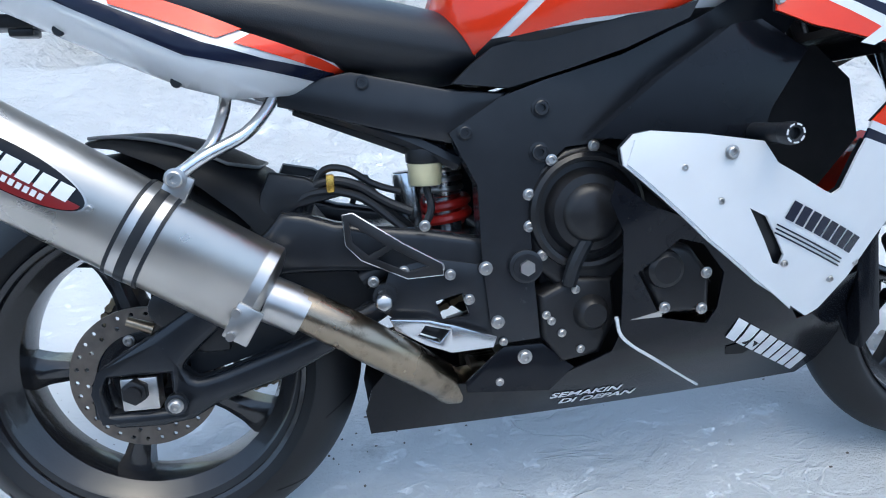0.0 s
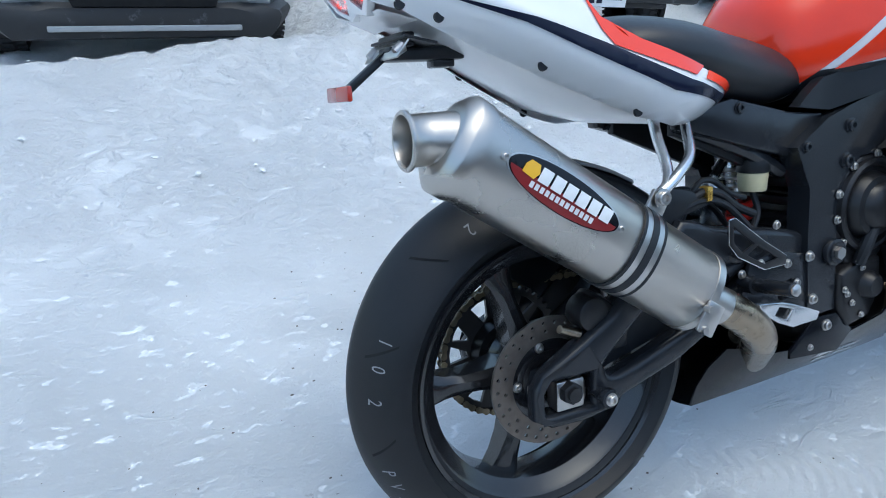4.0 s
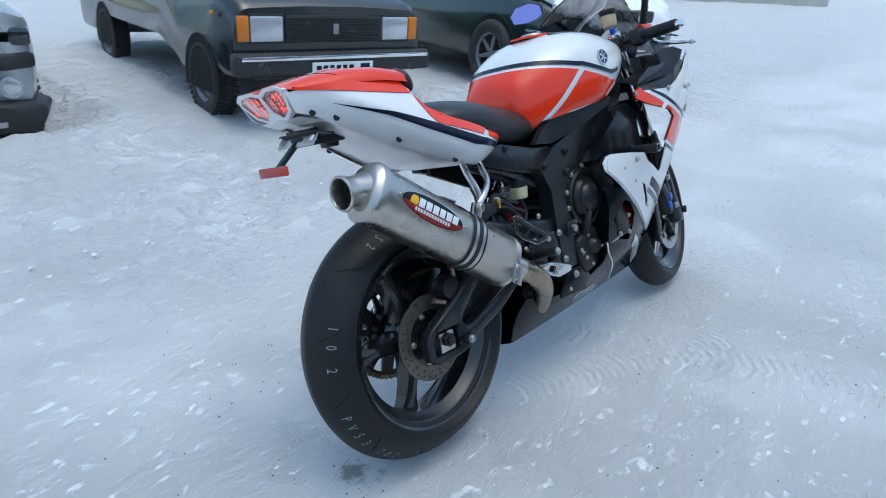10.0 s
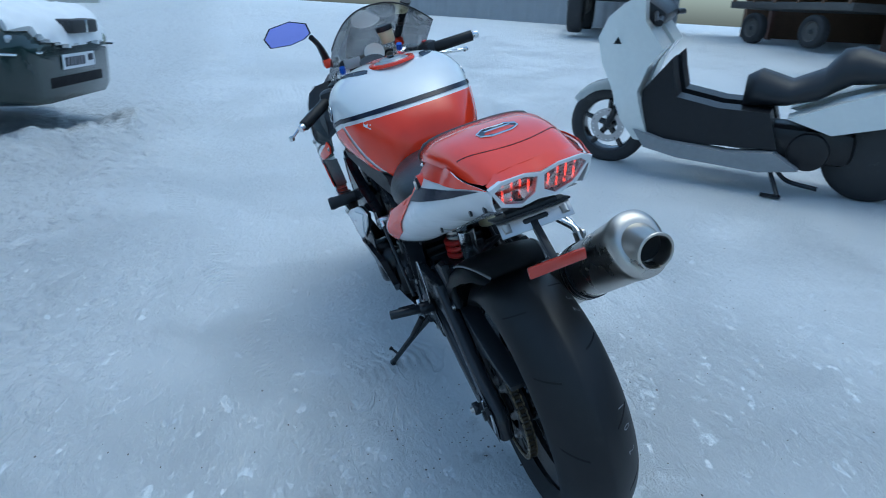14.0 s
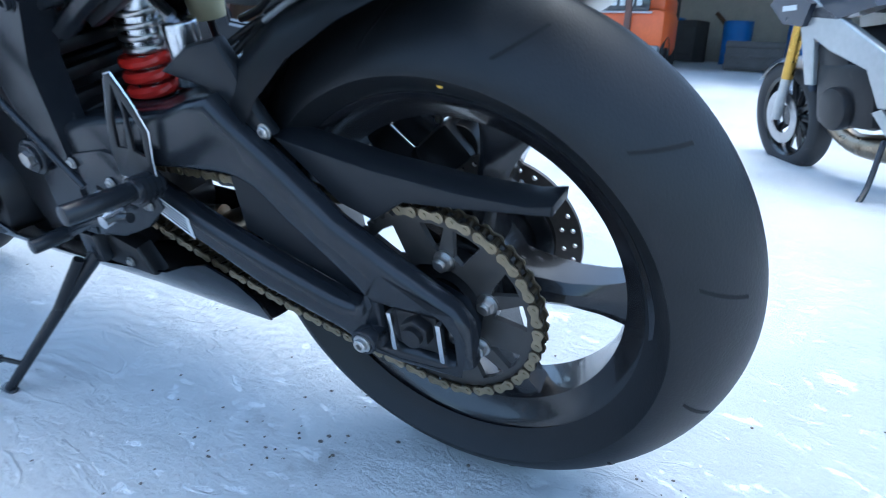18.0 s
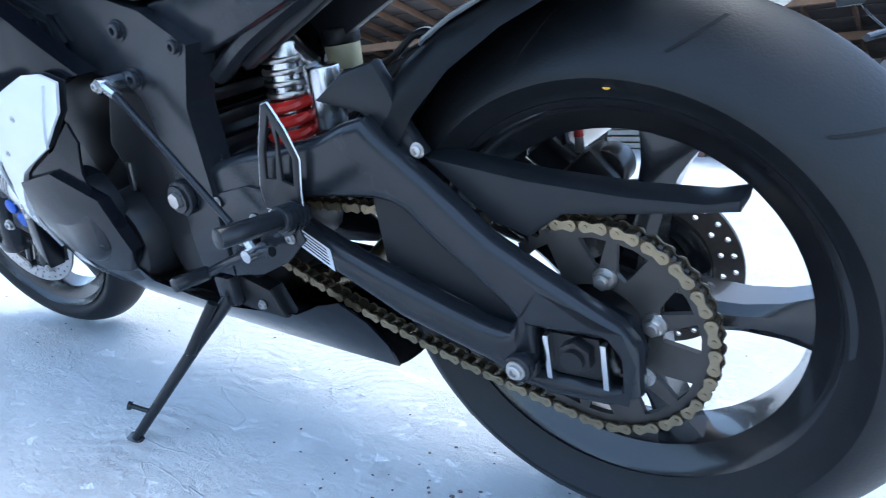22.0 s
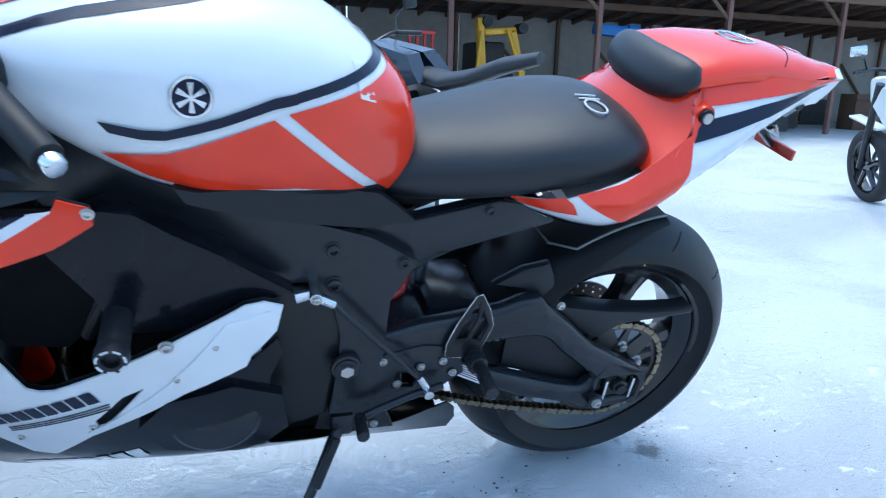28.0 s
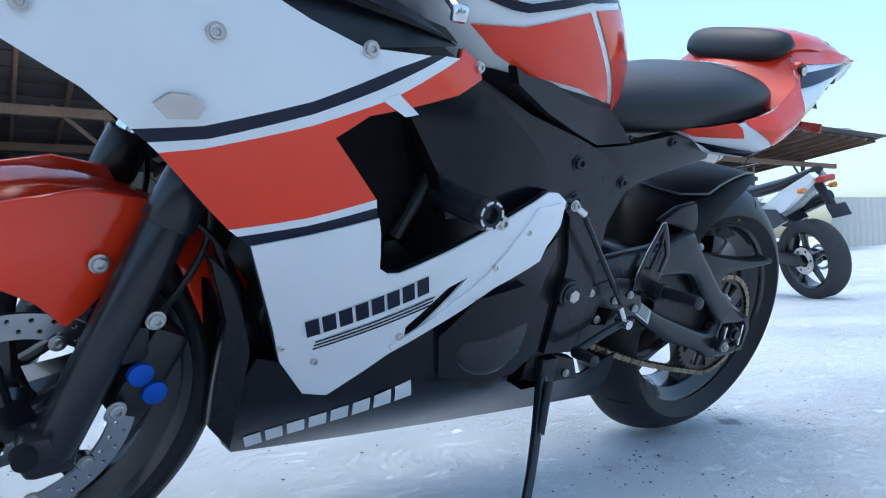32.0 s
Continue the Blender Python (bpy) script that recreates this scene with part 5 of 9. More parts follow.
def exhaust():
    yc = -0.190
    rear, fore = Vector((-0.213, yc, 0.410)), Vector((0.197, yc, 0.146))
    ax = (rear - fore).normalized()
    up = Vector((ax.z, 0, -ax.x))
    if up.z < 0:
        up = -up
    out = Vector((0, 1, 0))

    def ring(p, ky, kz, n=40, e=2.3):
        pts = []
        for i in range(n):
            a = 2 * math.pi * i / n
            c, s = math.cos(a), math.sin(a)
            pts.append(p + out * (abs(c) ** (2 / e) * math.copysign(ky, c)) + up * (abs(s) ** (2 / e) * math.copysign(kz, s)))
        return pts
    hw, hh = 0.054, 0.066
    body = rings_mesh([ring(fore, hw * 0.97, hh * 0.97), ring(fore + ax * 0.003, hw, hh), ring(rear - ax * 0.026, hw, hh)])
    root = part("muffler", body, M_TITAN, bike, "brushed titanium oval muffler with a sponsor badge", angle=40)
    part("end_cap", rings_mesh([ring(rear - ax * 0.027, hw + 0.002, hh + 0.002), ring(rear - ax * 0.006, hw + 0.002, hh + 0.002), ring(rear - ax * 0.003, hw, hh), ring(rear + ax * 0.007, hw * 0.86, hh * 0.82), ring(rear + ax * 0.010, hw * 0.76, hh * 0.66)]), M_TITAN, root, angle=40)

    def round_ring(p, r, n=32):
        return [p + out * math.cos(2 * math.pi * i / n) * r + up * math.sin(2 * math.pi * i / n) * r for i in range(n)]
    # the outlet leaves the slanting can level
    neck = rear + ax * 0.009

    def level_ring(s, r, n=32):
        return [neck + Vector((-s, math.cos(2 * math.pi * i / n) * r, math.sin(2 * math.pi * i / n) * r)) for i in range(n)]
    tip = [(0.022, 0.0325), (0.044, 0.0325), (0.047, 0.0345), (0.048, 0.0375), (0.051, 0.0380), (0.053, 0.0365), (0.053, 0.0325), (0.048, 0.0305), (0.012, 0.0295)]
    part("tail_pipe", rings_mesh([round_ring(neck - ax * 0.002, 0.0385), round_ring(neck + ax * 0.004, 0.0370)] + [level_ring(s, r) for s, r in tip], caps=False), M_TITAN, root, "rolled-edge outlet pipe")
    part("baffle", rings_mesh([level_ring(0.020, 0.0305), level_ring(0.0175, 0.0305)]), M_DARKFILL, root)
    # rivets at the rear cap
    for k in range(8):
        a = 2 * math.pi * (k + 0.5) / 8
        p = rear - ax * 0.016 + out * math.cos(a) * (hw + 0.0015) * 0.93 + up * math.sin(a) * (hh + 0.0015) * 0.93
        part("rivet", cyl(p, p + (out * math.cos(a) + up * math.sin(a)) * 0.004, 0.005, 0.003, 8), M_STEEL, root)
    # front cap, spigot and sleeve
    part("front_cap", rings_mesh([ring(fore + ax * 0.016, hw + 0.0015, hh + 0.0015), ring(fore + ax * 0.001, hw + 0.0015, hh + 0.0015), ring(fore - ax * 0.004, hw * 0.92, hh * 0.92), ring(fore - ax * 0.010, hw * 0.6, hh * 0.55)]), M_STEEL, root, angle=40)
    p1 = fore - ax * 0.008
    part("mid_pipe", tube([p1 + Vector((0, 0, -0.005)), (0.245, -0.190, 0.119), (0.300, -0.189, 0.086), (0.350, -0.180, 0.050), (0.400, -0.150, 0.008), (0.440, -0.108, -0.034), (0.472, -0.072, -0.066), (0.53, -0.03, -0.075)], [0.030, 0.029, 0.030, 0.030, 0.030, 0.030, 0.03, 0.03], 24, 6), M_HEAT, root, "heat-stained steel link pipe")
    part("pipe_sleeve", tube([p1 + Vector((0, 0, -0.005)), (0.232, -0.190, 0.122), (0.252, -0.190, 0.110)], 0.0325, 24, 4), M_STEEL, root)
    part("spring_lug", join(box((0.178, -0.246, 0.118), (0.035, 0.006, 0.05), 0.002, Matrix.Rotation(radians(32), 4, "Y")), cyl((0.172, -0.243, 0.135), (0.172, -0.255, 0.135), 0.006, None, 10), cyl((0.162, -0.243, 0.105), (0.162, -0.255, 0.105), 0.006, None, 10)), M_STEEL, root)
    # strap with dark slot and rubber edges
    mid = fore + ax * 0.165
    for k, w, m, lift, nm in ((0, 0.019, M_STEEL, 0.0025, "strap"), (0.0, 0.0065, M_PLASTIC, 0.0033, "strap_slot"), (-0.0205, 0.0025, M_PLASTIC, 0.003, "strap_rubber"), (0.0205, 0.0025, M_PLASTIC, 0.003, "strap_rubber")):
        p = mid + ax * k
        part(nm, rings_mesh([ring(p - ax * w, hw, hh), ring(p - ax * w, hw + lift, hh + lift), ring(p + ax * w, hw + lift, hh + lift), ring(p + ax * w, hw, hh)], caps=False), m, root)
    top = Vector((0.109, -0.210, 0.306))
    part("strap_lug", join(box(top + Vector((-0.004, 0.004, -0.016)), (0.034, 0.008, 0.05), 0.003, Matrix.Rotation(radians(30), 4, "Y"))), M_STEEL, root)
    bolt(top.x, -0.216, top.z, -1, root, BOLT, 1.6)
    part("muffler_hanger", join(tube([(0.168, -0.125, 0.425), (0.163, -0.145, 0.385), (0.150, -0.180, 0.345), (0.128, -0.205, 0.322), (0.108, -0.209, 0.309)], 0.0085, 12), tube([(0.232, -0.125, 0.420), (0.222, -0.145, 0.390), (0.195, -0.18, 0.358), (0.150, -0.203, 0.334), (0.118, -0.209, 0.314)], 0.0085, 12)), M_ALU, bike, "polished aluminium Y-shaped hanger")
    # oval badge: dark field, red lower half, lettering as raised shapes
    def skin(x, z):
        p = Vector((x, 0, z)) - Vector((fore.x, 0, fore.z))
        v = max(-0.98, min(0.98, p.dot(up) / hh))
        return 0.190 + hw * (1 - abs(v) ** 2.3) ** (1 / 2.3)
    cx, cz = -0.075, 0.334
    ang = math.degrees(math.atan2(-ax.z, -ax.x))

    def badge(pts):
        c, s = math.cos(radians(ang)), math.sin(radians(ang))
        return [(cx + u * c - w * s, cz + u * s + w * c) for u, w in pts]
    oval = [(0.098 * math.cos(2 * math.pi * i / 40), 0.0275 * math.sin(2 * math.pi * i / 40)) for i in range(40)]
    bg = part("badge", drape(badge(oval), skin, 0.001, -1, 0.0012, (), 0.012), M_GLOSSBLACK, root, "oval black and red exhaust badge")
    part("badge_rim", drape(badge([(u * 1.03, w * 1.06) for u, w in oval]), skin, 0.001, -1, 0.0010, (badge([(u * 0.99, w * 0.96) for u, w in oval]),), 0.012), M_STEEL, bg)
    low = [(0.094 * math.cos(a), 0.0255 * math.sin(a)) for a in (math.pi + math.pi * i / 20 for i in range(21))]
    part("badge_field", drape(badge([(u, w * 0.95 - 0.002) for u, w in low]), skin, 0.0006, -1, 0.0016, (), 0.012), M_BADGE_RED, bg)
    for k in range(6):
        u = -0.050 + 0.022 * k
        part("badge_mark", drape(badge([(u, -0.005), (u + 0.018, -0.005), (u + 0.021, 0.015), (u + 0.003, 0.015)]), skin, 0.0004, -1, 0.0030, (), 0.012), M_WHITE, bg, smooth=False)
    part("badge_mark", drape(badge([(-0.076, -0.004), (-0.056, -0.006), (-0.050, 0.004), (-0.053, 0.015), (-0.068, 0.015), (-0.074, 0.008)]), skin, 0.0004, -1, 0.0030, (), 0.012), M_YELLOW, bg, smooth=False)
    for k in range(13):
        u = -0.058 + 0.0088 * k
        part("badge_print", drape(badge([(u, -0.0165), (u + 0.006, -0.0165), (u + 0.0065, -0.0085), (u + 0.0005, -0.0085)]), skin, 0.0003, -1, 0.0030, (), 0.012), M_WHITE, bg, smooth=False)
    for u in (-0.104, 0.104):
        x, z = badge([(u, 0)])[0]
        bolt(x, -skin(x, z), z, -1, root, BOLT_S, 0.9)


def side_stand():
    root = part("side_stand", join(tube([(0.575, 0.130, -0.020), (0.62, 0.185, -0.085), (0.665, 0.235, -0.150), (0.718, 0.285, -0.222)], [0.012, 0.010, 0.009, 0.008], 12), box((0.572, 0.128, -0.010), (0.04, 0.03, 0.05), 0.006)), M_SATIN, bike, "black steel side stand, folded out and resting on the snow")
    part("stand_foot", box((0.722, 0.290, -0.226), (0.036, 0.026, 0.006), 0.0025, Matrix.Rotation(radians(-20), 4, "X")), M_SATIN, root)
    part("stand_tang", join(cyl((0.688, 0.258, -0.183), (0.712, 0.275, -0.165), 0.004, None, 8), cyl((0.712, 0.275, -0.165), (0.716, 0.278, -0.163), 0.007, None, 8)), M_SATIN, root)
    part("stand_spring", cyl((0.585, 0.160, -0.022), (0.625, 0.200, -0.095), 0.0085, None, 12), M_PLASTIC, root)
    part("spring_hook", cyl((0.622, 0.200, -0.09), (0.642, 0.213, -0.118), 0.002, None, 6), M_STEEL, root)
    part("stand_bracket", plate([(0.49, -0.005), (0.61, 0.03), (0.62, -0.03), (0.56, -0.045), (0.47, -0.05)], 0.095, 0.125, 0.006), M_ENGINE, root)
    for x, z in ((0.51, -0.03), (0.57, 0.0)):
        bolt(x, 0.127, z, 1, root, BOLT, 0.9)


swingarm()
hugger()
hose_bundle()
rear_brake()
chassis()
engine()
shock()
rearset(-1)
rearset(1)
exhaust()
side_stand()


# ---- bodywork: tank, seat, tail, fairings ----
FAIR = (0.0025, 0.3921, -0.4102, -0.0948, 1.2741, -0.7394, -0.1518, -0.4697, 0.994, -1.1235)


def keel(x):
    """Height and half-width of the lower fairing's bottom edge."""
    t = max(0.0, min(1.0, (x - 0.33) / 0.78))
    return -0.142 + 0.022 * t * t, 0.058 - 0.026 * t


def fair(x, z):
    """Half-width of the fairing's side, which draws in towards the keel."""
    c = FAIR
    q = max(z, 0.03)
    w = c[0] + c[1] * x + c[2] * q + c[3] * x * x + c[4] * x * q + c[5] * q * q + c[6] * x ** 3 + c[7] * x * x * q + c[8] * x * q * q + c[9] * q ** 3
    if z < 0.03:
        zb, yb = keel(x)
        w += (yb - w) * min(1.1, (0.03 - z) / (0.03 - zb)) ** 1.25
    return w


def dense(rows, step=4):
    """A table of stations made smooth."""
    width = len(rows[0])
    out = []
    lines = [smooth_line([(r[0], r[k], 0) for r in rows], step) for k in range(1, width)]
    for i in range(len(lines[0])):
        out.append((lines[0][i].x, *(ln[i].y for ln in lines)))
    return out


# x, bottom, top, half-width
TANK = dense([(0.468, 0.500, 0.545, 0.060), (0.488, 0.468, 0.596, 0.103), (0.530, 0.446, 0.640, 0.133), (0.60, 0.452, 0.690, 0.172), (0.70, 0.468, 0.727, 0.201), (0.78, 0.480, 0.735, 0.214), (0.86, 0.512, 0.728, 0.208), (0.95, 0.570, 0.708, 0.184), (1.02, 0.625, 0.690, 0.145), (1.05, 0.645, 0.680, 0.10)])
TN = 2.7


def tank_side(x, z):
    lo, hi, b = lerp_table(TANK, x)
    zc, h = (lo + hi) / 2 - 0.015, (hi - lo) / 2 + 0.015
    v = max(-0.97, min(0.97, (z - zc) / h))
    return b * (1 - abs(v) ** TN) ** (1 / TN)


def tank_top(x, y):
    lo, hi, b = lerp_table(TANK, x)
    zc, h = (lo + hi) / 2 - 0.015, (hi - lo) / 2 + 0.015
    v = min(0.97, abs(y) / b)
    return zc + h * (1 - v ** TN) ** (1 / TN)


def blocks(n, x, z, dx, dz, h, w, slant=0.0):
    """Outlines of n plain slanted blocks in a row, standing in for a sponsor's word."""
    out = []
    for i in range(n):
        px, pz = x + dx * i, z + dz * i
        ux, uz = dx * w, dz * w
        vx, vz = -dz / math.hypot(dx, dz) * h * (1 if dx > 0 else -1) + slant * dx, abs(dx) / math.hypot(dx, dz) * h + slant * dz
        out.append([(px, pz), (px + ux, pz + uz), (px + ux + vx, pz + uz + vz), (px + vx, pz + vz)])
    return out


def tank():
    rings = []
    for x, lo, hi, b in TANK:
        zc, h = (lo + hi) / 2 - 0.015, (hi - lo) / 2 + 0.015
        ring = []
        for i in range(56):
            a = 2 * math.pi * i / 56
            c, s = math.cos(a), math.sin(a)
            ring.append((x, math.copysign(abs(c) ** (2 / TN) * b, c), zc + math.copysign(abs(s) ** (2 / TN) * h, s)))
        rings.append(ring)
    def skin(lift, *planes):
        """A thin copy of the tank's surface, cut by planes (point, direction to drop)."""
        bm = rings_mesh(rings)
        bm.normal_update()
        for v, co in [(v, v.co + v.normal * lift) for v in bm.verts]:
            v.co = co
        for co, no in planes:
            bmesh.ops.bisect_plane(bm, geom=bm.verts[:] + bm.edges[:] + bm.faces[:], plane_co=co, plane_no=no, clear_outer=True)
        return bm
    root = part("fuel_tank", rings_mesh(rings), M_WHITE, bike, "glossy white fuel tank with red sides and navy stripes", angle=50)
    for s in (1, -1):
        # lower red flank in two fields, split by a slanted white line
        red1 = [(0.888, 0.553), (0.815, 0.560), (0.750, 0.580), (0.690, 0.598), (0.674, 0.583), (0.560, 0.474), (0.600, 0.480), (0.660, 0.492), (0.784, 0.501), (0.84, 0.522)]
        part("red_field", drape(red1, tank_side, 0.0008, s, 0.0030, (), 0.012), M_RED, root)
        navy = [(0.885, 0.597), (0.84, 0.590), (0.812, 0.590), (0.751, 0.606), (0.690, 0.6245), (0.660, 0.628), (0.660, 0.615), (0.690, 0.6115), (0.750, 0.594), (0.815, 0.578), (0.84, 0.578), (0.875, 0.584)]
        part("navy_stripe", drape(navy, tank_side, 0.0008, s, 0.0034, (), 0.012), M_NAVY, root)
        mid = [(1.02, 0.6615), (0.98, 0.682), (0.94, 0.696), (0.90, 0.707), (0.85, 0.717), (0.80, 0.725), (0.76, 0.730), (0.70, 0.732)]
        up = [(x, z + 0.0042) for x, z in mid] + [(x, z - 0.0042) for x, z in reversed(mid)]
        part("navy_stripe", drape([(x, z - 0.006) for x, z in up], tank_side, 0.0008, s, 0.0020, (), 0.02), M_NAVY, root)
        # round maker's disc
        bx, bz = 0.783, 0.630
        disc = part("tank_badge", drape(circle(bx, bz, 0.0225, 32), tank_side, 0.003, s, 0.004, (), 0.012), M_NAVY, root, "round dark badge with a bright ring and spokes")
        part("badge_ring", drape(circle(bx, bz, 0.0235, 32), tank_side, 0.002, s, 0.0046, (circle(bx, bz, 0.0208, 32),), 0.012), M_CHROME, disc)
        for k in range(6):
            a = radians(30 + 60 * k)
            px, pz = math.cos(a), math.sin(a)
            part("badge_spoke", drape([(bx - pz * 0.001, bz + px * 0.001), (bx + px * 0.017 - pz * 0.0035, bz + pz * 0.017 + px * 0.0035), (bx + px * 0.017 + pz * 0.0035, bz + pz * 0.017 - px * 0.0035), (bx + pz * 0.001, bz - px * 0.001)], tank_side, 0.001, s, 0.0048, (), 0.012), M_CHROME, disc)
    # stripe and red field that wrap round the back
    slope = Vector((0.18, 0, 1)).normalized()
    part("tank_skirt", skin(0.0010, ((0.70, 0, 0.490), Vector((-0.10, 0, 1)).normalized()), ((0.52, 0, 0.4), (-1, 0, 0))), M_PLASTIC, root, "black lower edge under the tank")
    part("navy_stripe", skin(0.0022, ((0.69, 0, 0.6235), slope), ((0.69, 0, 0.6105), -slope), ((0.662, 0, 0.6), (1, 0, 0))), M_NAVY, root)
    part("red_field", skin(0.0018, ((0.69, 0, 0.600), slope), ((0.657, 0, 0.588), Vector((0.120, 0, -0.125)).normalized()), ((0, 0, 0.454), (0, 0, -1)), ((0.672, 0, 0.6), (1, 0, 0))), M_RED, root, "orange-red rear of the tank")
    # red panel along the top towards the steering head
    bm = bmesh.new()
    cols = 14
    rows = []
    for i in range(13):
        x = 0.745 + 0.29 * i / 12
        half = (0.045 + 0.065 * (i / 12)) if i else 0.02
        half = min(half, lerp_table(TANK, x)[2] * 0.9)
        rows.append([bm.verts.new((x, half * (2 * j / cols - 1), tank_top(x, half * (2 * j / cols - 1)) + 0.0018)) for j in range(cols + 1)])
    for a, b in zip(rows, rows[1:]):
        for j in range(cols):
            bm.faces.new((a[j], a[j + 1], b[j + 1], b[j]))
    part("red_field", bm, M_RED, root)
    cap = part("fuel_cap", lathe([(0.0, 0.012), (0.028, 0.012), (0.034, 0.010), (0.036, 0.006), (0.046, 0.006), (0.050, 0.0)], 40), M_STEEL, root, "flush steel fuel cap with a key flap")
    cap.matrix_basis = Matrix.Translation((0.735, 0, tank_top(0.735, 0) - 0.003)) @ Matrix.Rotation(radians(90), 4, "X")
    part("cap_surround", place(lathe([(0.052, 0.0), (0.053, 0.004), (0.068, 0.003), (0.070, -0.004)], 40), Matrix.Translation((0.735, 0, tank_top(0.735, 0) - 0.003)) @ Matrix.Rotation(radians(90), 4, "X")), M_RED, root)
    part("cap_flap", box((0.735, 0, tank_top(0.735, 0) + 0.011), (0.035, 0.018, 0.006), 0.003), M_GLOSSBLACK, root)
    # clear knee pad stickers at the rear
    part("tank_pad", drape([(0.552, 0.60), (0.575, 0.61), (0.585, 0.655), (0.562, 0.645)], tank_side, 0.0006, 1, 0.0026, (), 0.012), M_WHITE, root)


def seat():
    # x, bottom, top, half-width
    rows = dense([(0.545, 0.436, 0.458, 0.070), (0.525, 0.428, 0.482, 0.104), (0.49, 0.418, 0.510, 0.120), (0.42, 0.418, 0.528, 0.140), (0.34, 0.428, 0.542, 0.160), (0.25, 0.444, 0.560, 0.174), (0.17, 0.462, 0.566, 0.172), (0.12, 0.480, 0.561, 0.158), (0.095, 0.494, 0.549, 0.132), (0.08, 0.515, 0.535, 0.08)])
    rings = []
    for x, lo, hi, b in rows:
        ring = []
        for i in range(44):
            a = 2 * math.pi * i / 44
            c, s = math.cos(a), math.sin(a)
            zc, h = (lo + hi) / 2, (hi - lo) / 2
            crown = 0.012 * (1 - c * c) if s > 0 else 0
            ring.append((x, math.copysign(abs(c) ** 0.80 * b * (1.0 if s > -0.2 else 0.97), c), zc + math.copysign(abs(s) ** 0.72 * h, s) + crown))
        rings.append(ring)
    root = part("seat", rings_mesh(rings), M_VINYL, bike, "black vinyl rider's seat with a stitched mark", angle=60)

    def top(x, y):
        lo, hi, b = lerp_table(sorted(rows), x)
        v = min(0.97, abs(y) / b)
        return (lo + hi) / 2 + (hi - lo) / 2 * (1 - v ** 2.78) ** (1 / 2.78) + 0.012
    # embroidered pale mark: a ring and bars
    loop = [(0.175 + 0.016 * math.cos(a), 0.075 + 0.026 * math.sin(a)) for a in (2 * math.pi * k / 16 for k in range(17))]
    part("stitched_mark", tube([(x, y, top(x, y) + 0.001) for x, y in loop], 0.0018, 6, 1), M_PLATE, root)
    for k in range(2):
        part("stitched_mark", tube([(0.155 + 0.035 * t, 0.032 + 0.016 * k - 0.006 * t, top(0.155 + 0.035 * t, 0.032 + 0.016 * k) + 0.001) for t in (0, 0.3, 0.6, 1)], 0.0018, 6, 1), M_PLATE, root)


TAIL_W = dense([(-0.30, 0.088), (-0.23, 0.104), (-0.175, 0.122), (-0.10, 0.147), (-0.034, 0.170), (0.05, 0.193), (0.12, 0.210), (0.18, 0.215), (0.25, 0.188), (0.33, 0.138)])
TAIL_LOW = dense([(-0.30, 0.612), (-0.23, 0.588), (-0.175, 0.560), (-0.10, 0.525), (-0.034, 0.492), (0.05, 0.452), (0.12, 0.422), (0.18, 0.405), (0.25, 0.408), (0.33, 0.430)])


def tail_side(x, z):
    """Half-width of the tail: fullest a little above its lower edge."""
    w, lo = lerp_table(TAIL_W, x)[0], lerp_table(TAIL_LOW, x)[0]
    v = z - lo
    k = max(0.0, min(1.0, (x + 0.30) / 0.2))
    return w - 0.052 * k * max(0.0, 1 - v / 0.05) ** 2 - 0.7 * k * max(0.0, v - 0.06)


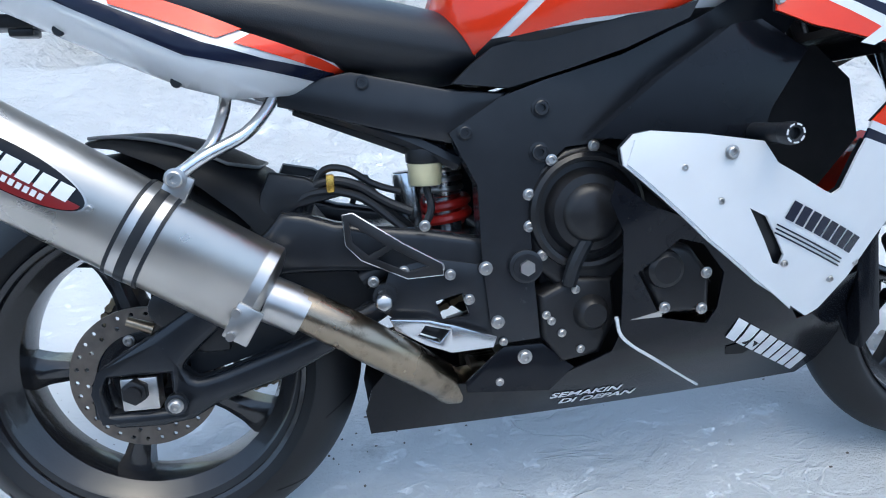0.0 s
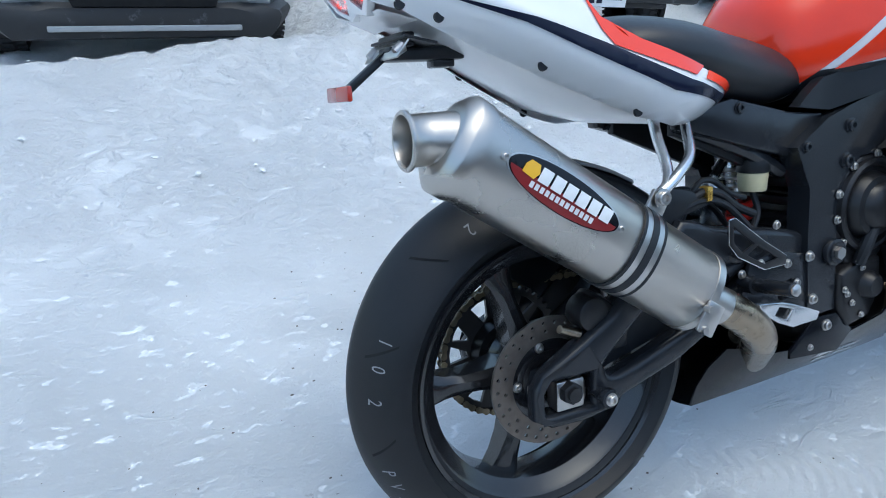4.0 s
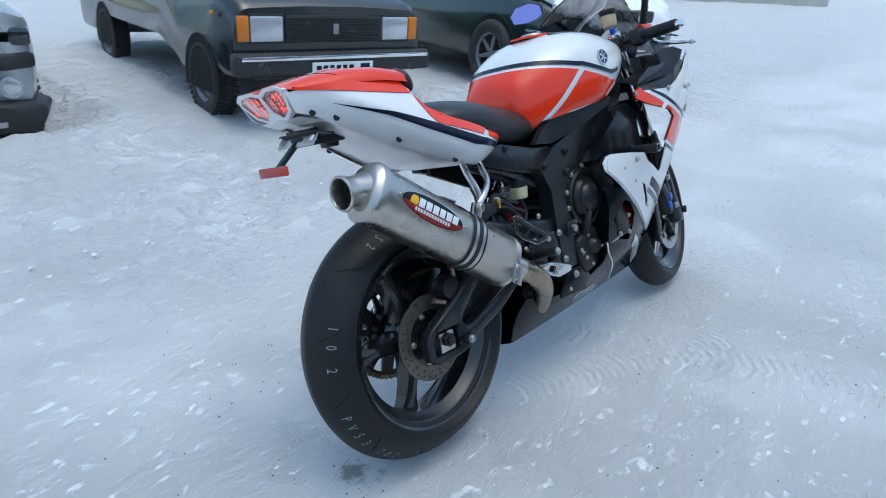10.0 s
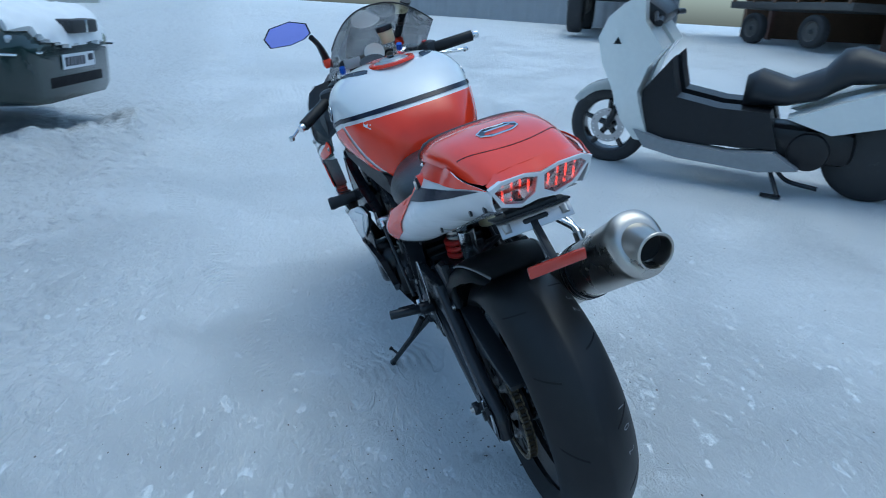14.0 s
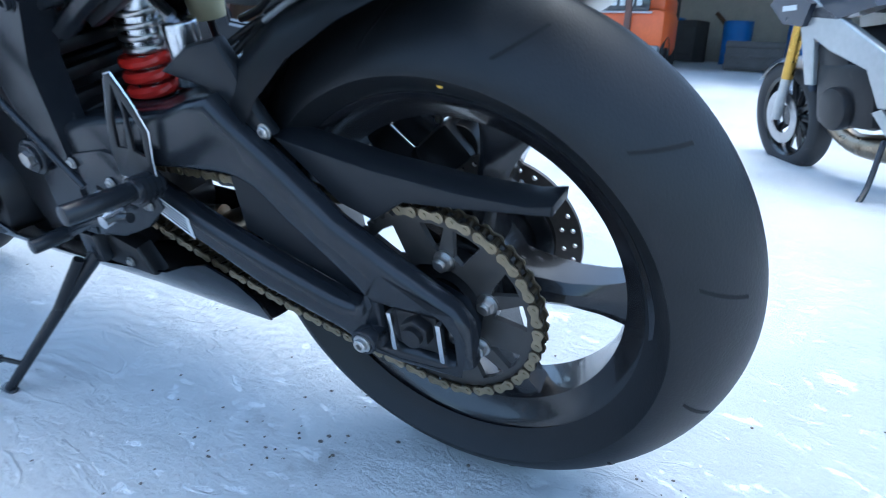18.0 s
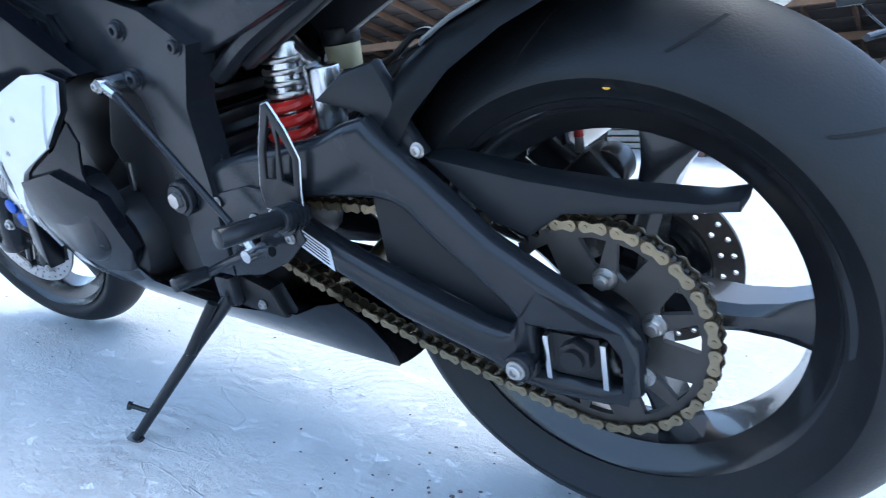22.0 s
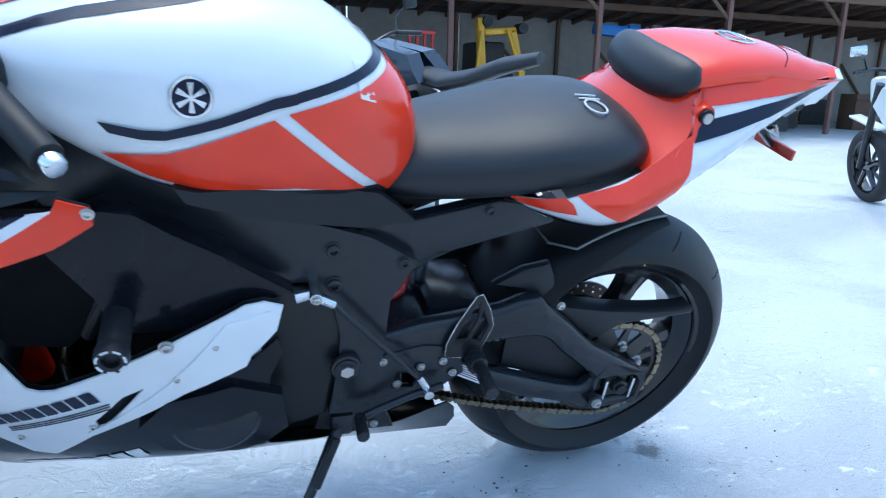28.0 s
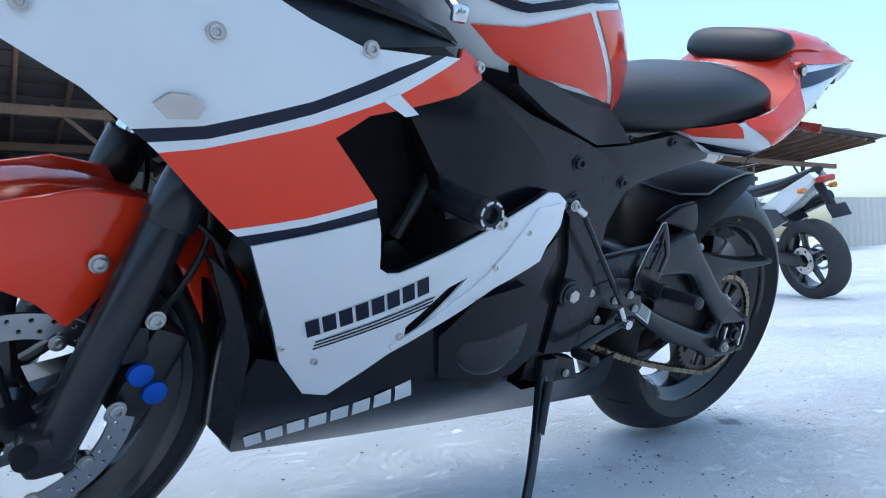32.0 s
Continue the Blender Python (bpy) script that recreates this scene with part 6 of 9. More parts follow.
def tail():
    root = part("tail_fairing", rings_mesh([[(x, y * k, lerp_table(TAIL_LOW, x)[0] + dz) for y, dz in ((-1, 0.006), (-0.5, 0.0), (0.5, 0.0), (1, 0.006), (0.5, 0.02), (-0.5, 0.02))] for x, k in ((-0.255, 0.070), (-0.175, 0.082), (-0.034, 0.118), (0.10, 0.150), (0.20, 0.158))]), M_WHITE, bike, "white, red and navy tail fairing", angle=50)
    for s in (1, -1):
        white = [(-0.286, 0.634), (-0.262, 0.592), (-0.22, 0.581), (-0.175, 0.558), (-0.10, 0.523), (-0.034, 0.490), (0.05, 0.450), (0.12, 0.420), (0.18, 0.403), (0.25, 0.406), (0.315, 0.425), (0.335, 0.442), (0.24, 0.472), (0.10, 0.525), (0.04, 0.560), (0.03, 0.61), (0.01, 0.632), (-0.15, 0.642)]
        part("side_panel", drape(white, tail_side, 0.004, s, 0.0, (), 0.012), M_WHITE, root, "white tail side panel")
        # red fields
        band = [(-0.284, 0.639), (-0.15, 0.646), (0.012, 0.640), (0.028, 0.600), (-0.02, 0.605), (-0.12, 0.618)]
        part("red_field", drape(band, tail_side, 0.0008, s, 0.0028, (), 0.012), M_RED, root)
        if s > 0:
            part("red_field", drape([(0.010, 0.640), (0.032, 0.61), (0.043, 0.563), (0.11, 0.528), (0.165, 0.500), (0.24, 0.476), (0.222, 0.463), (0.165, 0.437), (0.14, 0.437), (0.07, 0.480), (0.050, 0.520), (0.042, 0.552), (0.02, 0.585)], tail_side, 0.0008, s, 0.0028, (), 0.012), M_RED, root)
            part("red_field", drape([(0.258, 0.471), (0.30, 0.455), (0.328, 0.443), (0.30, 0.434), (0.235, 0.444), (0.245, 0.462)], tail_side, 0.0008, s, 0.0028, (), 0.012), M_RED, root)
            part("navy_stripe", drape([(-0.255, 0.632), (-0.18, 0.622), (0.030, 0.580), (0.040, 0.552), (-0.02, 0.566), (-0.16, 0.603)], tail_side, 0.0008, s, 0.0028, (), 0.012), M_NAVY, root)
            part("navy_stripe", drape([(0.29, 0.425), (0.18, 0.420), (0.08, 0.437), (0.10, 0.428), (0.18, 0.408), (0.25, 0.410)], tail_side, 0.0008, s, 0.0028, (), 0.012), M_NAVY, root)
        else:
            part("red_field", drape([(0.030, 0.598), (0.037, 0.545), (0.048, 0.522), (0.175, 0.476), (0.205, 0.488), (0.141, 0.515), (0.10, 0.530), (0.045, 0.562)], tail_side, 0.0008, s, 0.0028, (), 0.012), M_RED, root)
            part("red_field", drape([(0.195, 0.470), (0.215, 0.482), (0.30, 0.452), (0.330, 0.438), (0.32, 0.432)], tail_side, 0.0008, s, 0.0028, (), 0.012), M_RED, root)
            part("navy_stripe", drape([(-0.19, 0.600), (-0.073, 0.556), (0.0, 0.519), (0.135, 0.456), (0.230, 0.436), (0.297, 0.422), (0.322, 0.434), (0.231, 0.450), (0.158, 0.471), (0.035, 0.525), (-0.06, 0.562)], tail_side, 0.0008, s, 0.0028, (), 0.012), M_NAVY, root)
        for x, z in ((-0.175, 0.570), (-0.034, 0.500), (0.111, 0.428), (-0.225, 0.588)):
            part("rubber_plug", cyl((x, s * (tail_side(x, z) - 0.001), z), (x, s * (tail_side(x, z) + 0.003), z), 0.008, 0.007, 14), M_PLASTIC, root)
    # raised cowl over the passenger place
    rows = [(0.046, 0.121, 0.650, 0.008), (0.030, 0.123, 0.658, 0.010), (-0.04, 0.118, 0.667, 0.012), (-0.12, 0.108, 0.669, 0.012), (-0.20, 0.097, 0.662, 0.010), (-0.262, 0.089, 0.652, 0.007)]
    rings = []
    for x, b, z, crown in rows:
        ring = [(x, b * u, z - 0.016 * abs(u) ** 8 + crown * (1 - u * u)) for u in (k / 10 for k in range(-10, 11))]
        rings.append(ring + [(x, b * 1.02, z - max(0.002, min(0.030, 0.30 * (x + 0.292)))), (x, -b * 1.02, z - max(0.002, min(0.030, 0.30 * (x + 0.292))))])
    cowl = part("seat_cowl", rings_mesh(rings), M_RED, root, "glossy orange-red seat cowl with a small badge", angle=40)
    def top(x, y):
        b, z, crown = lerp_table(sorted(rows), x)
        u = max(-1, min(1, y / b))
        return z - 0.016 * abs(u) ** 8 + crown * (1 - u * u)
    seam = [(-0.150 - 0.05 * (1 - (k / 9) ** 2), 0.096 * k / 9) for k in range(-9, 10)]
    part("cowl_seam", tube([(x, y, top(x, y) - 0.0002) for x, y in seam], 0.0012, 6, 1), M_DARKFILL, cowl)
    emb = [(-0.138, 0.020), (-0.125, 0.036), (-0.105, 0.038), (-0.088, 0.022), (-0.088, -0.022), (-0.105, -0.038), (-0.125, -0.036), (-0.138, -0.020)]
    bm = bmesh.new()
    bm.faces.new([bm.verts.new((x, y, top(x, y) + 0.001)) for x, y in emb])
    part("cowl_badge", bm, M_NAVY, cowl)
    part("badge_ring", tube([(x, y, top(x, y) + 0.0012) for x, y in emb + emb[:1]], 0.0018, 6, 1), M_CHROME, cowl)
    part("badge_bar", box((-0.113, 0, top(-0.113, 0) + 0.002), (0.006, 0.05, 0.002)), M_CHROME, cowl)
    lip = [(-0.089, 0.6415), (-0.070, 0.651), (-0.03, 0.651), (0.0, 0.6435), (0.03, 0.651), (0.070, 0.651), (0.089, 0.6415)]
    part("cowl_lip", rings_mesh([[(-0.292 + (0.645 - z) * 0.62 + 0.001, y, z + 0.001) for y, z in lip], [(-0.275, y * 0.99, 0.5 * (z + 0.002) + 0.5 * top(-0.262, y * 0.98)) for y, z in lip], [(-0.258, y * 0.985, top(-0.258, y * 0.985) + 0.0005) for y, z in lip]], close=False), M_RED, cowl)
    # sloping front of the tail below the pad
    us = [k / 8 for k in range(-8, 9)]
    slope = [[(0.046 - 0.016 * u * u, 0.118 * u, 0.642) for u in us], [(0.078 - 0.050 * u * u, 0.124 * u, 0.600 + 0.012 * u * u) for u in us], [(0.100 - 0.066 * u * u, 0.147 * u, 0.572 + 0.004 * u * u) for u in us], [(0.118 - 0.046 * u * u, 0.177 * u, 0.545 - 0.005 * u * u) for u in us], [(0.135 - 0.030 * u * u, 0.193 * u, 0.505 - 0.005 * u * u) for u in us]]
    part("cowl_front", rings_mesh(slope, close=False), M_RED, cowl)
    pad = []
    for u in us:
        k = (1 - abs(u) ** 5) ** 0.5 * 0.75 + 0.25
        pad.append([(0.058 - 0.020 * u * u + (0.026 * math.cos(a) - 0.012 * math.sin(a)) * k, 0.126 * u, 0.628 + 0.005 * u * u + (0.038 - 0.006 * u * u) * math.sin(a) * k) for a in (2 * math.pi * q / 20 for q in range(20))])
    part("cowl_pad", rings_mesh(pad), M_VINYL, cowl, "black bump pad on the cowl", angle=60)
    part("seat_lock", join(cyl((0.017, 0.125, 0.587), (0.017, 0.150, 0.587), 0.014, None, 18, 0.002)), M_GLOSSBLACK, root)
    part("key_slot", join(cyl((0.017, 0.150, 0.587), (0.017, 0.153, 0.587), 0.009, None, 16)), M_STEEL, root)
    part("lock_boss", cyl((0.017, 0.118, 0.590), (0.017, 0.144, 0.588), 0.021, 0.017, 20), M_RED, root)


def tail_lights():
    for s in (1, -1):
        # outline in y and z on the sloping tail face
        face = [(0.006, 0.636), (0.030, 0.645), (0.070, 0.643), (0.082, 0.632), (0.062, 0.600), (0.030, 0.588), (0.008, 0.604)]

        def px(z):
            return -0.292 + (0.645 - z) * 0.62
        bm = bmesh.new()
        vs = [bm.verts.new((px(z) + 0.016, s * y, z)) for y, z in face]
        bm.faces.new(vs)
        back = part("tail_light", bm, M_LENSBACK, bike, "lit hexagonal red LED tail light behind clear ribbed plastic", smooth=False)
        bm = bmesh.new()
        bm.faces.new([bm.verts.new((px(z) + 0.002, s * y, z)) for y, z in face])
        bmesh.ops.solidify(bm, geom=bm.faces[:], thickness=0.002)
        part("lens", bm, M_LENS, back)
        for i in range(4):
            y = 0.018 + 0.0155 * i
            for j in range(6):
                z = 0.602 + 0.0065 * j + 0.0008 * i
                part("led", box((px(z) + 0.008, s * y, z), (0.003, 0.0030, 0.0060), 0.0008), M_LED if (i * 2 + j) % 5 else M_REFL, back)
        for j in range(7):
            z = 0.598 + 0.007 * j
            part("lens_rib", box((px(z) + 0.011, s * 0.042, z), (0.002, 0.05, 0.0012)), M_STEEL, back)
    def flank(s):
        return [(s * y, z) for y, z in face]
    edge = [(-0.092, 0.641), (-0.070, 0.652), (-0.03, 0.652), (0.0, 0.643), (0.03, 0.652), (0.070, 0.652), (0.092, 0.641), (0.070, 0.596), (0.034, 0.580), (0.0, 0.586), (-0.034, 0.580), (-0.070, 0.596)]
    bm = plate(edge, -0.002, 0.010, 0.001, [flank(1), flank(-1)])
    for v in bm.verts:
        v.co = Vector((px(v.co.z) + v.co.y, v.co.x, v.co.z))
    bmesh.ops.recalc_face_normals(bm, faces=bm.faces[:])
    rear = part("tail_end", bm, M_WHITE, bike, "white tail bezel round both lights", smooth=False)
    part("tail_floor", rings_mesh([[(-0.250, y, 0.584) for y in (-0.075, 0, 0.075)], [(-0.20, y, 0.568) for y in (-0.09, 0, 0.09)]], close=False), M_WHITE, rear)
    # number plate holder, bolts and hanging reflector
    root = part("plate_bracket", join(box((-0.190, 0, 0.545), (0.05, 0.145, 0.004), 0.001, Matrix.Rotation(radians(12), 4, "Y")), box((-0.200, 0, 0.548), (0.02, 0.10, 0.02), 0.003), box((-0.16, 0, 0.530), (0.12, 0.05, 0.02), 0.004)), M_PLASTIC, bike, "black plate bracket with a hanging red reflector")
    part("bracket_strip", box((-0.216, 0, 0.535), (0.003, 0.140, 0.034), 0.001, Matrix.Rotation(radians(38), 4, "Y")), M_STEEL, root, "pale metal plate strip")
    for s in (1, -1):
        part("bracket_bolt", cyl((-0.212, s * 0.056, 0.538), (-0.224, s * 0.056, 0.529), 0.009, 0.007, 12), M_STEEL, root)
    part("reflector_arm", box((-0.245, 0.005, 0.508), (0.012, 0.014, 0.095), 0.002, Matrix.Rotation(radians(52), 4, "Y")), M_SATIN, root)
    part("reflector", box((-0.291, 0.005, 0.477), (0.008, 0.108, 0.022), 0.003), M_REFL, root, "red reflector bar")
    part("bracket_frame", box((-0.13, 0, 0.519), (0.036, 0.03, 0.020), 0.004), M_SATIN, root)


UP_WHITE = [(1.50, 0.535), (1.43, 0.630), (1.297, 0.598), (1.225, 0.560), (1.135, 0.522), (1.077, 0.504), (0.985, 0.506), (1.035, 0.487), (1.128, 0.443), (1.229, 0.407), (1.291, 0.396), (1.333, 0.431), (1.396, 0.467)]
UP_NAVY = [(1.291, 0.396), (1.229, 0.407), (1.128, 0.443), (1.035, 0.487), (0.985, 0.506), (0.962, 0.508), (1.051, 0.464), (1.126, 0.430), (1.223, 0.394), (1.276, 0.384)]
UP_BAND = [(1.276, 0.384), (1.223, 0.394), (1.126, 0.430), (1.051, 0.464), (0.962, 0.508), (0.938, 0.508), (1.036, 0.455), (1.125, 0.418), (1.227, 0.383), (1.266, 0.374)]
RED_SIDE = [(1.266, 0.374), (1.227, 0.383), (1.125, 0.418), (1.036, 0.455), (0.938, 0.508), (0.932, 0.520), (0.901, 0.506), (0.898, 0.487), (0.940, 0.466), (1.020, 0.444), (1.062, 0.434), (1.098, 0.407), (1.036, 0.338), (1.110, 0.312), (1.190, 0.291), (1.216, 0.318)]
BAND2 = [(1.190, 0.291), (1.110, 0.312), (1.036, 0.338), (1.033, 0.328), (1.109, 0.302), (1.180, 0.283)]
NAVY2 = [(1.180, 0.283), (1.109, 0.302), (1.033, 0.328), (1.029, 0.315), (1.107, 0.290), (1.165, 0.272)]
WHITE_LOW = [(1.165, 0.272), (1.107, 0.290), (1.029, 0.315), (1.022, 0.296), (1.010, 0.246), (0.997, 0.238), (0.979, 0.238), (0.882, 0.284), (0.802, 0.318), (0.735, 0.342), (0.708, 0.340), (0.682, 0.326), (0.692, 0.288), (0.735, 0.246), (0.825, 0.203), (0.955, 0.104), (1.022, 0.028), (1.055, 0.032), (1.097, 0.092), (1.118, 0.152)]
WHITE_RIGHT = WHITE_LOW[:6] + [(0.979, 0.246), (0.902, 0.288), (0.879, 0.318), (0.80, 0.331), (0.733, 0.338), (0.712, 0.334), (0.695, 0.316), (0.698, 0.292), (0.818, 0.181), (0.91, 0.108), (1.035, 0.030), (1.058, 0.040), (1.097, 0.092), (1.118, 0.152)]
SLOT = [(0.872, 0.226), (0.900, 0.212), (0.945, 0.150), (0.942, 0.134), (0.930, 0.138)]
LOWER = [(1.150, -0.030), (1.124, 0.096), (1.097, 0.090), (1.055, 0.030), (1.022, 0.026), (0.955, 0.100), (0.816, 0.203), (0.735, 0.236), (0.690, 0.272), (0.683, 0.243), (0.701, 0.200), (0.710, 0.043), (0.702, 0.008), (0.621, -0.045), (0.455, -0.045), (0.400, -0.020), (0.364, -0.014), (0.338, -0.050), (0.326, -0.095), (0.332, -0.142)] + [(x, keel(x)[0]) for x in (0.45, 0.60, 0.75, 0.90, 1.02)] + [(1.112, -0.120), (1.135, -0.085)]
DUCT = [(0.975, 0.440), (0.905, 0.482), (0.860, 0.476), (0.76, 0.410), (0.665, 0.330), (0.700, 0.328), (0.785, 0.305), (0.844, 0.300), (0.900, 0.300), (0.92, 0.36)]


def fairing(s):
    root = part("side_fairing", drape(UP_WHITE, fair, 0.004, s, 0.0, (), 0.03), M_WHITE, bike, "white upper side fairing with navy and red stripes")
    part("navy_stripe", drape(UP_NAVY, fair, 0.004, s, 0.0, (), 0.03), M_NAVY, root)
    part("white_band", drape(UP_BAND, fair, 0.004, s, 0.0, (), 0.03), M_WHITE, root)
    part("red_panel", drape(RED_SIDE, fair, 0.004, s, 0.0, (), 0.03), M_RED, root, "orange-red side panel")
    part("white_tick", drape([(1.050, 0.452), (1.030, 0.461), (1.000, 0.440), (1.018, 0.436)], fair, 0.001, s, 0.0015, (), 0.03), M_WHITE, root)
    part("white_band", drape(BAND2, fair, 0.004, s, 0.0, (), 0.03), M_WHITE, root)
    part("navy_stripe", drape(NAVY2, fair, 0.004, s, 0.0, (), 0.03), M_NAVY, root)
    low = part("white_panel", drape(WHITE_LOW if s > 0 else WHITE_RIGHT, lambda x, z: fair(x, z) + 0.004, 0.004, s, 0.0, (SLOT,), 0.03), M_WHITE, root, "white side panel with a vent slot")
    fold = [(0.70, 0.325), (0.760, 0.322), (0.842, 0.228), (0.96, 0.118), (0.955, 0.112), (0.82, 0.206), (0.735, 0.240)] if s > 0 else [(0.712, 0.326), (0.752, 0.322), (0.860, 0.200), (0.985, 0.066), (0.99, 0.052), (0.91, 0.112), (0.820, 0.184), (0.702, 0.294)]
    part("panel_crease", drape(fold, lambda x, z: fair(x, z) + 0.008, 0.004, s, 0.0, (), 0.03), M_WHITE, root)
    for shape in (UP_WHITE, RED_SIDE, WHITE_LOW if s > 0 else WHITE_RIGHT):
        part("inner_lining", drape(shape, fair, 0.002, s, -0.008, (), 0.03), M_PLASTIC, root)
    # sponsor's word as plain slanted blocks over three fine lines
    for p in blocks(8, 1.074, 0.137, -0.0186, 0.0090, 0.027, 0.80, 0.15):
        part("sponsor_block", drape(p, fair, 0.0006, s, 0.0056, (), 0.03), M_NAVY, low, smooth=False)
    for k in range(3):
        z0 = 0.128 - 0.0062 * k
        part("sponsor_line", drape([(1.062, z0), (0.918, z0 + 0.070), (0.918, z0 + 0.0725), (1.062, z0 + 0.0025)], fair, 0.0006, s, 0.0056, (), 0.03), M_NAVY, low, smooth=False)
    gap = [(0.726, 0.137), (0.781, 0.186), (0.816, 0.176), (0.856, 0.129), (0.858, 0.070), (0.846, 0.044), (0.768, 0.062)]
    under = part("lower_fairing", drape(LOWER, fair, 0.004, s, 0.0, (gap,) if s < 0 else (), 0.03), M_GLOSSBLACK, root, "gloss black lower fairing with white sponsor lettering")
    for p in blocks(8, 1.094, -0.108, -0.0264, 0.0155, 0.036, 0.80, 0.2):
        part("sponsor_block", drape(p, fair, 0.0006, s, 0.0016, (), 0.03), M_WHITE, under, smooth=False)
    # fine white line along the belly
    if s < 0:
        line = [(0.700, 0.068), (0.716, 0.030), (0.790, -0.026), (0.905, -0.112)]
        part("white_line", tube([(x, s * (fair(x, z) + 0.001), z) for x, z in line], 0.0028, 6), M_WHITE, under)
        for body, x, z in (("SEMAKIN", 0.628, -0.098), ("DI DEPAN", 0.648, -0.117)):
            bm = turn2(letters(body, 0.019, 0.2, 1.55, 0.0006), x, z, 2.5)
            part("slogan", bend(bm, fair, 0.0, s, 0.0018, 0.03), M_WHITE, under, smooth=False)
        part("vent_dent", drape([(0.90, -0.010), (0.945, -0.002), (0.965, -0.014), (0.945, -0.034), (0.91, -0.030)], fair, 0.0006, s, 0.0014, (), 0.03), M_DARKFILL, under)
    # round housing that stands through the lower fairing on the left, open window on the right
    if s > 0:
        part("cover_housing", drape([(0.890, 0.130), (0.846, 0.190), (0.755, 0.204), (0.684, 0.160), (0.674, 0.074), (0.712, 0.034), (0.780, 0.028), (0.862, 0.052)], fair, 0.02, s, 0.010, (), 0.03), M_GLOSSBLACK, under)
        part("cover_disc", lathe([(0.0, 0.222), (0.058, 0.222), (0.068, 0.216), (0.073, 0.205), (0.075, 0.17)], 48, (0.783, 0.0, 0.120)), M_SATIN, under, "round satin black generator cover")
    else:
        cover = part("window_cover", plate([(0.736, 0.135), (0.782, 0.176), (0.812, 0.168), (0.844, 0.124), (0.842, 0.068), (0.770, 0.068)], -0.204, -0.13, 0.012), M_ENGINE, under, "black pick-up cover behind the fairing window")
        part("cover_cap", lathe([(0.0, -0.215), (0.020, -0.215), (0.027, -0.210), (0.030, -0.200)], 28, (0.770, 0, 0.138)), M_ENGINE, cover)
        for x, z in ((0.770, 0.080), (0.828, 0.074), (0.834, 0.128)):
            bolt(x, -0.205, z, -1, cover)
        part("window_flap", drape([(0.722, 0.062), (0.770, 0.064), (0.768, 0.074)], fair, 0.002, s, 0.001, (), 0.03), M_STEEL, under)
    # air duct behind the opening, near-black sheet for its inner shade, black cockpit infill
    part("air_duct", drape(DUCT, lambda x, z: 0.190 + 0.10 * max(0, x - 0.78) + 0.022 * math.sin(max(0.0, min(1.0, (x - 0.66) / 0.30)) * math.pi) - 1.6 * max(0, z - 0.40) ** 2, 0.03, s, 0.0, (), 0.02), M_GLOSSBLACK, root, "black plastic air duct")
    part("opening_shade", plate([(1.10, 0.40), (1.04, 0.45), (0.95, 0.45), (0.90, 0.30), (0.98, 0.22), (1.05, 0.23), (1.12, 0.31)], s * 0.13, s * 0.135), M_DARKFILL, root)
    part("inner_strut", cyl((0.945, s * 0.165, 0.262), (0.905, s * 0.17, 0.350), 0.010, None, 10), M_ENGINE, root)
    part("radiator_wing", plate([(1.215, 0.285), (1.178, 0.258), (1.160, 0.151), (1.172, 0.002), (1.151, -0.038), (1.110, 0.05), (1.103, 0.114), (1.151, 0.220)], s * 0.105, s * 0.112, 0.001), M_GLOSSBLACK, root)
    part("wing_face", plate([(1.19, 0.24), (1.165, 0.15), (1.18, 0.0), (1.150, -0.04), (1.13, 0.10), (1.15, 0.20)], s * 0.112, s * 0.145, 0.003), M_GLOSSBLACK, root)
    part("cockpit_infill", drape([(1.420, 0.628), (1.297, 0.597), (1.225, 0.559), (1.135, 0.521), (1.077, 0.503), (0.932, 0.522), (0.98, 0.548), (1.067, 0.580), (1.13, 0.582), (1.20, 0.592), (1.28, 0.625), (1.40, 0.66)], lambda x, z: fair(x, min(z, 0.60)) - 0.012 - 0.5 * max(0, z - 0.52), 0.003, s, 0.0, (), 0.03), M_PLASTIC, root, "matt black cockpit infill")
    # indicator
    part("indicator", drape([(1.275, 0.425), (1.262, 0.437), (1.245, 0.437), (1.230, 0.426), (1.236, 0.414), (1.262, 0.411)], fair, 0.008, s, 0.008, (), 0.02), M_STEEL, root, "small clear flush indicator")
    for x, z, k in ((1.069, 0.503, 1.1), (1.226, 0.498, 1.1), (1.38, 0.50, 1.1), (0.903, 0.501, 0.9), (1.10, 0.118, 0.8)):
        bolt(x, s * (fair(x, z) + 0.0005), z, s, root, BOLT, k)
    for x, z in ((0.836, 0.305), (0.775, 0.287), (0.828, 0.238), (1.055, 0.095), (0.95, 0.135)):
        bolt(x, s * (fair(x, z) + 0.005), z, s, root, BOLT_S, 1.5 if x == 0.836 else 0.9)
    # crash protector
    k = 0.92 if s > 0 else 0.66
    sl = part("crash_slider", join(cyl((0.894, s * 0.14, 0.328), (0.894, s * 0.296, 0.328), 0.021 * k, None, 28, 0.003), lathe([(0.0225 * k, s * 0.285), (0.0235 * k, s * 0.295), (0.020 * k, s * 0.305), (0.012 * k, s * 0.303), (0.011 * k, s * 0.28), (0.0, s * 0.28)], 28, (0.894, 0, 0.328))), M_PLASTIC, bike, "black plastic crash protector")
    for q in range(7):
        a0 = 2 * math.pi * q / 7
        arc = [(0.894 + r * k * math.cos(a0 + d), 0.328 + r * k * math.sin(a0 + d)) for r, d in ((0.0165, 0), (0.0165, 0.3), (0.0165, 0.6), (0.0200, 0.6), (0.0200, 0.3), (0.0200, 0))]
        part("slider_print", plate(arc, s * 0.3045, s * 0.3052), M_PLATE, sl, smooth=False)


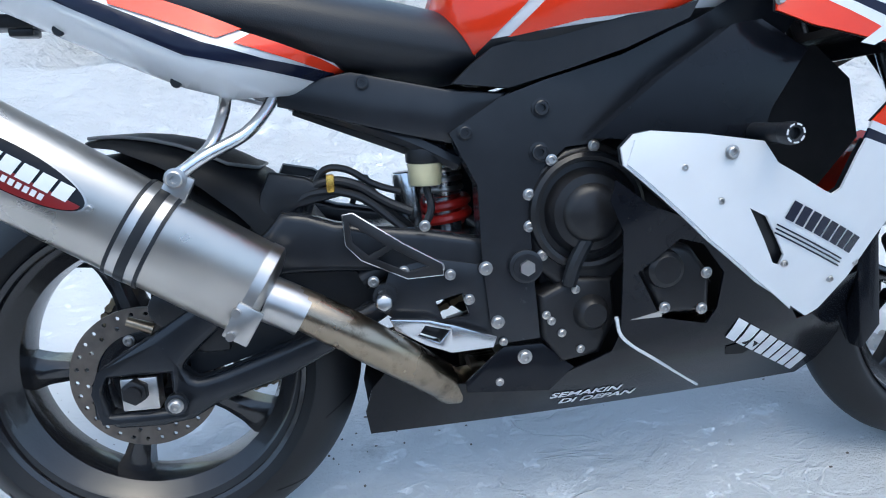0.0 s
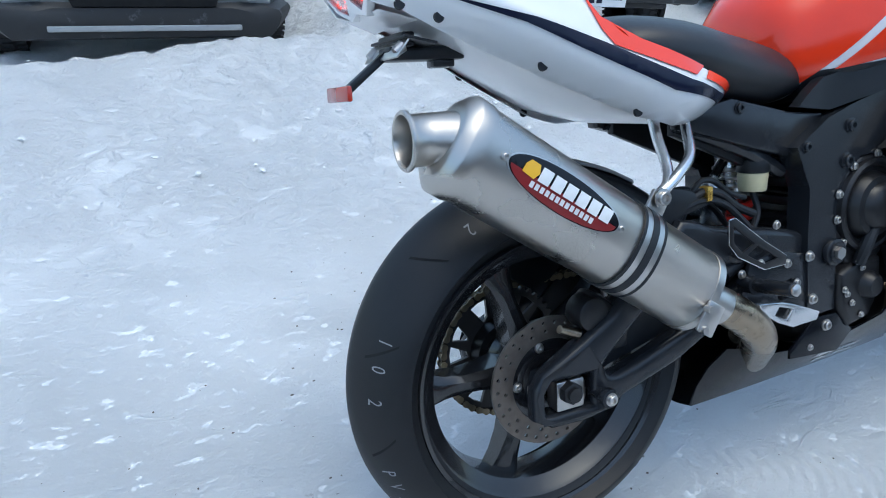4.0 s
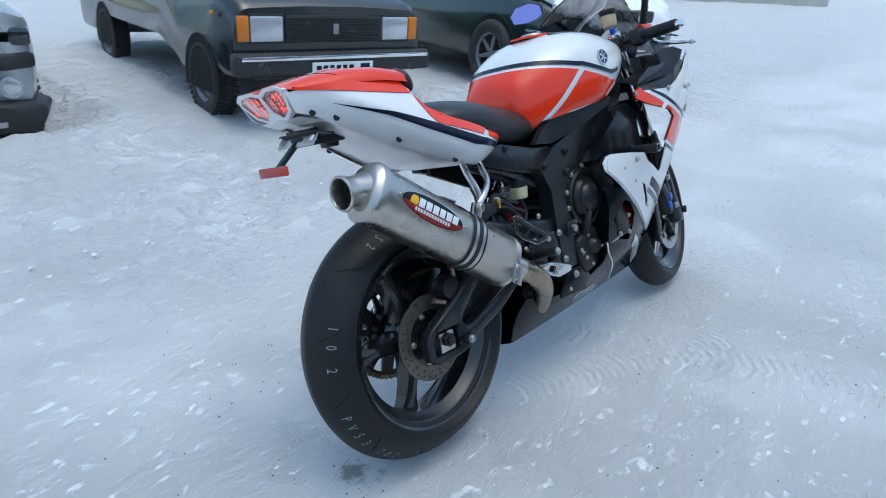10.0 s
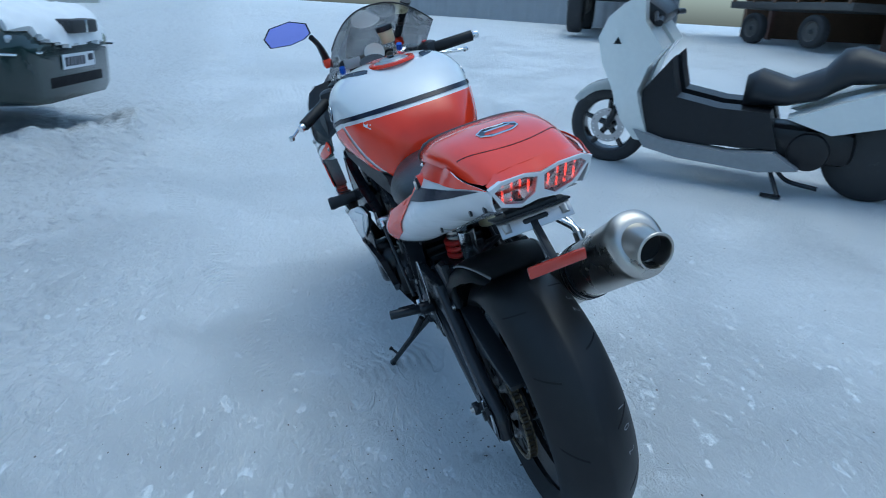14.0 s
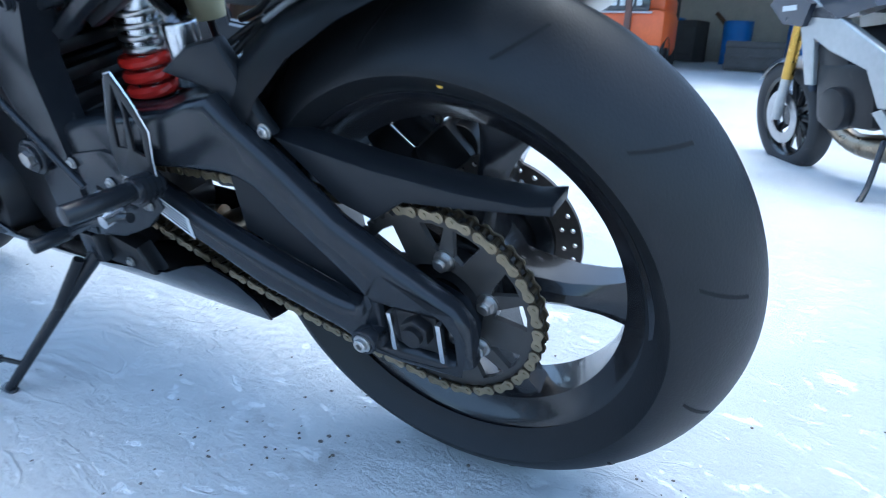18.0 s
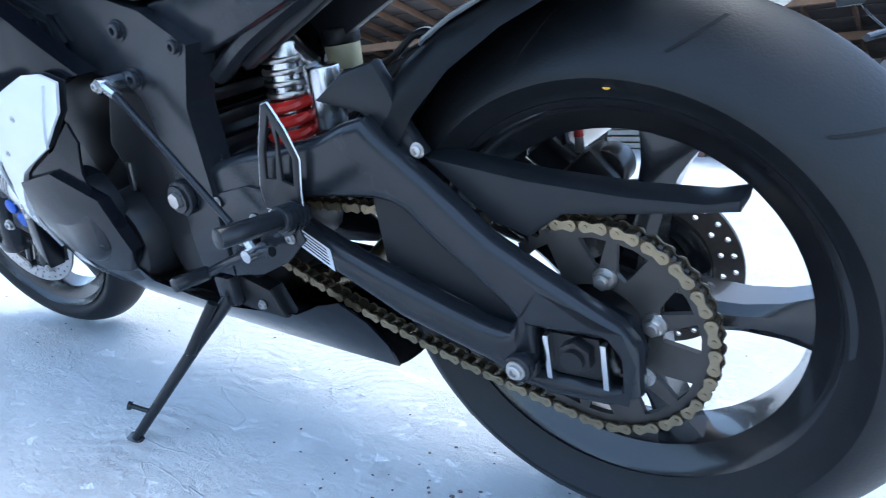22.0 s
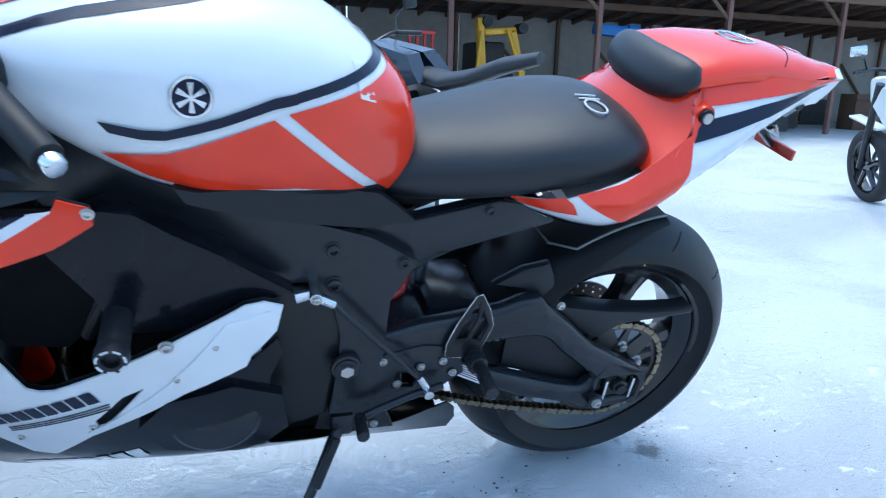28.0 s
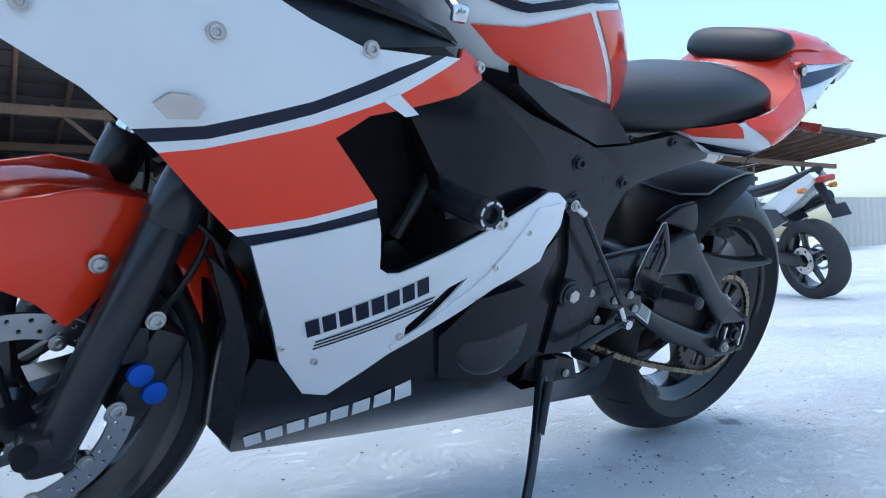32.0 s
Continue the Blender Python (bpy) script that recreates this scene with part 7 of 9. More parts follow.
def belly():
    rings = []
    for x in (0.335, 0.42, 0.55, 0.70, 0.85, 1.0, 1.10):
        z, w = keel(x)
        rings.append([(x, (w - 0.002) * u, z - 0.010 * (1 - u * u)) for u in (k / 8 for k in range(-8, 9))])
    bm = rings_mesh(rings, close=False)
    bmesh.ops.solidify(bm, geom=bm.faces[:], thickness=0.004)
    part("belly_pan", bm, M_GLOSSBLACK, bike, "gloss black belly pan, open at the rear", angle=50)
    part("radiator", box((1.07, 0, 0.20), (0.03, 0.20, 0.30), 0.004, Matrix.Rotation(radians(-18), 4, "Y")), M_ENGINE, bike, "dark radiator")


def nose():
    """Upper cowl round the headlight, with screen, mirror and inner panels."""
    rings = []
    for x, half, lo, hi in ((1.40, 0.205, 0.47, 0.645), (1.46, 0.175, 0.49, 0.635), (1.52, 0.125, 0.51, 0.61), (1.56, 0.06, 0.53, 0.585)):
        rings.append([(x, half * math.cos(a) * 1.0, (lo + hi) / 2 + (hi - lo) / 2 * math.sin(a)) for a in (2 * math.pi * k / 28 for k in range(28))])
    cowl = part("nose_cowl", rings_mesh(rings), M_WHITE, bike, "white nose cowl")
    # clear screen
    rows = []
    for t in (0, 0.25, 0.5, 0.75, 1.0):
        x, z, half, mid = 1.36 - 0.30 * t - 0.02 * t * t, 0.66 + 0.245 * t - 0.03 * t * t, 0.180 - 0.006 * t, -0.040 * t
        rows.append([(x - 0.09 * abs(u) ** 2.2 * (1 - 0.3 * t), mid + half * u, z - 0.095 * abs(u) ** 2.4) for u in (k / 12 for k in range(-12, 13))])
    bm = rings_mesh(rows, close=False)
    bmesh.ops.solidify(bm, geom=bm.faces[:], thickness=0.002)
    scr = part("windscreen", bm, M_SCREEN, bike, "clear curved windscreen")
    scr.visible_shadow = False
    part("screen_edge", tube(rows[-1], 0.0025, 6, 1), M_PLASTIC, scr)
    # dark blocks painting the cockpit's shaded inside, and instruments
    part("instrument_panel", join(box((1.22, 0, 0.665), (0.06, 0.20, 0.09), 0.015, Matrix.Rotation(radians(35), 4, "Y")), cyl((1.20, -0.03, 0.69), (1.185, -0.03, 0.70), 0.038, None, 24)), M_PLASTIC, bike, "black instrument panel")
    part("cockpit_shade_block", join(box((1.20, 0, 0.57), (0.10, 0.22, 0.12), 0.02), box((1.30, 0, 0.58), (0.12, 0.26, 0.10), 0.02)), M_DARKFILL, bike)
    part("dial", join(cyl((1.178, -0.030, 0.712), (1.174, -0.030, 0.715), 0.036, None, 28), box((1.178, 0.055, 0.700), (0.004, 0.06, 0.035), 0.002)), M_PLATE, bike, "pale round rev counter dial")
    for s in (1, -1):
        edge = [(0.93, 0.525), (1.00, 0.535), (1.08, 0.545), (1.16, 0.560), (1.24, 0.590), (1.32, 0.625)]
        bm = rings_mesh([[(x, s * (fair(x, min(z, 0.53)) - 0.012), z) for x, z in edge], [(x, s * (fair(x, min(z, 0.53)) - 0.045), z + 0.018) for x, z in edge], [(x + 0.02, s * 0.135, z + 0.020) for x, z in edge]], close=False)
        bmesh.ops.solidify(bm, geom=bm.faces[:], thickness=0.003)
        part("cockpit_shelf", bm, M_PLASTIC, bike, "black panel inside the upper fairing")
    # mirror on the left stalk, stub on the right
    mir = part("mirror", tube([(1.23, 0.135, 0.735), (1.17, 0.150, 0.790), (1.105, 0.172, 0.828)], [0.014, 0.010, 0.009], 10), M_PLASTIC, bike, "folded black mirror with blue-tinted glass")
    c = Vector((1.083, 0.245, 0.858))
    shell = []
    for k, (dx, sc) in enumerate(((0.022, 0.55), (0.012, 0.95), (-0.004, 1.0))):
        shell.append([(c.x + dx, c.y + sc * py, c.z + sc * pz) for py, pz in ((-0.075, -0.015), (-0.070, 0.018), (-0.02, 0.038), (0.05, 0.034), (0.078, 0.006), (0.066, -0.026), (0.0, -0.034), (-0.05, -0.028))])
    part("mirror_shell", rings_mesh(shell), M_PLASTIC, mir)
    bm = bmesh.new()
    bm.faces.new([bm.verts.new((c.x - 0.0055, c.y + 0.93 * py, c.z + 0.93 * pz)) for py, pz in ((-0.075, -0.015), (-0.070, 0.018), (-0.02, 0.038), (0.05, 0.034), (0.078, 0.006), (0.066, -0.026), (0.0, -0.034), (-0.05, -0.028))])
    part("mirror_glass", bm, M_MIRROR, mir, "blue-tinted mirror glass", smooth=False)
    part("mirror_stub", tube([(1.23, -0.135, 0.735), (1.20, -0.165, 0.80), (1.17, -0.185, 0.85)], [0.014, 0.012, 0.02], 10), M_PLASTIC, mir)
    for s in (1, -1):
        part("screen_mount", box((1.235, s * 0.135, 0.72), (0.07, 0.03, 0.03), 0.006), M_RED, cowl)


tank()
seat()
tail()
tail_lights()
fairing(1)
fairing(-1)
belly()
nose()


# ---- fork, front mudguard, brakes, handlebars: turned with the steering ----
def steered(bm):
    return place(bm, STEER)


def fork():
    ax = RAKE
    root = part("front_fork", steered(join(box((1.075, 0, 0.655), (0.07, 0.25, 0.028), 0.01, Matrix.Rotation(radians(-24), 4, "Y")), box((1.165, 0, 0.455), (0.07, 0.26, 0.035), 0.012, Matrix.Rotation(radians(-24), 4, "Y")))), M_SATIN, bike, "black telescopic fork with bright upper tubes")
    for s in (1, -1):
        foot = Vector((1.372, s * 0.108, 0.002))

        def up(d):
            return foot + ax * d
        part("fork_slider", steered(join(cyl(up(-0.005), up(0.31), 0.028, 0.029, 24, 0.004), cyl(up(0.30), up(0.37), 0.033, 0.031, 24, 0.004), box(foot + Vector((0.008, 0, 0.0)), (0.06, 0.05, 0.06), 0.014))), M_SATIN, root, "black lower fork leg")
        part("fork_tube", steered(cyl(up(0.36), up(0.758), 0.0225, None, 24)), M_CHROME, root, "bright upper fork tube")
        part("fork_cap", steered(cyl(up(0.753), up(0.774), 0.024, 0.022, 20, 0.002)), M_ALU, root, "bright fork cap")
        part("preload_knob", steered(cyl(up(0.774), up(0.790), 0.011, 0.010, 8)), M_BLUE, root, "blue anodised adjuster")
        part("axle_end", steered(cyl((FRONT.x, s * 0.125, FRONT.z), (FRONT.x, s * 0.142, FRONT.z), 0.014, None, 16)), M_DARKFILL, root)
        # caliper behind the leg
        cal = part("front_caliper", steered(join(box((1.268, s * 0.094, 0.085), (0.055, 0.07, 0.125), 0.012, Matrix.Rotation(radians(-28), 4, "Y")), box((1.295, s * 0.115, 0.13), (0.05, 0.03, 0.05), 0.008))), M_ENGINE, root, "black front brake caliper with blue caps")
        for x, z in ((1.281, 0.090), (1.263, 0.060)):
            part("caliper_cap", steered(cyl((x, s * 0.125, z), (x, s * 0.134, z), 0.017, 0.016, 12, 0.002)), M_BLUE, cal, "blue anodised cap")
        for x, z in ((1.268, 0.165), (1.31, 0.05)):
            shared("bolt", BOLT, STEER @ at_side(x, s * 0.135, z, s) @ Matrix.Diagonal((1.4, 1.4, 1.4, 1)), cal)
        part("brake_hose", steered(tube([(1.25, s * 0.10, 0.15), (1.20, s * 0.11, 0.25), (1.20, s * 0.10, 0.36), (1.17, s * 0.06, 0.46)], 0.005, 8)), M_PLASTIC, root)
    # mudguard
    rings = []
    for deg in range(20, 176, 8):
        a = radians(deg)
        t = (deg - 20) / 152
        half = 0.078 * (0.35 + 0.65 * math.sin(math.pi * min(1, max(0.08, t))) ** 0.5)
        drop = 0.055 if 60 < deg < 140 else 0.035
        rings.append([(MUDGUARD.x + (0.325 - drop * abs(u) ** 3) * math.cos(a), half * math.sin(u * math.pi / 2), MUDGUARD.z + (0.325 - drop * abs(u) ** 3) * math.sin(a)) for u in (k / 7 for k in range(-7, 8))])
    bm = rings_mesh(rings, close=False)
    bmesh.ops.solidify(bm, geom=bm.faces[:], thickness=0.003)
    mg = part("front_mudguard", steered(bm), M_RED, root, "glossy red front mudguard", angle=50)
    for s in (1, -1):
        part("mudguard_side", steered(plate([(1.245, 0.265), (1.262, 0.300), (1.33, 0.315), (1.43, 0.300), (1.48, 0.255), (1.44, 0.215), (1.385, 0.180), (1.352, 0.143), (1.33, 0.16), (1.272, 0.222)], s * 0.072, s * 0.080, 0.003)), M_RED, mg)
        shared("bolt", BOLT, STEER @ at_side(1.318, s * 0.086, 0.225, s) @ Matrix.Diagonal((1.4, 1.4, 1.4, 1)), mg)
        part("mudguard_tail", steered(plate([(1.185, 0.21), (1.205, 0.245), (1.235, 0.25), (1.20, 0.17), (1.175, 0.11)], s * 0.055, s * 0.066, 0.002)), M_RED, mg)


def bars():
    for s in (1, -1):
        inner, outer = Vector((1.070, s * 0.115, 0.672)), Vector((0.965, s * 0.335 - 0.012, 0.640 - 0.026 * s))

        def on(k):
            return inner.lerp(outer, k)
        root = part("clip_on", steered(join(cyl(on(-0.05), on(0.98), 0.011, None, 16), cyl(Vector((1.068, s * 0.108, 0.640)), Vector((1.062, s * 0.108, 0.690)), 0.032, None, 24, 0.003))), M_SATIN, bike, "black clip-on handlebar with a rubber grip")
        part("grip", steered(cyl(on(0.44), on(0.97), 0.0185, 0.0180, 20, 0.002)), M_RUBBER, root, "black rubber grip")
        part("bar_end", steered(cyl(on(0.97), on(1.05), 0.0135, 0.012, 16, 0.003)), M_CHROME, root, "bright bar end")
        part("switch_block", steered(box(on(0.35), (0.060, 0.064, 0.058), 0.020, Matrix.Rotation(radians(-25 * s), 4, "Z"))), M_PLASTIC, root)
        perch = on(0.16) + Vector((0.035, 0, 0.006))
        part("lever_perch", steered(box(perch, (0.055, 0.035, 0.03), 0.008, Matrix.Rotation(radians(-25 * s), 4, "Z"))), M_PLASTIC, root)
        if s > 0:
            # clutch lever: broad at its pivot, cranked, thin towards the ball
            ball = Vector((1.010, 0.345, 0.549))
            shape = join(tube([(1.090, 0.160, 0.655), (1.076, 0.180, 0.637), (1.060, 0.198, 0.620), (1.050, 0.222, 0.611), (1.034, 0.250, 0.612), (1.020, 0.282, 0.596), (1.012, 0.315, 0.570), ball], [0.011, 0.010, 0.0075, 0.0065, 0.006, 0.0055, 0.005, 0.005], 10), cyl(ball - Vector((0, 0, 0.009)), ball + Vector((0, 0, 0.009)), 0.0095, None, 14, 0.004))
        else:
            ball = outer + Vector((0.115, s * 0.005, -0.055))
            shape = steered(join(tube([perch + Vector((0.02, 0, 0)), perch + Vector((0.035, s * 0.05, -0.010)), on(0.55) + Vector((0.085, 0, -0.03)), on(0.8) + Vector((0.10, 0, -0.045)), ball], [0.010, 0.008, 0.007, 0.006, 0.006], 10), cyl(ball - Vector((0, 0, 0.008)), ball + Vector((0, 0, 0.008)), 0.0095, None, 12, 0.004)))
        part("lever", shape, M_ALU, root, "polished aluminium lever with a ball end")
        if s > 0:
            part("cable_adjuster", steered(cyl(perch + Vector((0.01, -0.01, 0.01)), perch + Vector((0.05, -0.05, 0.015)), 0.011, 0.007, 12)), M_ALU, root)
            part("clutch_cable", steered(tube([perch + Vector((0.05, -0.05, 0.015)), (1.18, 0.10, 0.69), (1.22, 0.06, 0.62), (1.17, 0.05, 0.52)], 0.0045, 8)), M_PLASTIC, root)
            part("wiring", steered(tube([on(0.3), (1.10, 0.13, 0.64), (1.14, 0.09, 0.56), (1.16, 0.07, 0.48)], 0.006, 8)), M_PLASTIC, root)
        else:
            part("fluid_reservoir", steered(cyl((1.090, -0.090, 0.735), (1.090, -0.090, 0.775), 0.024, 0.026, 20, 0.002)), M_TANKFLUID, root, "pale brake fluid reservoir with a black cap")
            part("reservoir_lid", steered(cyl((1.090, -0.090, 0.775), (1.090, -0.090, 0.793), 0.029, None, 20, 0.003)), M_PLASTIC, root)
            part("brake_hose", steered(tube([perch + Vector((0.02, 0.02, 0)), (1.17, -0.10, 0.70), (1.20, -0.06, 0.62), (1.17, -0.04, 0.50)], 0.005, 8)), M_PLASTIC, root)
            part("switch_red", steered(box(on(0.33) + Vector((0, 0, 0.027)), (0.014, 0.014, 0.012), 0.002)), M_SPRING, root)
    part("top_nut", steered(join(cyl((1.058, 0, 0.655), (1.048, 0, 0.690), 0.020, None, 6, 0.002))), M_ALU, bike)


fork()
bars()


# ---- parked vehicles round the yard ----
M_CARBLACK = mat("dark_green_black_car_paint", (0.008, 0.016, 0.018), 0.22, coat=0.6, vary=0.15, dirt=(0.045, 0.05, 0.055), dirt_at=0.62)
M_CARGREEN = mat("dark_green_car_paint", (0.010, 0.026, 0.024), 0.22, coat=0.6, vary=0.15, dirt=(0.06, 0.065, 0.07), dirt_at=0.62)
M_SILVER = mat("silver_car_paint", (0.42, 0.44, 0.46), 0.30, metal=0.5, coat=0.5, vary=0.08, dirt=(0.30, 0.31, 0.32), dirt_at=0.6)
M_TRIM = mat("black_bumper_plastic", (0.025, 0.026, 0.028), 0.6, vary=0.2, dirt=(0.16, 0.16, 0.17), dirt_at=0.60)
M_LAMP = mat("headlamp_glass", (0.55, 0.57, 0.60), 0.12, metal=0.4, coat=0.8, vary=0.15, scale=60)
M_CARGLASS = mat("dark_car_window", (0.02, 0.025, 0.03), 0.08, coat=0.6)
M_WHEELGREY = mat("grey_steel_wheel", (0.22, 0.23, 0.25), 0.45, metal=0.5, vary=0.2, dirt=(0.4, 0.41, 0.42), dirt_at=0.6)
M_SCOOTER = mat("pearl_white_scooter", (0.74, 0.75, 0.72), 0.25, coat=0.6, vary=0.04)
M_GREYPLASTIC = mat("grey_plastic", (0.25, 0.26, 0.27), 0.5, vary=0.1)
M_NAKEDBLUE = mat("dark_blue_tank", (0.012, 0.018, 0.032), 0.3, coat=0.4)
M_RAWALU = mat("raw_cast_aluminium", (0.45, 0.46, 0.46), 0.42, metal=0.7, vary=0.12)
M_ORANGE = mat("orange_machine_paint", (0.72, 0.13, 0.03), 0.35, vary=0.1, dirt=(0.3, 0.1, 0.05), dirt_at=0.68)


def road_wheel(parent, x, y, r, w, side, rim, spokes=0, rim_r=None, name="wheel"):
    """A vehicle wheel on the y axis at x, y; side: where its face points."""
    rim_r = rim_r or r * 0.62
    hub = part(name, lathe([(0.0, side * w * 0.34), (rim_r * 0.25, side * w * 0.36), (rim_r * 0.35, side * w * 0.25), (rim_r * (0.35 if spokes else 0.86), side * w * 0.22), (rim_r * 0.96, side * w * 0.42), (rim_r, side * w * 0.46)] if not spokes else [(0.0, side * w * 0.30), (rim_r * 0.22, side * w * 0.30), (rim_r * 0.26, 0.0), (rim_r * 0.22, -side * w * 0.3), (0, -side * w * 0.3)], 36, (x, y, r)), rim, parent)
    tread = [(rim_r, w * 0.40), (rim_r * 1.05, w * 0.48), (r * 0.86, w * 0.5), (r * 0.965, w * 0.44), (r, w * 0.30), (r, 0), (r, -w * 0.30), (r * 0.965, -w * 0.44), (r * 0.86, -w * 0.5), (rim_r * 1.05, -w * 0.48), (rim_r, -w * 0.40)]
    part("tyre", lathe(tread, 56, (x, y, r)), M_WORN, hub, angle=60)
    if spokes:
        part("rim", lathe([(rim_r * 1.02, w * 0.42), (rim_r * 0.93, w * 0.32), (rim_r * 0.9, 0), (rim_r * 0.93, -w * 0.32), (rim_r * 1.02, -w * 0.42), (rim_r * 0.98, 0)], 48, (x, y, r), closed=True), rim, hub)
        for i in range(spokes):
            a = 2 * math.pi * (i + 0.25) / spokes
            part("spoke", cyl((x + rim_r * 0.2 * math.cos(a), y + side * w * 0.22, r + rim_r * 0.2 * math.sin(a)), (x + rim_r * 0.93 * math.cos(a), y + side * w * 0.28, r + rim_r * 0.93 * math.sin(a)), rim_r * 0.12, rim_r * 0.09, 8), rim, hub)
    else:
        part("hub_cap", cyl((x, y + side * w * 0.30, r), (x, y + side * w * 0.40, r), rim_r * 0.28, rim_r * 0.22, 20), M_TRIM, hub)
    return hub


def lugs(parent, x, y, r, w, n=44):
    """Open winter tread blocks round a tyre, joined."""
    bms = []
    for i in range(n):
        a = 2 * math.pi * i / n
        for k, yy in enumerate((-0.36, 0.0, 0.36)):
            aa = a + (0.5 * 2 * math.pi / n if k == 1 else 0)
            bms.append(box((0, 0, 0), (0.028, w * 0.26, 0.016), 0, Matrix.Translation((x + (r + 0.003) * math.cos(aa), y + w * yy, r + (r + 0.003) * math.sin(aa))) @ Matrix.Rotation(-aa + math.pi / 2, 4, "Y")))
    part("tread_block", join(*bms), M_WORN, parent, smooth=False)


def number_plate(parent, c, m, wide=0.52, high=0.112):
    root = part("number_plate", place(box((0, 0, 0), (0.012, wide, high), 0.004), Matrix.Translation(c) @ m), M_WHITE, parent, "white number plate with blanked characters", smooth=False)
    for i in range(6):
        part("plate_bar", place(box((0.0075, wide * (-0.40 + 0.105 * i), 0), (0.003, wide * 0.075, high * 0.6)), Matrix.Translation(c) @ m), M_NAVY, root, smooth=False)
    part("plate_bar", place(box((0.0075, wide * 0.36, high * 0.12), (0.003, wide * 0.16, high * 0.45)), Matrix.Translation(c) @ m), M_NAVY, root, smooth=False)


def car_shell(sections):
    """A body skinned over upright half-sections (x, list of (half-width, z))."""
    rings = []
    for x, prof in sections:
        line = smooth_line([(0, y, z) for y, z in prof], 3)
        left = [(x, p.y, p.z) for p in line]
        rings.append(left + [(x, -p.y, p.z) for p in reversed(line)])
    return rings_mesh(rings)


def arch_shade(parent, x, r, y, m):
    """Dark half-disc for the arch's painted shade, a little proud of the body side."""
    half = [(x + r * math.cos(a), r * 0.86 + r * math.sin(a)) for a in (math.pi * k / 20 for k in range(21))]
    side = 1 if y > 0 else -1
    part("wheel_arch_shade", plate(half + [(x - r * 0.98, 0.20), (x + r * 0.98, 0.20)], y - side * 0.03, y + side * 0.004), m, parent)


def old_saloon():
    """Boxy dark saloon with square lamps and a chromed bumper strip."""
    m = Matrix.Translation((2.12, 3.44, 0.064)) @ Matrix.Rotation(radians(-98.5), 4, "Z") @ Matrix.Scale(0.935, 4)
    root = empty("old_saloon_car", m, "boxy dark green-black saloon parked on snow, frosted, with square headlamps", "car")
    low = [(0.70, 0.26), (0.80, 0.32), (0.815, 0.50), (0.815, 0.62), (0.79, 0.74)]
    secs = []
    for x, top, half in ((0.70, 0.84, 0.97), (0.66, 0.88, 0.99), (0.30, 0.95, 1.0), (-0.30, 1.00, 1.0)):
        secs.append((x, [(y * half, max(z, 0.38) if x > 0.2 else z) for y, z in low] + [(0.74 * half, top - 0.02), (0.60 * half, top), (0.2, top + 0.015)]))
    for x, top in ((-0.75, 1.36), (-1.2, 1.44), (-2.0, 1.43), (-2.6, 1.36)):
        secs.append((x, low + [(0.78, 0.98), (0.62, top - 0.04), (0.5, top), (0.2, top + 0.01)]))
    for x, top in ((-2.9, 1.02), (-3.3, 0.98), (-3.35, 0.9)):
        secs.append((x, low + [(0.74, top - 0.02), (0.60, top), (0.2, top + 0.01)]))
    part("body", car_shell(secs), M_CARBLACK, root, "dark green-black painted body", angle=40)
    front = part("grille", box((0.705, 0, 0.70), (0.02, 0.80, 0.19), 0.006), M_TRIM, root, "black slatted grille")
    for i in range(9):
        part("grille_slat", box((0.718, 0, 0.622 + 0.019 * i), (0.012, 0.78, 0.006), 0.001), M_TRIM, front)
    part("grille_badge", box((0.726, 0, 0.70), (0.006, 0.045, 0.075), 0.003), M_GREYPLASTIC, front)
    for s in (1, -1):
        lamp = part("headlamp", box((0.705, s * 0.545, 0.70), (0.03, 0.245, 0.175), 0.012), M_LAMP, root, "square glass headlamp")
        for z in (0.794, 0.606):
            part("lamp_frame", box((0.700, s * 0.545, z), (0.03, 0.26, 0.014), 0.003), M_TRIM, lamp)
        part("indicator", box((0.700, s * 0.718, 0.70), (0.035, 0.085, 0.175), 0.012), M_AMBER, root, "amber indicator lens")
        part("side_repeater", box((0.42, s * 0.818, 0.78), (0.05, 0.01, 0.03), 0.003), M_AMBER, root)
        for x in (0.14, -2.45):
            hub = road_wheel(root, x, s * 0.735, 0.290, 0.17, s, M_WHEELGREY)
            if x > 0:
                lugs(hub, x, s * 0.735, 0.290, 0.17)
            arch_shade(root, x, 0.33, s * 0.815, M_DARKFILL)
        part("window", plate([(-0.72, 1.02), (-1.05, 1.34), (-2.5, 1.32), (-2.75, 1.02)], s * 0.70, s * 0.71), M_CARGLASS, root)
    part("bumper", box((0.76, 0, 0.47), (0.13, 1.66, 0.15), 0.03), M_TRIM, root, "black bumper with a bright strip")
    part("bumper_strip", box((0.832, 0, 0.515), (0.012, 1.58, 0.030), 0.004), M_CHROME, root)
    part("skirt", box((0.69, 0, 0.375), (0.06, 1.30, 0.06), 0.02), M_TRIM, root)
    number_plate(root, (0.835, 0.0, 0.425), Matrix.Identity(4))
    part("windscreen", place(box((0, 0, 0), (0.012, 1.25, 0.52), 0.004), Matrix.Translation((-0.52, 0, 1.18)) @ Matrix.Rotation(radians(-52), 4, "Y")), M_CARGLASS, root)


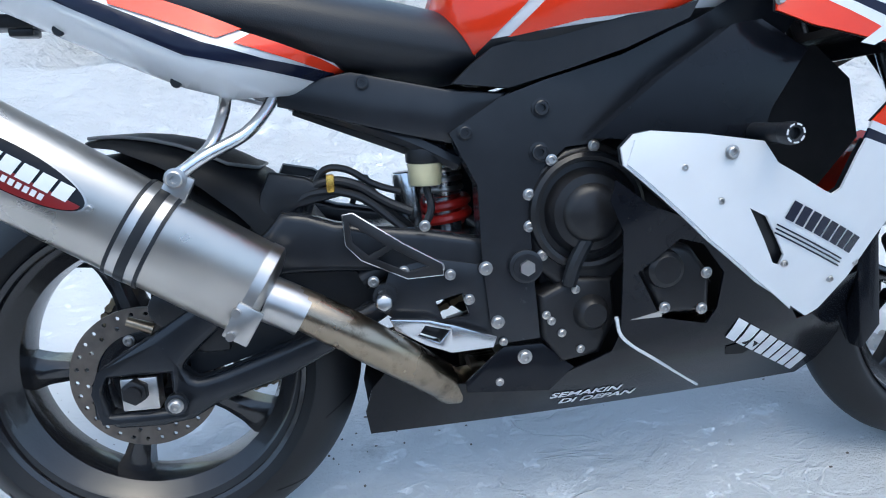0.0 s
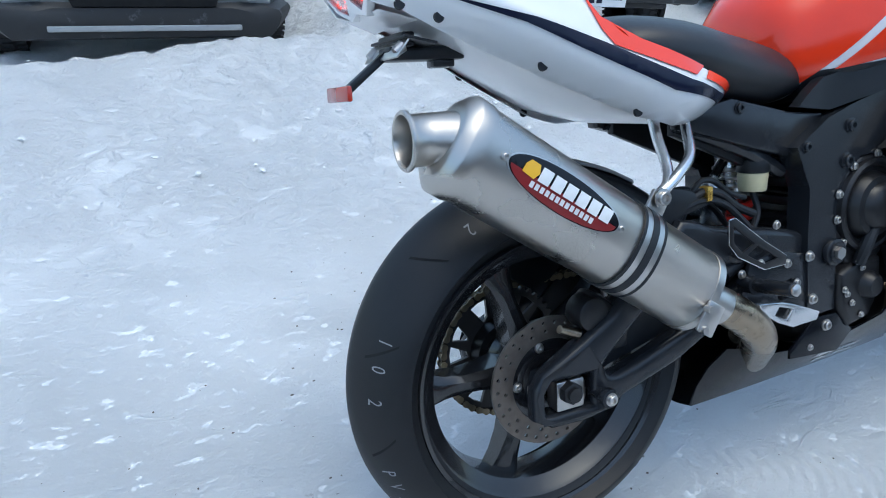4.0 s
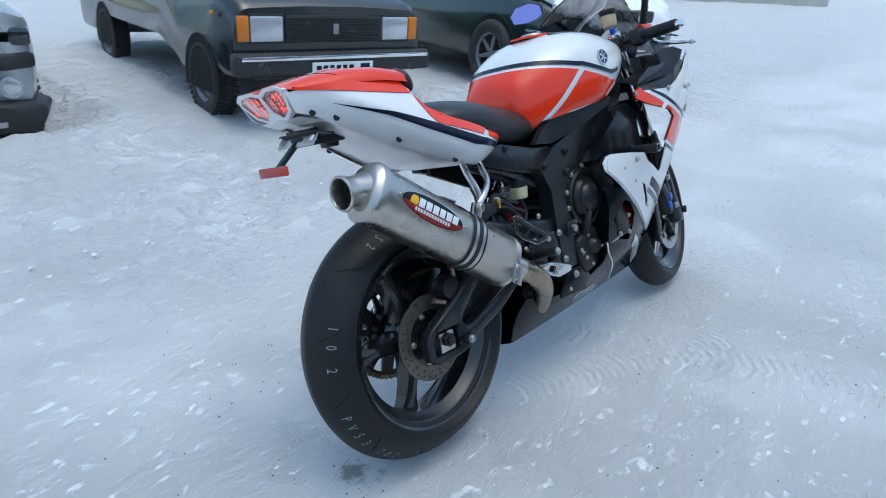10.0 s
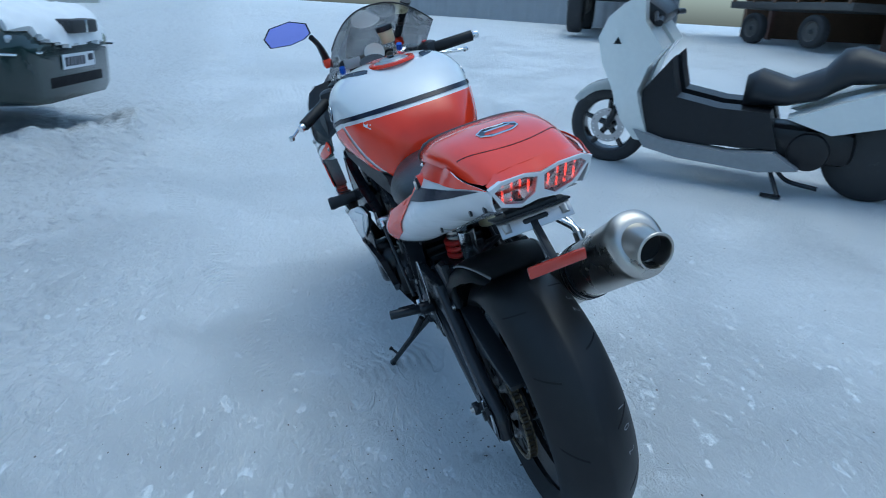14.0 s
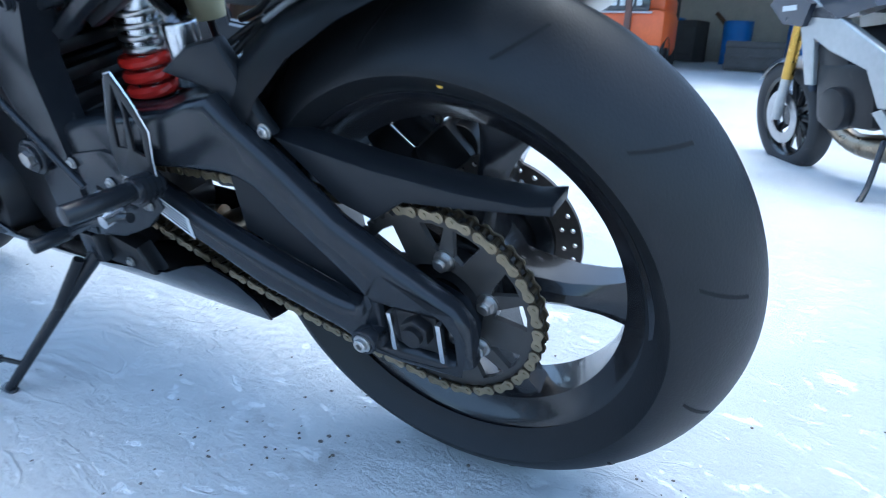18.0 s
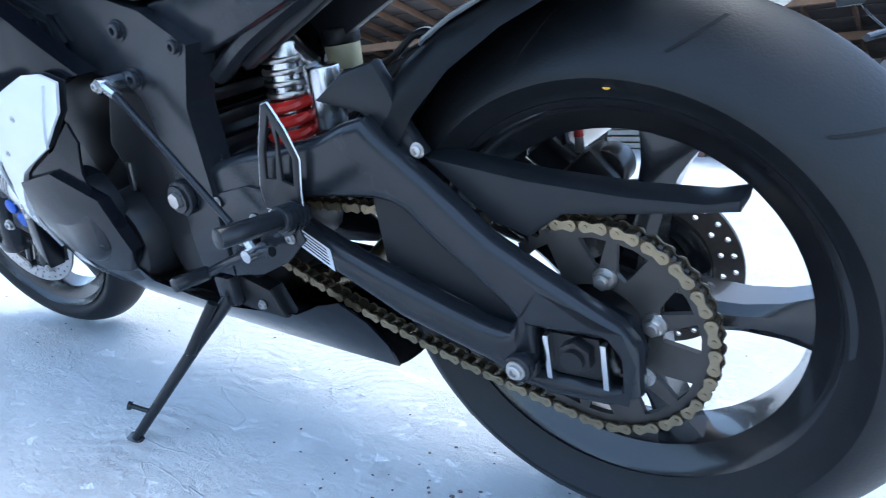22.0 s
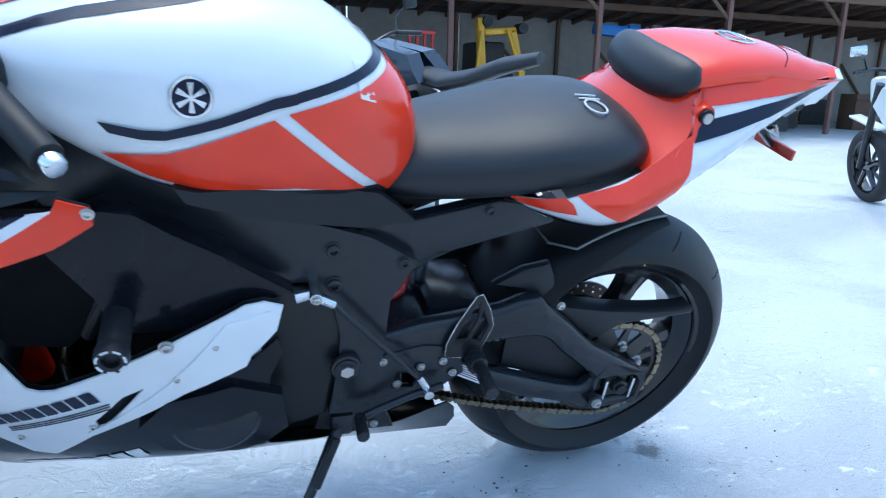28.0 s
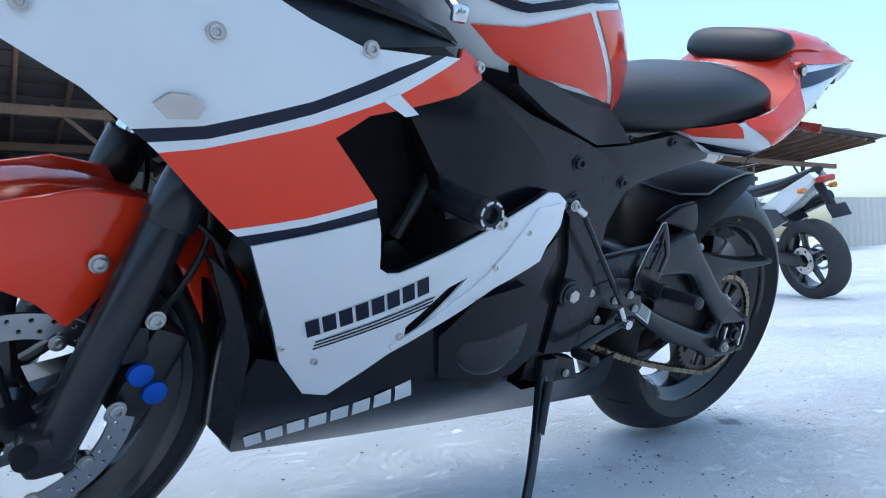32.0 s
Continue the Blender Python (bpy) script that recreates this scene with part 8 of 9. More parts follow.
def suv():
    """Silver crossover of which only the front corner shows."""
    m = Matrix.Translation((-0.40, 4.317, -0.175)) @ Matrix.Rotation(radians(-90), 4, "Z") @ Matrix.Scale(0.93, 4)
    root = empty("silver_suv", m, "silver crossover parked nose out with a black lower bumper", "car")
    low = [(0.74, 0.34), (0.86, 0.42), (0.90, 0.60), (0.90, 0.80), (0.88, 0.95)]
    secs = []
    for x, top, half, lo in ((0.82, 0.86, 0.74, 0.30), (0.76, 0.98, 0.88, 0.1), (0.60, 1.04, 0.96, 0), (0.30, 1.09, 1.0, 0), (-0.35, 1.14, 1.0, 0), (-0.9, 1.56, 0.97, 0), (-1.4, 1.66, 0.96, 0), (-3.0, 1.62, 0.96, 0), (-3.5, 1.1, 0.94, 0)):
        secs.append((x, [(y * half, z + lo * 0.2) for y, z in low] + [(0.80 * half, top - 0.05), (0.62 * half, top), (0.2, top + 0.02)]))
    part("body", car_shell(secs), M_SILVER, root, "silver painted body", angle=40)
    part("lower_bumper", place(car_shell([(0.90, [(0.60, 0.28), (0.66, 0.34), (0.66, 0.41), (0.5, 0.45)]), (0.86, [(0.74, 0.26), (0.80, 0.34), (0.80, 0.43), (0.6, 0.47)]), (0.60, [(0.84, 0.26), (0.91, 0.34), (0.92, 0.43), (0.7, 0.47)]), (0.40, [(0.84, 0.26), (0.91, 0.34), (0.91, 0.42), (0.7, 0.50)])]), Matrix.Identity(4)), M_TRIM, root, "black plastic lower bumper")
    part("skid_strip", join(box((0.915, 0, 0.335), (0.02, 1.10, 0.035), 0.008)), M_SILVER, root)
    part("grille", plate([(-0.45, 0.60), (0.45, 0.60), (0.40, 0.46), (-0.40, 0.46)], 0.0, 0.03, 0.004), M_DARKFILL, root).matrix_basis = Matrix.Translation((0.885, 0, 0.0)) @ Matrix.Rotation(radians(90), 4, "Z") @ Matrix.Diagonal((1, -1, 1, 1))
    for i in range(5):
        part("grille_bar", box((0.902, 0, 0.475 + 0.026 * i), (0.01, 0.80, 0.006), 0.001), M_TRIM, root)
    for s in (1, -1):
        fog = part("fog_lamp", cyl((0.845, s * 0.63, 0.560), (0.880, s * 0.62, 0.560), 0.055, None, 24, 0.006), M_LAMP, root, "round clear fog lamp")
        part("fog_rim", lathe([(0.056, 0.0), (0.070, 0.0), (0.070, 0.012), (0.056, 0.012)], 28, closed=True), M_SILVER, fog).matrix_basis = Matrix.Translation((0.880, s * 0.62, 0.560)) @ Matrix.Rotation(radians(90), 4, "Z")
        part("bumper_vent", box((0.80, s * 0.68, 0.71), (0.10, 0.26, 0.10), 0.03, Matrix.Rotation(radians(s * 24), 4, "Z")), M_TRIM, root, "black vent in the silver bumper")
        part("headlamp", box((0.74, s * 0.66, 0.86), (0.16, 0.28, 0.12), 0.03), M_CARGLASS, root)
        for x in (0.0, -2.6):
            hub = road_wheel(root, x, s * 0.845, 0.345, 0.22, s, M_WHEELGREY, 6)
            if x == 0.0:
                lugs(hub, x, s * 0.845, 0.345, 0.22)
            arch_shade(root, x, 0.40, s * 0.90, M_TRIM)
    number_plate(root, (0.905, -0.05, 0.66), Matrix.Identity(4))


def green_saloon():
    """Rounded dark green saloon with snow on its bonnet."""
    m = Matrix.Translation((4.64, 2.62, 0.165)) @ Matrix.Rotation(radians(-104), 4, "Z") @ Matrix.Scale(0.94, 4)
    root = empty("green_saloon_car", m, "dark green saloon parked in snow, its bonnet covered with snow", "car")
    low = [(0.74, 0.22), (0.84, 0.28), (0.865, 0.46), (0.865, 0.62), (0.83, 0.76)]
    secs = []
    for x, top, half in ((0.88, 0.62, 0.62), (0.84, 0.72, 0.78), (0.72, 0.80, 0.91), (0.45, 0.86, 0.98), (0.0, 0.92, 1.0), (-0.45, 0.97, 1.0), (-1.1, 1.34, 0.98), (-1.5, 1.40, 0.98), (-2.4, 1.38, 0.98), (-3.0, 1.02, 0.98), (-3.5, 0.95, 0.95)):
        secs.append((x, [(y * half, min(z, top - 0.06)) for y, z in low] + [(0.76 * half, top - 0.03), (0.60 * half, top), (0.2, top + 0.015)]))
    part("body", car_shell(secs), M_CARGREEN, root, "dark green painted body", angle=40)
    part("bumper_strip", join(box((0.865, 0, 0.585), (0.03, 1.10, 0.018), 0.005), box((0.66, 0.815, 0.585), (0.40, 0.02, 0.018), 0.005, Matrix.Rotation(radians(-14), 4, "Z")), box((0.66, -0.815, 0.585), (0.40, 0.02, 0.018), 0.005, Matrix.Rotation(radians(14), 4, "Z"))), M_CHROME, root)
    part("lower_grille", box((0.875, 0, 0.36), (0.02, 0.85, 0.08), 0.008), M_DARKFILL, root)
    part("grille", box((0.905, 0, 0.76), (0.16, 0.42, 0.10), 0.02), M_TRIM, root)
    part("grille_bar", box((0.988, 0, 0.76), (0.01, 0.02, 0.09), 0.003), M_CHROME, root)
    number_plate(root, (0.892, 0.02, 0.50), Matrix.Identity(4))
    for s in (1, -1):
        part("fog_lamp", box((0.815, s * 0.60, 0.38), (0.05, 0.16, 0.065), 0.02, Matrix.Rotation(radians(s * 18), 4, "Z")), M_LAMP, root)
        part("headlamp", box((0.78, s * 0.56, 0.66), (0.10, 0.34, 0.11), 0.03, Matrix.Rotation(radians(s * 16), 4, "Z")), M_LAMP, root)
        for x in (0.0, -2.6):
            road_wheel(root, x, s * 0.82, 0.315, 0.20, s, M_WHEELGREY, 6)
            arch_shade(root, x, 0.365, s * 0.865, M_DARKFILL)
    part("windscreen", place(box((0, 0, 0), (0.012, 1.28, 0.62), 0.004), Matrix.Translation((-0.74, 0, 1.18)) @ Matrix.Rotation(radians(-58), 4, "Y")), M_CARGLASS, root)
    # uneven sheet of snow on the bonnet
    bm = bmesh.new()
    rows = []
    line = smooth_line([(0.925, 0, 0.56), (0.925, 0, 0.64), (0.905, 0, 0.73), (0.84, 0, 0.80), (0.70, 0, 0.84), (0.45, 0, 0.885), (0.20, 0, 0.92), (0.0, 0, 0.945), (-0.20, 0, 0.965), (-0.42, 0, 0.99)], 5)
    for p in line:
        row = []
        for j in range(49):
            y = -0.86 + 1.72 * j / 48
            push = 0.04 + 0.035 * noise.noise((p.x * 4, y * 4 + p.z * 5, 9)) + 0.022 * noise.noise((p.x * 11, y * 11, p.z * 11))
            front = max(0.0, min(1.0, (p.x - 0.70) / 0.2))
            v = bm.verts.new((p.x - 0.20 * (abs(y) / 0.80) ** 3 * front + push * front * 0.6, y, p.z + push * (1 - 0.6 * front) - 0.25 * max(0, abs(y) - 0.60)))
            low = 0.60 + 0.40 * max(0.0, abs(y) - 0.40) + 0.10 * noise.noise((y * 5, p.x * 3, 4)) + 0.04 * noise.noise((y * 17, p.x * 9, 1))
            side = 0.78 + 0.12 * noise.noise((p.x * 4, p.z * 4, 3 + (y > 0)))
            row.append((v, p.z > low and abs(y) < side))
        rows.append(row)
    for a, b in zip(rows, rows[1:]):
        for j in range(48):
            if all(k for v, k in (a[j], a[j + 1], b[j + 1], b[j])):
                bm.faces.new((a[j][0], a[j + 1][0], b[j + 1][0], b[j][0]))
    bmesh.ops.delete(bm, geom=[v for v in bm.verts if not v.link_faces], context="VERTS")
    bmesh.ops.solidify(bm, geom=bm.faces[:], thickness=0.05)
    tagged(part("bonnet_snow", place(bm, m), M_SNOWPILE), "uneven sheet of snow lying on a dark green bonnet", "snow")


def scooter():
    """Big white touring scooter on its side stand."""
    m = Matrix.Translation((2.70, -2.68, rise(2.70, -2.68))) @ Matrix.Rotation(radians(45), 4, "Z") @ Matrix.Rotation(radians(-7), 4, "X") @ Matrix.Scale(1.06, 4)
    root = empty("maxi_scooter", m, "large pearl white touring scooter on its side stand in the snow", "scooter")
    w = road_wheel(root, 0.83, 0, 0.275, 0.12, 1, M_RIM, 5, 0.19, "front_wheel")
    part("brake_disc", drilled_disc(0.07, 0.12, -0.002, 0.002, [(0.105, 20, 0.005, 0)], (0.83, 0.065, 0.275)), M_DISCF, w, smooth=False)
    rw = road_wheel(root, -0.80, 0, 0.275, 0.15, 1, M_SATIN, 0, 0.20, "rear_wheel")
    part("wheel_cover", lathe([(0.0, 0.12), (0.15, 0.118), (0.22, 0.10), (0.255, 0.07), (0.26, 0.05)], 48, (-0.80, 0, 0.275)), M_TRIM, rw, "flat dark disc cover over the rear wheel")
    part("fork", join(cyl((0.83, 0.085, 0.275), (0.66, 0.07, 0.72), 0.022, None, 12), cyl((0.83, -0.085, 0.275), (0.66, -0.07, 0.72), 0.022, None, 12)), M_SATIN, root)
    # front mudguard
    rings = []
    for deg in range(30, 165, 12):
        a = radians(deg)
        half = 0.085 * (0.55 + 0.45 * math.sin(radians((deg - 30) / 135 * 180)))
        rings.append([(0.83 + (0.315 - 0.06 * abs(u) ** 3) * math.cos(a), half * math.sin(u * math.pi / 2), 0.275 + (0.315 - 0.06 * abs(u) ** 3) * math.sin(a)) for u in (k / 5 for k in range(-5, 6))])
    bm = rings_mesh(rings, close=False)
    bmesh.ops.solidify(bm, geom=bm.faces[:], thickness=0.004)
    part("front_mudguard", bm, M_SCOOTER, root)
    shield = [(0.93, 0.88), (0.86, 1.02), (0.74, 1.12), (0.62, 1.18), (0.60, 1.02), (0.47, 0.86), (0.55, 0.74), (0.60, 0.58), (0.55, 0.40), (0.50, 0.25), (0.60, 0.25), (0.70, 0.38), (0.78, 0.58), (0.88, 0.72)]

    def shw(x, z):
        return 0.30 - 0.9 * max(0, x - 0.68) ** 1.3 - 0.25 * max(0, 0.5 - z)
    for s in (1, -1):
        part("front_shield", drape(shield, shw, 0.25, s, 0.0, (), 0.05), M_SCOOTER, root, "pearl white front shield")
        part("maker_mark", drape([(0.80, 0.86), (0.74, 0.87), (0.77, 0.91)], shw, 0.002, s, 0.003, (), 0.05), M_DARKFILL, root, smooth=False)
        part("leg_panel", drape([(0.58, 0.58), (0.42, 0.80), (0.40, 0.70), (0.36, 0.56), (0.10, 0.52), (-0.20, 0.52), (-0.28, 0.30), (0.30, 0.27), (0.50, 0.28), (0.58, 0.42)], lambda x, z: 0.225, 0.16, s, 0.0, (), 0.08), M_PLASTIC, root, "black leg panel")
        part("floor_edge", drape([(0.60, 0.33), (0.40, 0.28), (0.0, 0.26), (-0.26, 0.29), (-0.42, 0.20), (-0.20, 0.16), (0.30, 0.18), (0.52, 0.22)], lambda x, z: 0.28, 0.10, s, 0.0, (), 0.08), M_GREYPLASTIC, root, "grey lower side panel")
        part("tail_panel", drape([(-0.30, 0.50), (-0.55, 0.62), (-0.85, 0.74), (-1.20, 0.88), (-1.38, 0.78), (-1.32, 0.66), (-0.95, 0.55), (-0.55, 0.43)], lambda x, z: 0.23 - 0.12 * max(0, -x - 0.8), 0.16, s, 0.0, (), 0.06), M_SCOOTER, root, "pearl white tail panel")
        part("tail_print", drape([(-0.78, 0.655), (-1.08, 0.73), (-1.08, 0.745), (-0.78, 0.67)], lambda x, z: 0.231 - 0.12 * max(0, -x - 0.8), 0.002, s, 0.002, (), 0.06), M_GREYPLASTIC, root, smooth=False)
        part("tail_lamp", box((-1.355, s * 0.09, 0.80), (0.06, 0.10, 0.10), 0.025), M_REFL, root)
    part("seat", rings_mesh([[(x, b * math.cos(a), z + h * math.sin(a) * (1 if math.sin(a) > 0 else 0.6)) for a in (2 * math.pi * k / 20 for k in range(20))] for x, z, h, b in ((-0.02, 0.56, 0.14, 0.08), (-0.10, 0.60, 0.15, 0.15), (-0.28, 0.60, 0.10, 0.17), (-0.44, 0.66, 0.12, 0.17), (-0.52, 0.74, 0.16, 0.15), (-0.60, 0.78, 0.14, 0.15), (-0.80, 0.78, 0.09, 0.15), (-1.00, 0.84, 0.08, 0.12))]), M_VINYL, root, "black stepped two-up seat", angle=60)
    part("back_rest", box((-1.15, 0, 0.97), (0.10, 0.22, 0.12), 0.04, Matrix.Rotation(radians(35), 4, "Y")), M_VINYL, root)
    part("grab_rail", tube([(-0.85, 0.14, 0.80), (-1.15, 0.15, 0.90), (-1.40, 0.05, 0.98), (-1.40, -0.05, 0.98), (-1.15, -0.15, 0.90), (-0.85, -0.14, 0.80)], 0.014, 8), M_SATIN, root)
    part("engine", join(box((-0.42, 0.05, 0.33), (0.55, 0.26, 0.22), 0.06), cyl((-0.45, -0.1, 0.30), (-0.45, 0.20, 0.30), 0.12, None, 24, 0.02)), M_ENGINE, root)
    part("muffler", tube([(-0.40, -0.20, 0.28), (-0.80, -0.22, 0.32), (-1.22, -0.22, 0.44)], [0.05, 0.075, 0.07], 16), M_SATIN, root)
    part("rear_frame", box((-1.22, 0.08, 0.56), (0.22, 0.14, 0.06), 0.01), M_RAWALU, root)
    part("dash", box((0.60, 0, 1.06), (0.20, 0.40, 0.12), 0.04, Matrix.Rotation(radians(-30), 4, "Y")), M_PLASTIC, root)
    part("handlebar", join(tube([(0.52, 0.34, 1.02), (0.56, 0.2, 1.06), (0.58, 0, 1.04), (0.56, -0.2, 1.06), (0.52, -0.34, 1.02)], 0.015, 8), cyl((0.52, 0.22, 1.03), (0.50, 0.36, 1.02), 0.02, None, 10), cyl((0.52, -0.22, 1.03), (0.50, -0.36, 1.02), 0.02, None, 10)), M_PLASTIC, root)
    part("side_stand", join(tube([(-0.22, 0.16, 0.24), (-0.30, 0.24, 0.10), (-0.34, 0.30, 0.035)], 0.014, 8), box((-0.30, 0.30, 0.03), (0.12, 0.05, 0.012), 0.004)), M_SATIN, root)
    part("center_stand", tube([(-0.25, 0.13, 0.22), (-0.36, 0.15, 0.10), (-0.55, 0.16, 0.07)], 0.014, 8), M_SATIN, root)


def naked_bike():
    """Dark blue upright motorcycle with pale alloy frame and gold fork."""
    fr, re = Vector((-0.20, -3.93, 0)), Vector((-1.10, -2.62, 0))
    d = fr - re
    s = d.length / 1.44
    m = Matrix.Translation((re.x, re.y, rise(re.x, re.y))) @ Matrix.Rotation(math.atan2(d.y, d.x), 4, "Z") @ Matrix.Rotation(radians(-10), 4, "X") @ Matrix.Scale(min(s, 1.08), 4)
    root = empty("naked_motorcycle", m, "dark blue naked motorcycle with pale alloy frame on its stand", "motorcycle")
    for x, r, w, nm in ((1.44 * s / min(s, 1.08), 0.30, 0.12, "front_wheel"), (0, 0.315, 0.18, "rear_wheel")):
        hub = road_wheel(root, x, 0, r, w, -1, M_RIM, 10, 0.22, nm)
        part("rim_stripe", lathe([(0.222, -w * 0.40), (0.232, -w * 0.44), (0.232, -w * 0.45), (0.222, -w * 0.41)], 48, (x, 0, r), closed=True), M_PLATE, hub)
        part("rim_stripe", lathe([(0.222, w * 0.40), (0.232, w * 0.44), (0.232, w * 0.45), (0.222, w * 0.41)], 48, (x, 0, r), closed=True), M_PLATE, hub)
        for y in ((-0.07, 0.07) if x > 0.5 else (-0.09,)):
            part("brake_disc", drilled_disc(0.09, 0.145 if x > 0.5 else 0.11, -0.002, 0.002, [(0.10, 18, 0.005, 0)], (x, y, r)), M_DISCF, hub, smooth=False)
    X = 1.44 * s / min(s, 1.08)
    for k in (1, -1):
        part("fork_leg", join(cyl((X, k * 0.10, 0.30), (X - 0.10, k * 0.10, 0.52), 0.026, None, 12)), M_RAWALU, root)
        part("fork_tube", cyl((X - 0.10, k * 0.10, 0.52), (X - 0.27, k * 0.10, 0.95), 0.030, None, 12), M_GOLD, root, "gold fork tube")
        part("frame_spar", plate([(X - 0.30, 0.88), (X - 0.40, 0.92), (X - 0.75, 0.74), (X - 0.98, 0.62), (X - 0.98, 0.42), (X - 0.88, 0.42), (X - 0.80, 0.58), (X - 0.55, 0.66), (X - 0.42, 0.72), (X - 0.42, 0.50), (X - 0.36, 0.50)], k * 0.13, k * 0.17, 0.012), M_RAWALU, root, "pale cast alloy frame")
        part("tank_side", drape([(X - 0.25, 0.92), (X - 0.18, 0.98), (X - 0.40, 1.08), (X - 0.75, 1.00), (X - 0.85, 0.84), (X - 0.60, 0.80), (X - 0.40, 0.82)], lambda x, z: 0.17 - 0.35 * max(0, z - 0.9), 0.12, k, 0.0, (), 0.06), M_NAKEDBLUE, root)
        part("tank_scoop", drape([(X - 0.22, 0.80), (X - 0.10, 0.90), (X - 0.25, 0.98), (X - 0.45, 0.88), (X - 0.38, 0.78)], lambda x, z: 0.20, 0.04, k, 0.0, (), 0.06), M_NAKEDBLUE, root)
        part("maker_bar", drape([(X - 0.22, 0.86), (X - 0.34, 0.86), (X - 0.34, 0.885), (X - 0.22, 0.885)], lambda x, z: 0.201, 0.002, k, 0.002, (), 0.06), M_PLATE, root, smooth=False)
        part("swingarm", plate([(0.0, 0.35), (0.05, 0.36), (X - 0.85, 0.48), (X - 0.85, 0.38), (0.05, 0.27), (-0.06, 0.28)], k * 0.10, k * 0.13, 0.006), M_SATIN, root)
        part("peg_bracket", plate([(X - 0.90, 0.42), (X - 0.84, 0.40), (X - 0.96, 0.28), (X - 1.02, 0.30)], k * 0.15, k * 0.16), M_RAWALU, root)
    part("engine", join(box((X - 0.62, 0, 0.46), (0.42, 0.30, 0.30), 0.04), cyl((X - 0.60, -0.19, 0.40), (X - 0.60, 0.19, 0.40), 0.10, None, 28, 0.015), box((X - 0.52, 0, 0.62), (0.22, 0.28, 0.22), 0.03, Matrix.Rotation(radians(20), 4, "Y"))), M_ENGINE, root, "black three-cylinder engine")
    part("exhaust", tube([(X - 0.38, -0.02, 0.55), (X - 0.30, -0.02, 0.34), (X - 0.45, -0.04, 0.20), (X - 0.75, -0.08, 0.19), (X - 1.05, -0.12, 0.22), (X - 1.12, -0.13, 0.26)], [0.04, 0.045, 0.05, 0.075, 0.07, 0.05], 14), M_HEAT, root)
    part("seat", rings_mesh([[(x, b * math.cos(a), z + h * math.sin(a)) for a in (2 * math.pi * k / 18 for k in range(18))] for x, z, h, b in ((X - 0.78, 0.86, 0.06, 0.09), (X - 0.95, 0.83, 0.05, 0.14), (X - 1.15, 0.86, 0.05, 0.13), (X - 1.35, 0.92, 0.05, 0.10), (X - 1.58, 0.96, 0.035, 0.05))]), M_VINYL, root, angle=60)
    part("front_mudguard", rings_mesh([[(X + 0.325 * math.cos(a) - 0.03 * abs(u) ** 3 * math.cos(a), 0.07 * u, 0.30 + (0.325 - 0.03 * abs(u) ** 3) * math.sin(a)) for u in (-1, -0.6, 0, 0.6, 1)] for a in (radians(t) for t in range(40, 151, 10))], close=False), M_NAKEDBLUE, root)
    part("headlamp", lathe([(0.0, 0.10), (0.07, 0.09), (0.09, 0.05), (0.09, 0.0), (0.05, -0.05)], 24), M_LAMP, root).matrix_basis = Matrix.Translation((X - 0.13, 0, 0.95)) @ Matrix.Rotation(radians(-90), 4, "Z")
    part("fly_screen", box((X - 0.16, 0, 1.07), (0.02, 0.22, 0.16), 0.006, Matrix.Rotation(radians(-25), 4, "Y")), M_PLASTIC, root)
    part("handlebar", join(tube([(X - 0.44, 0.39, 1.08), (X - 0.34, 0.22, 1.10), (X - 0.30, 0.0, 1.04), (X - 0.34, -0.22, 1.10), (X - 0.44, -0.39, 1.08)], 0.013, 8), cyl((X - 0.36, 0.24, 1.10), (X - 0.44, 0.39, 1.08), 0.018, None, 10), cyl((X - 0.36, -0.24, 1.10), (X - 0.44, -0.39, 1.08), 0.018, None, 10)), M_SATIN, root)
    for k in (1, -1):
        mir = part("mirror", tube([(X - 0.36, k * 0.25, 1.11), (X - 0.32, k * 0.30, 1.20), (X - 0.36, k * 0.36, 1.26)], 0.006, 6), M_SATIN, root)
        part("mirror_shell", box((X - 0.36, k * 0.40, 1.28), (0.03, 0.13, 0.08), 0.02), M_PLASTIC, mir)
    part("side_stand", join(tube([(X - 0.90, 0.14, 0.28), (X - 0.98, 0.26, 0.12), (X - 1.02, 0.33, 0.06)], 0.013, 8)), M_SATIN, root)


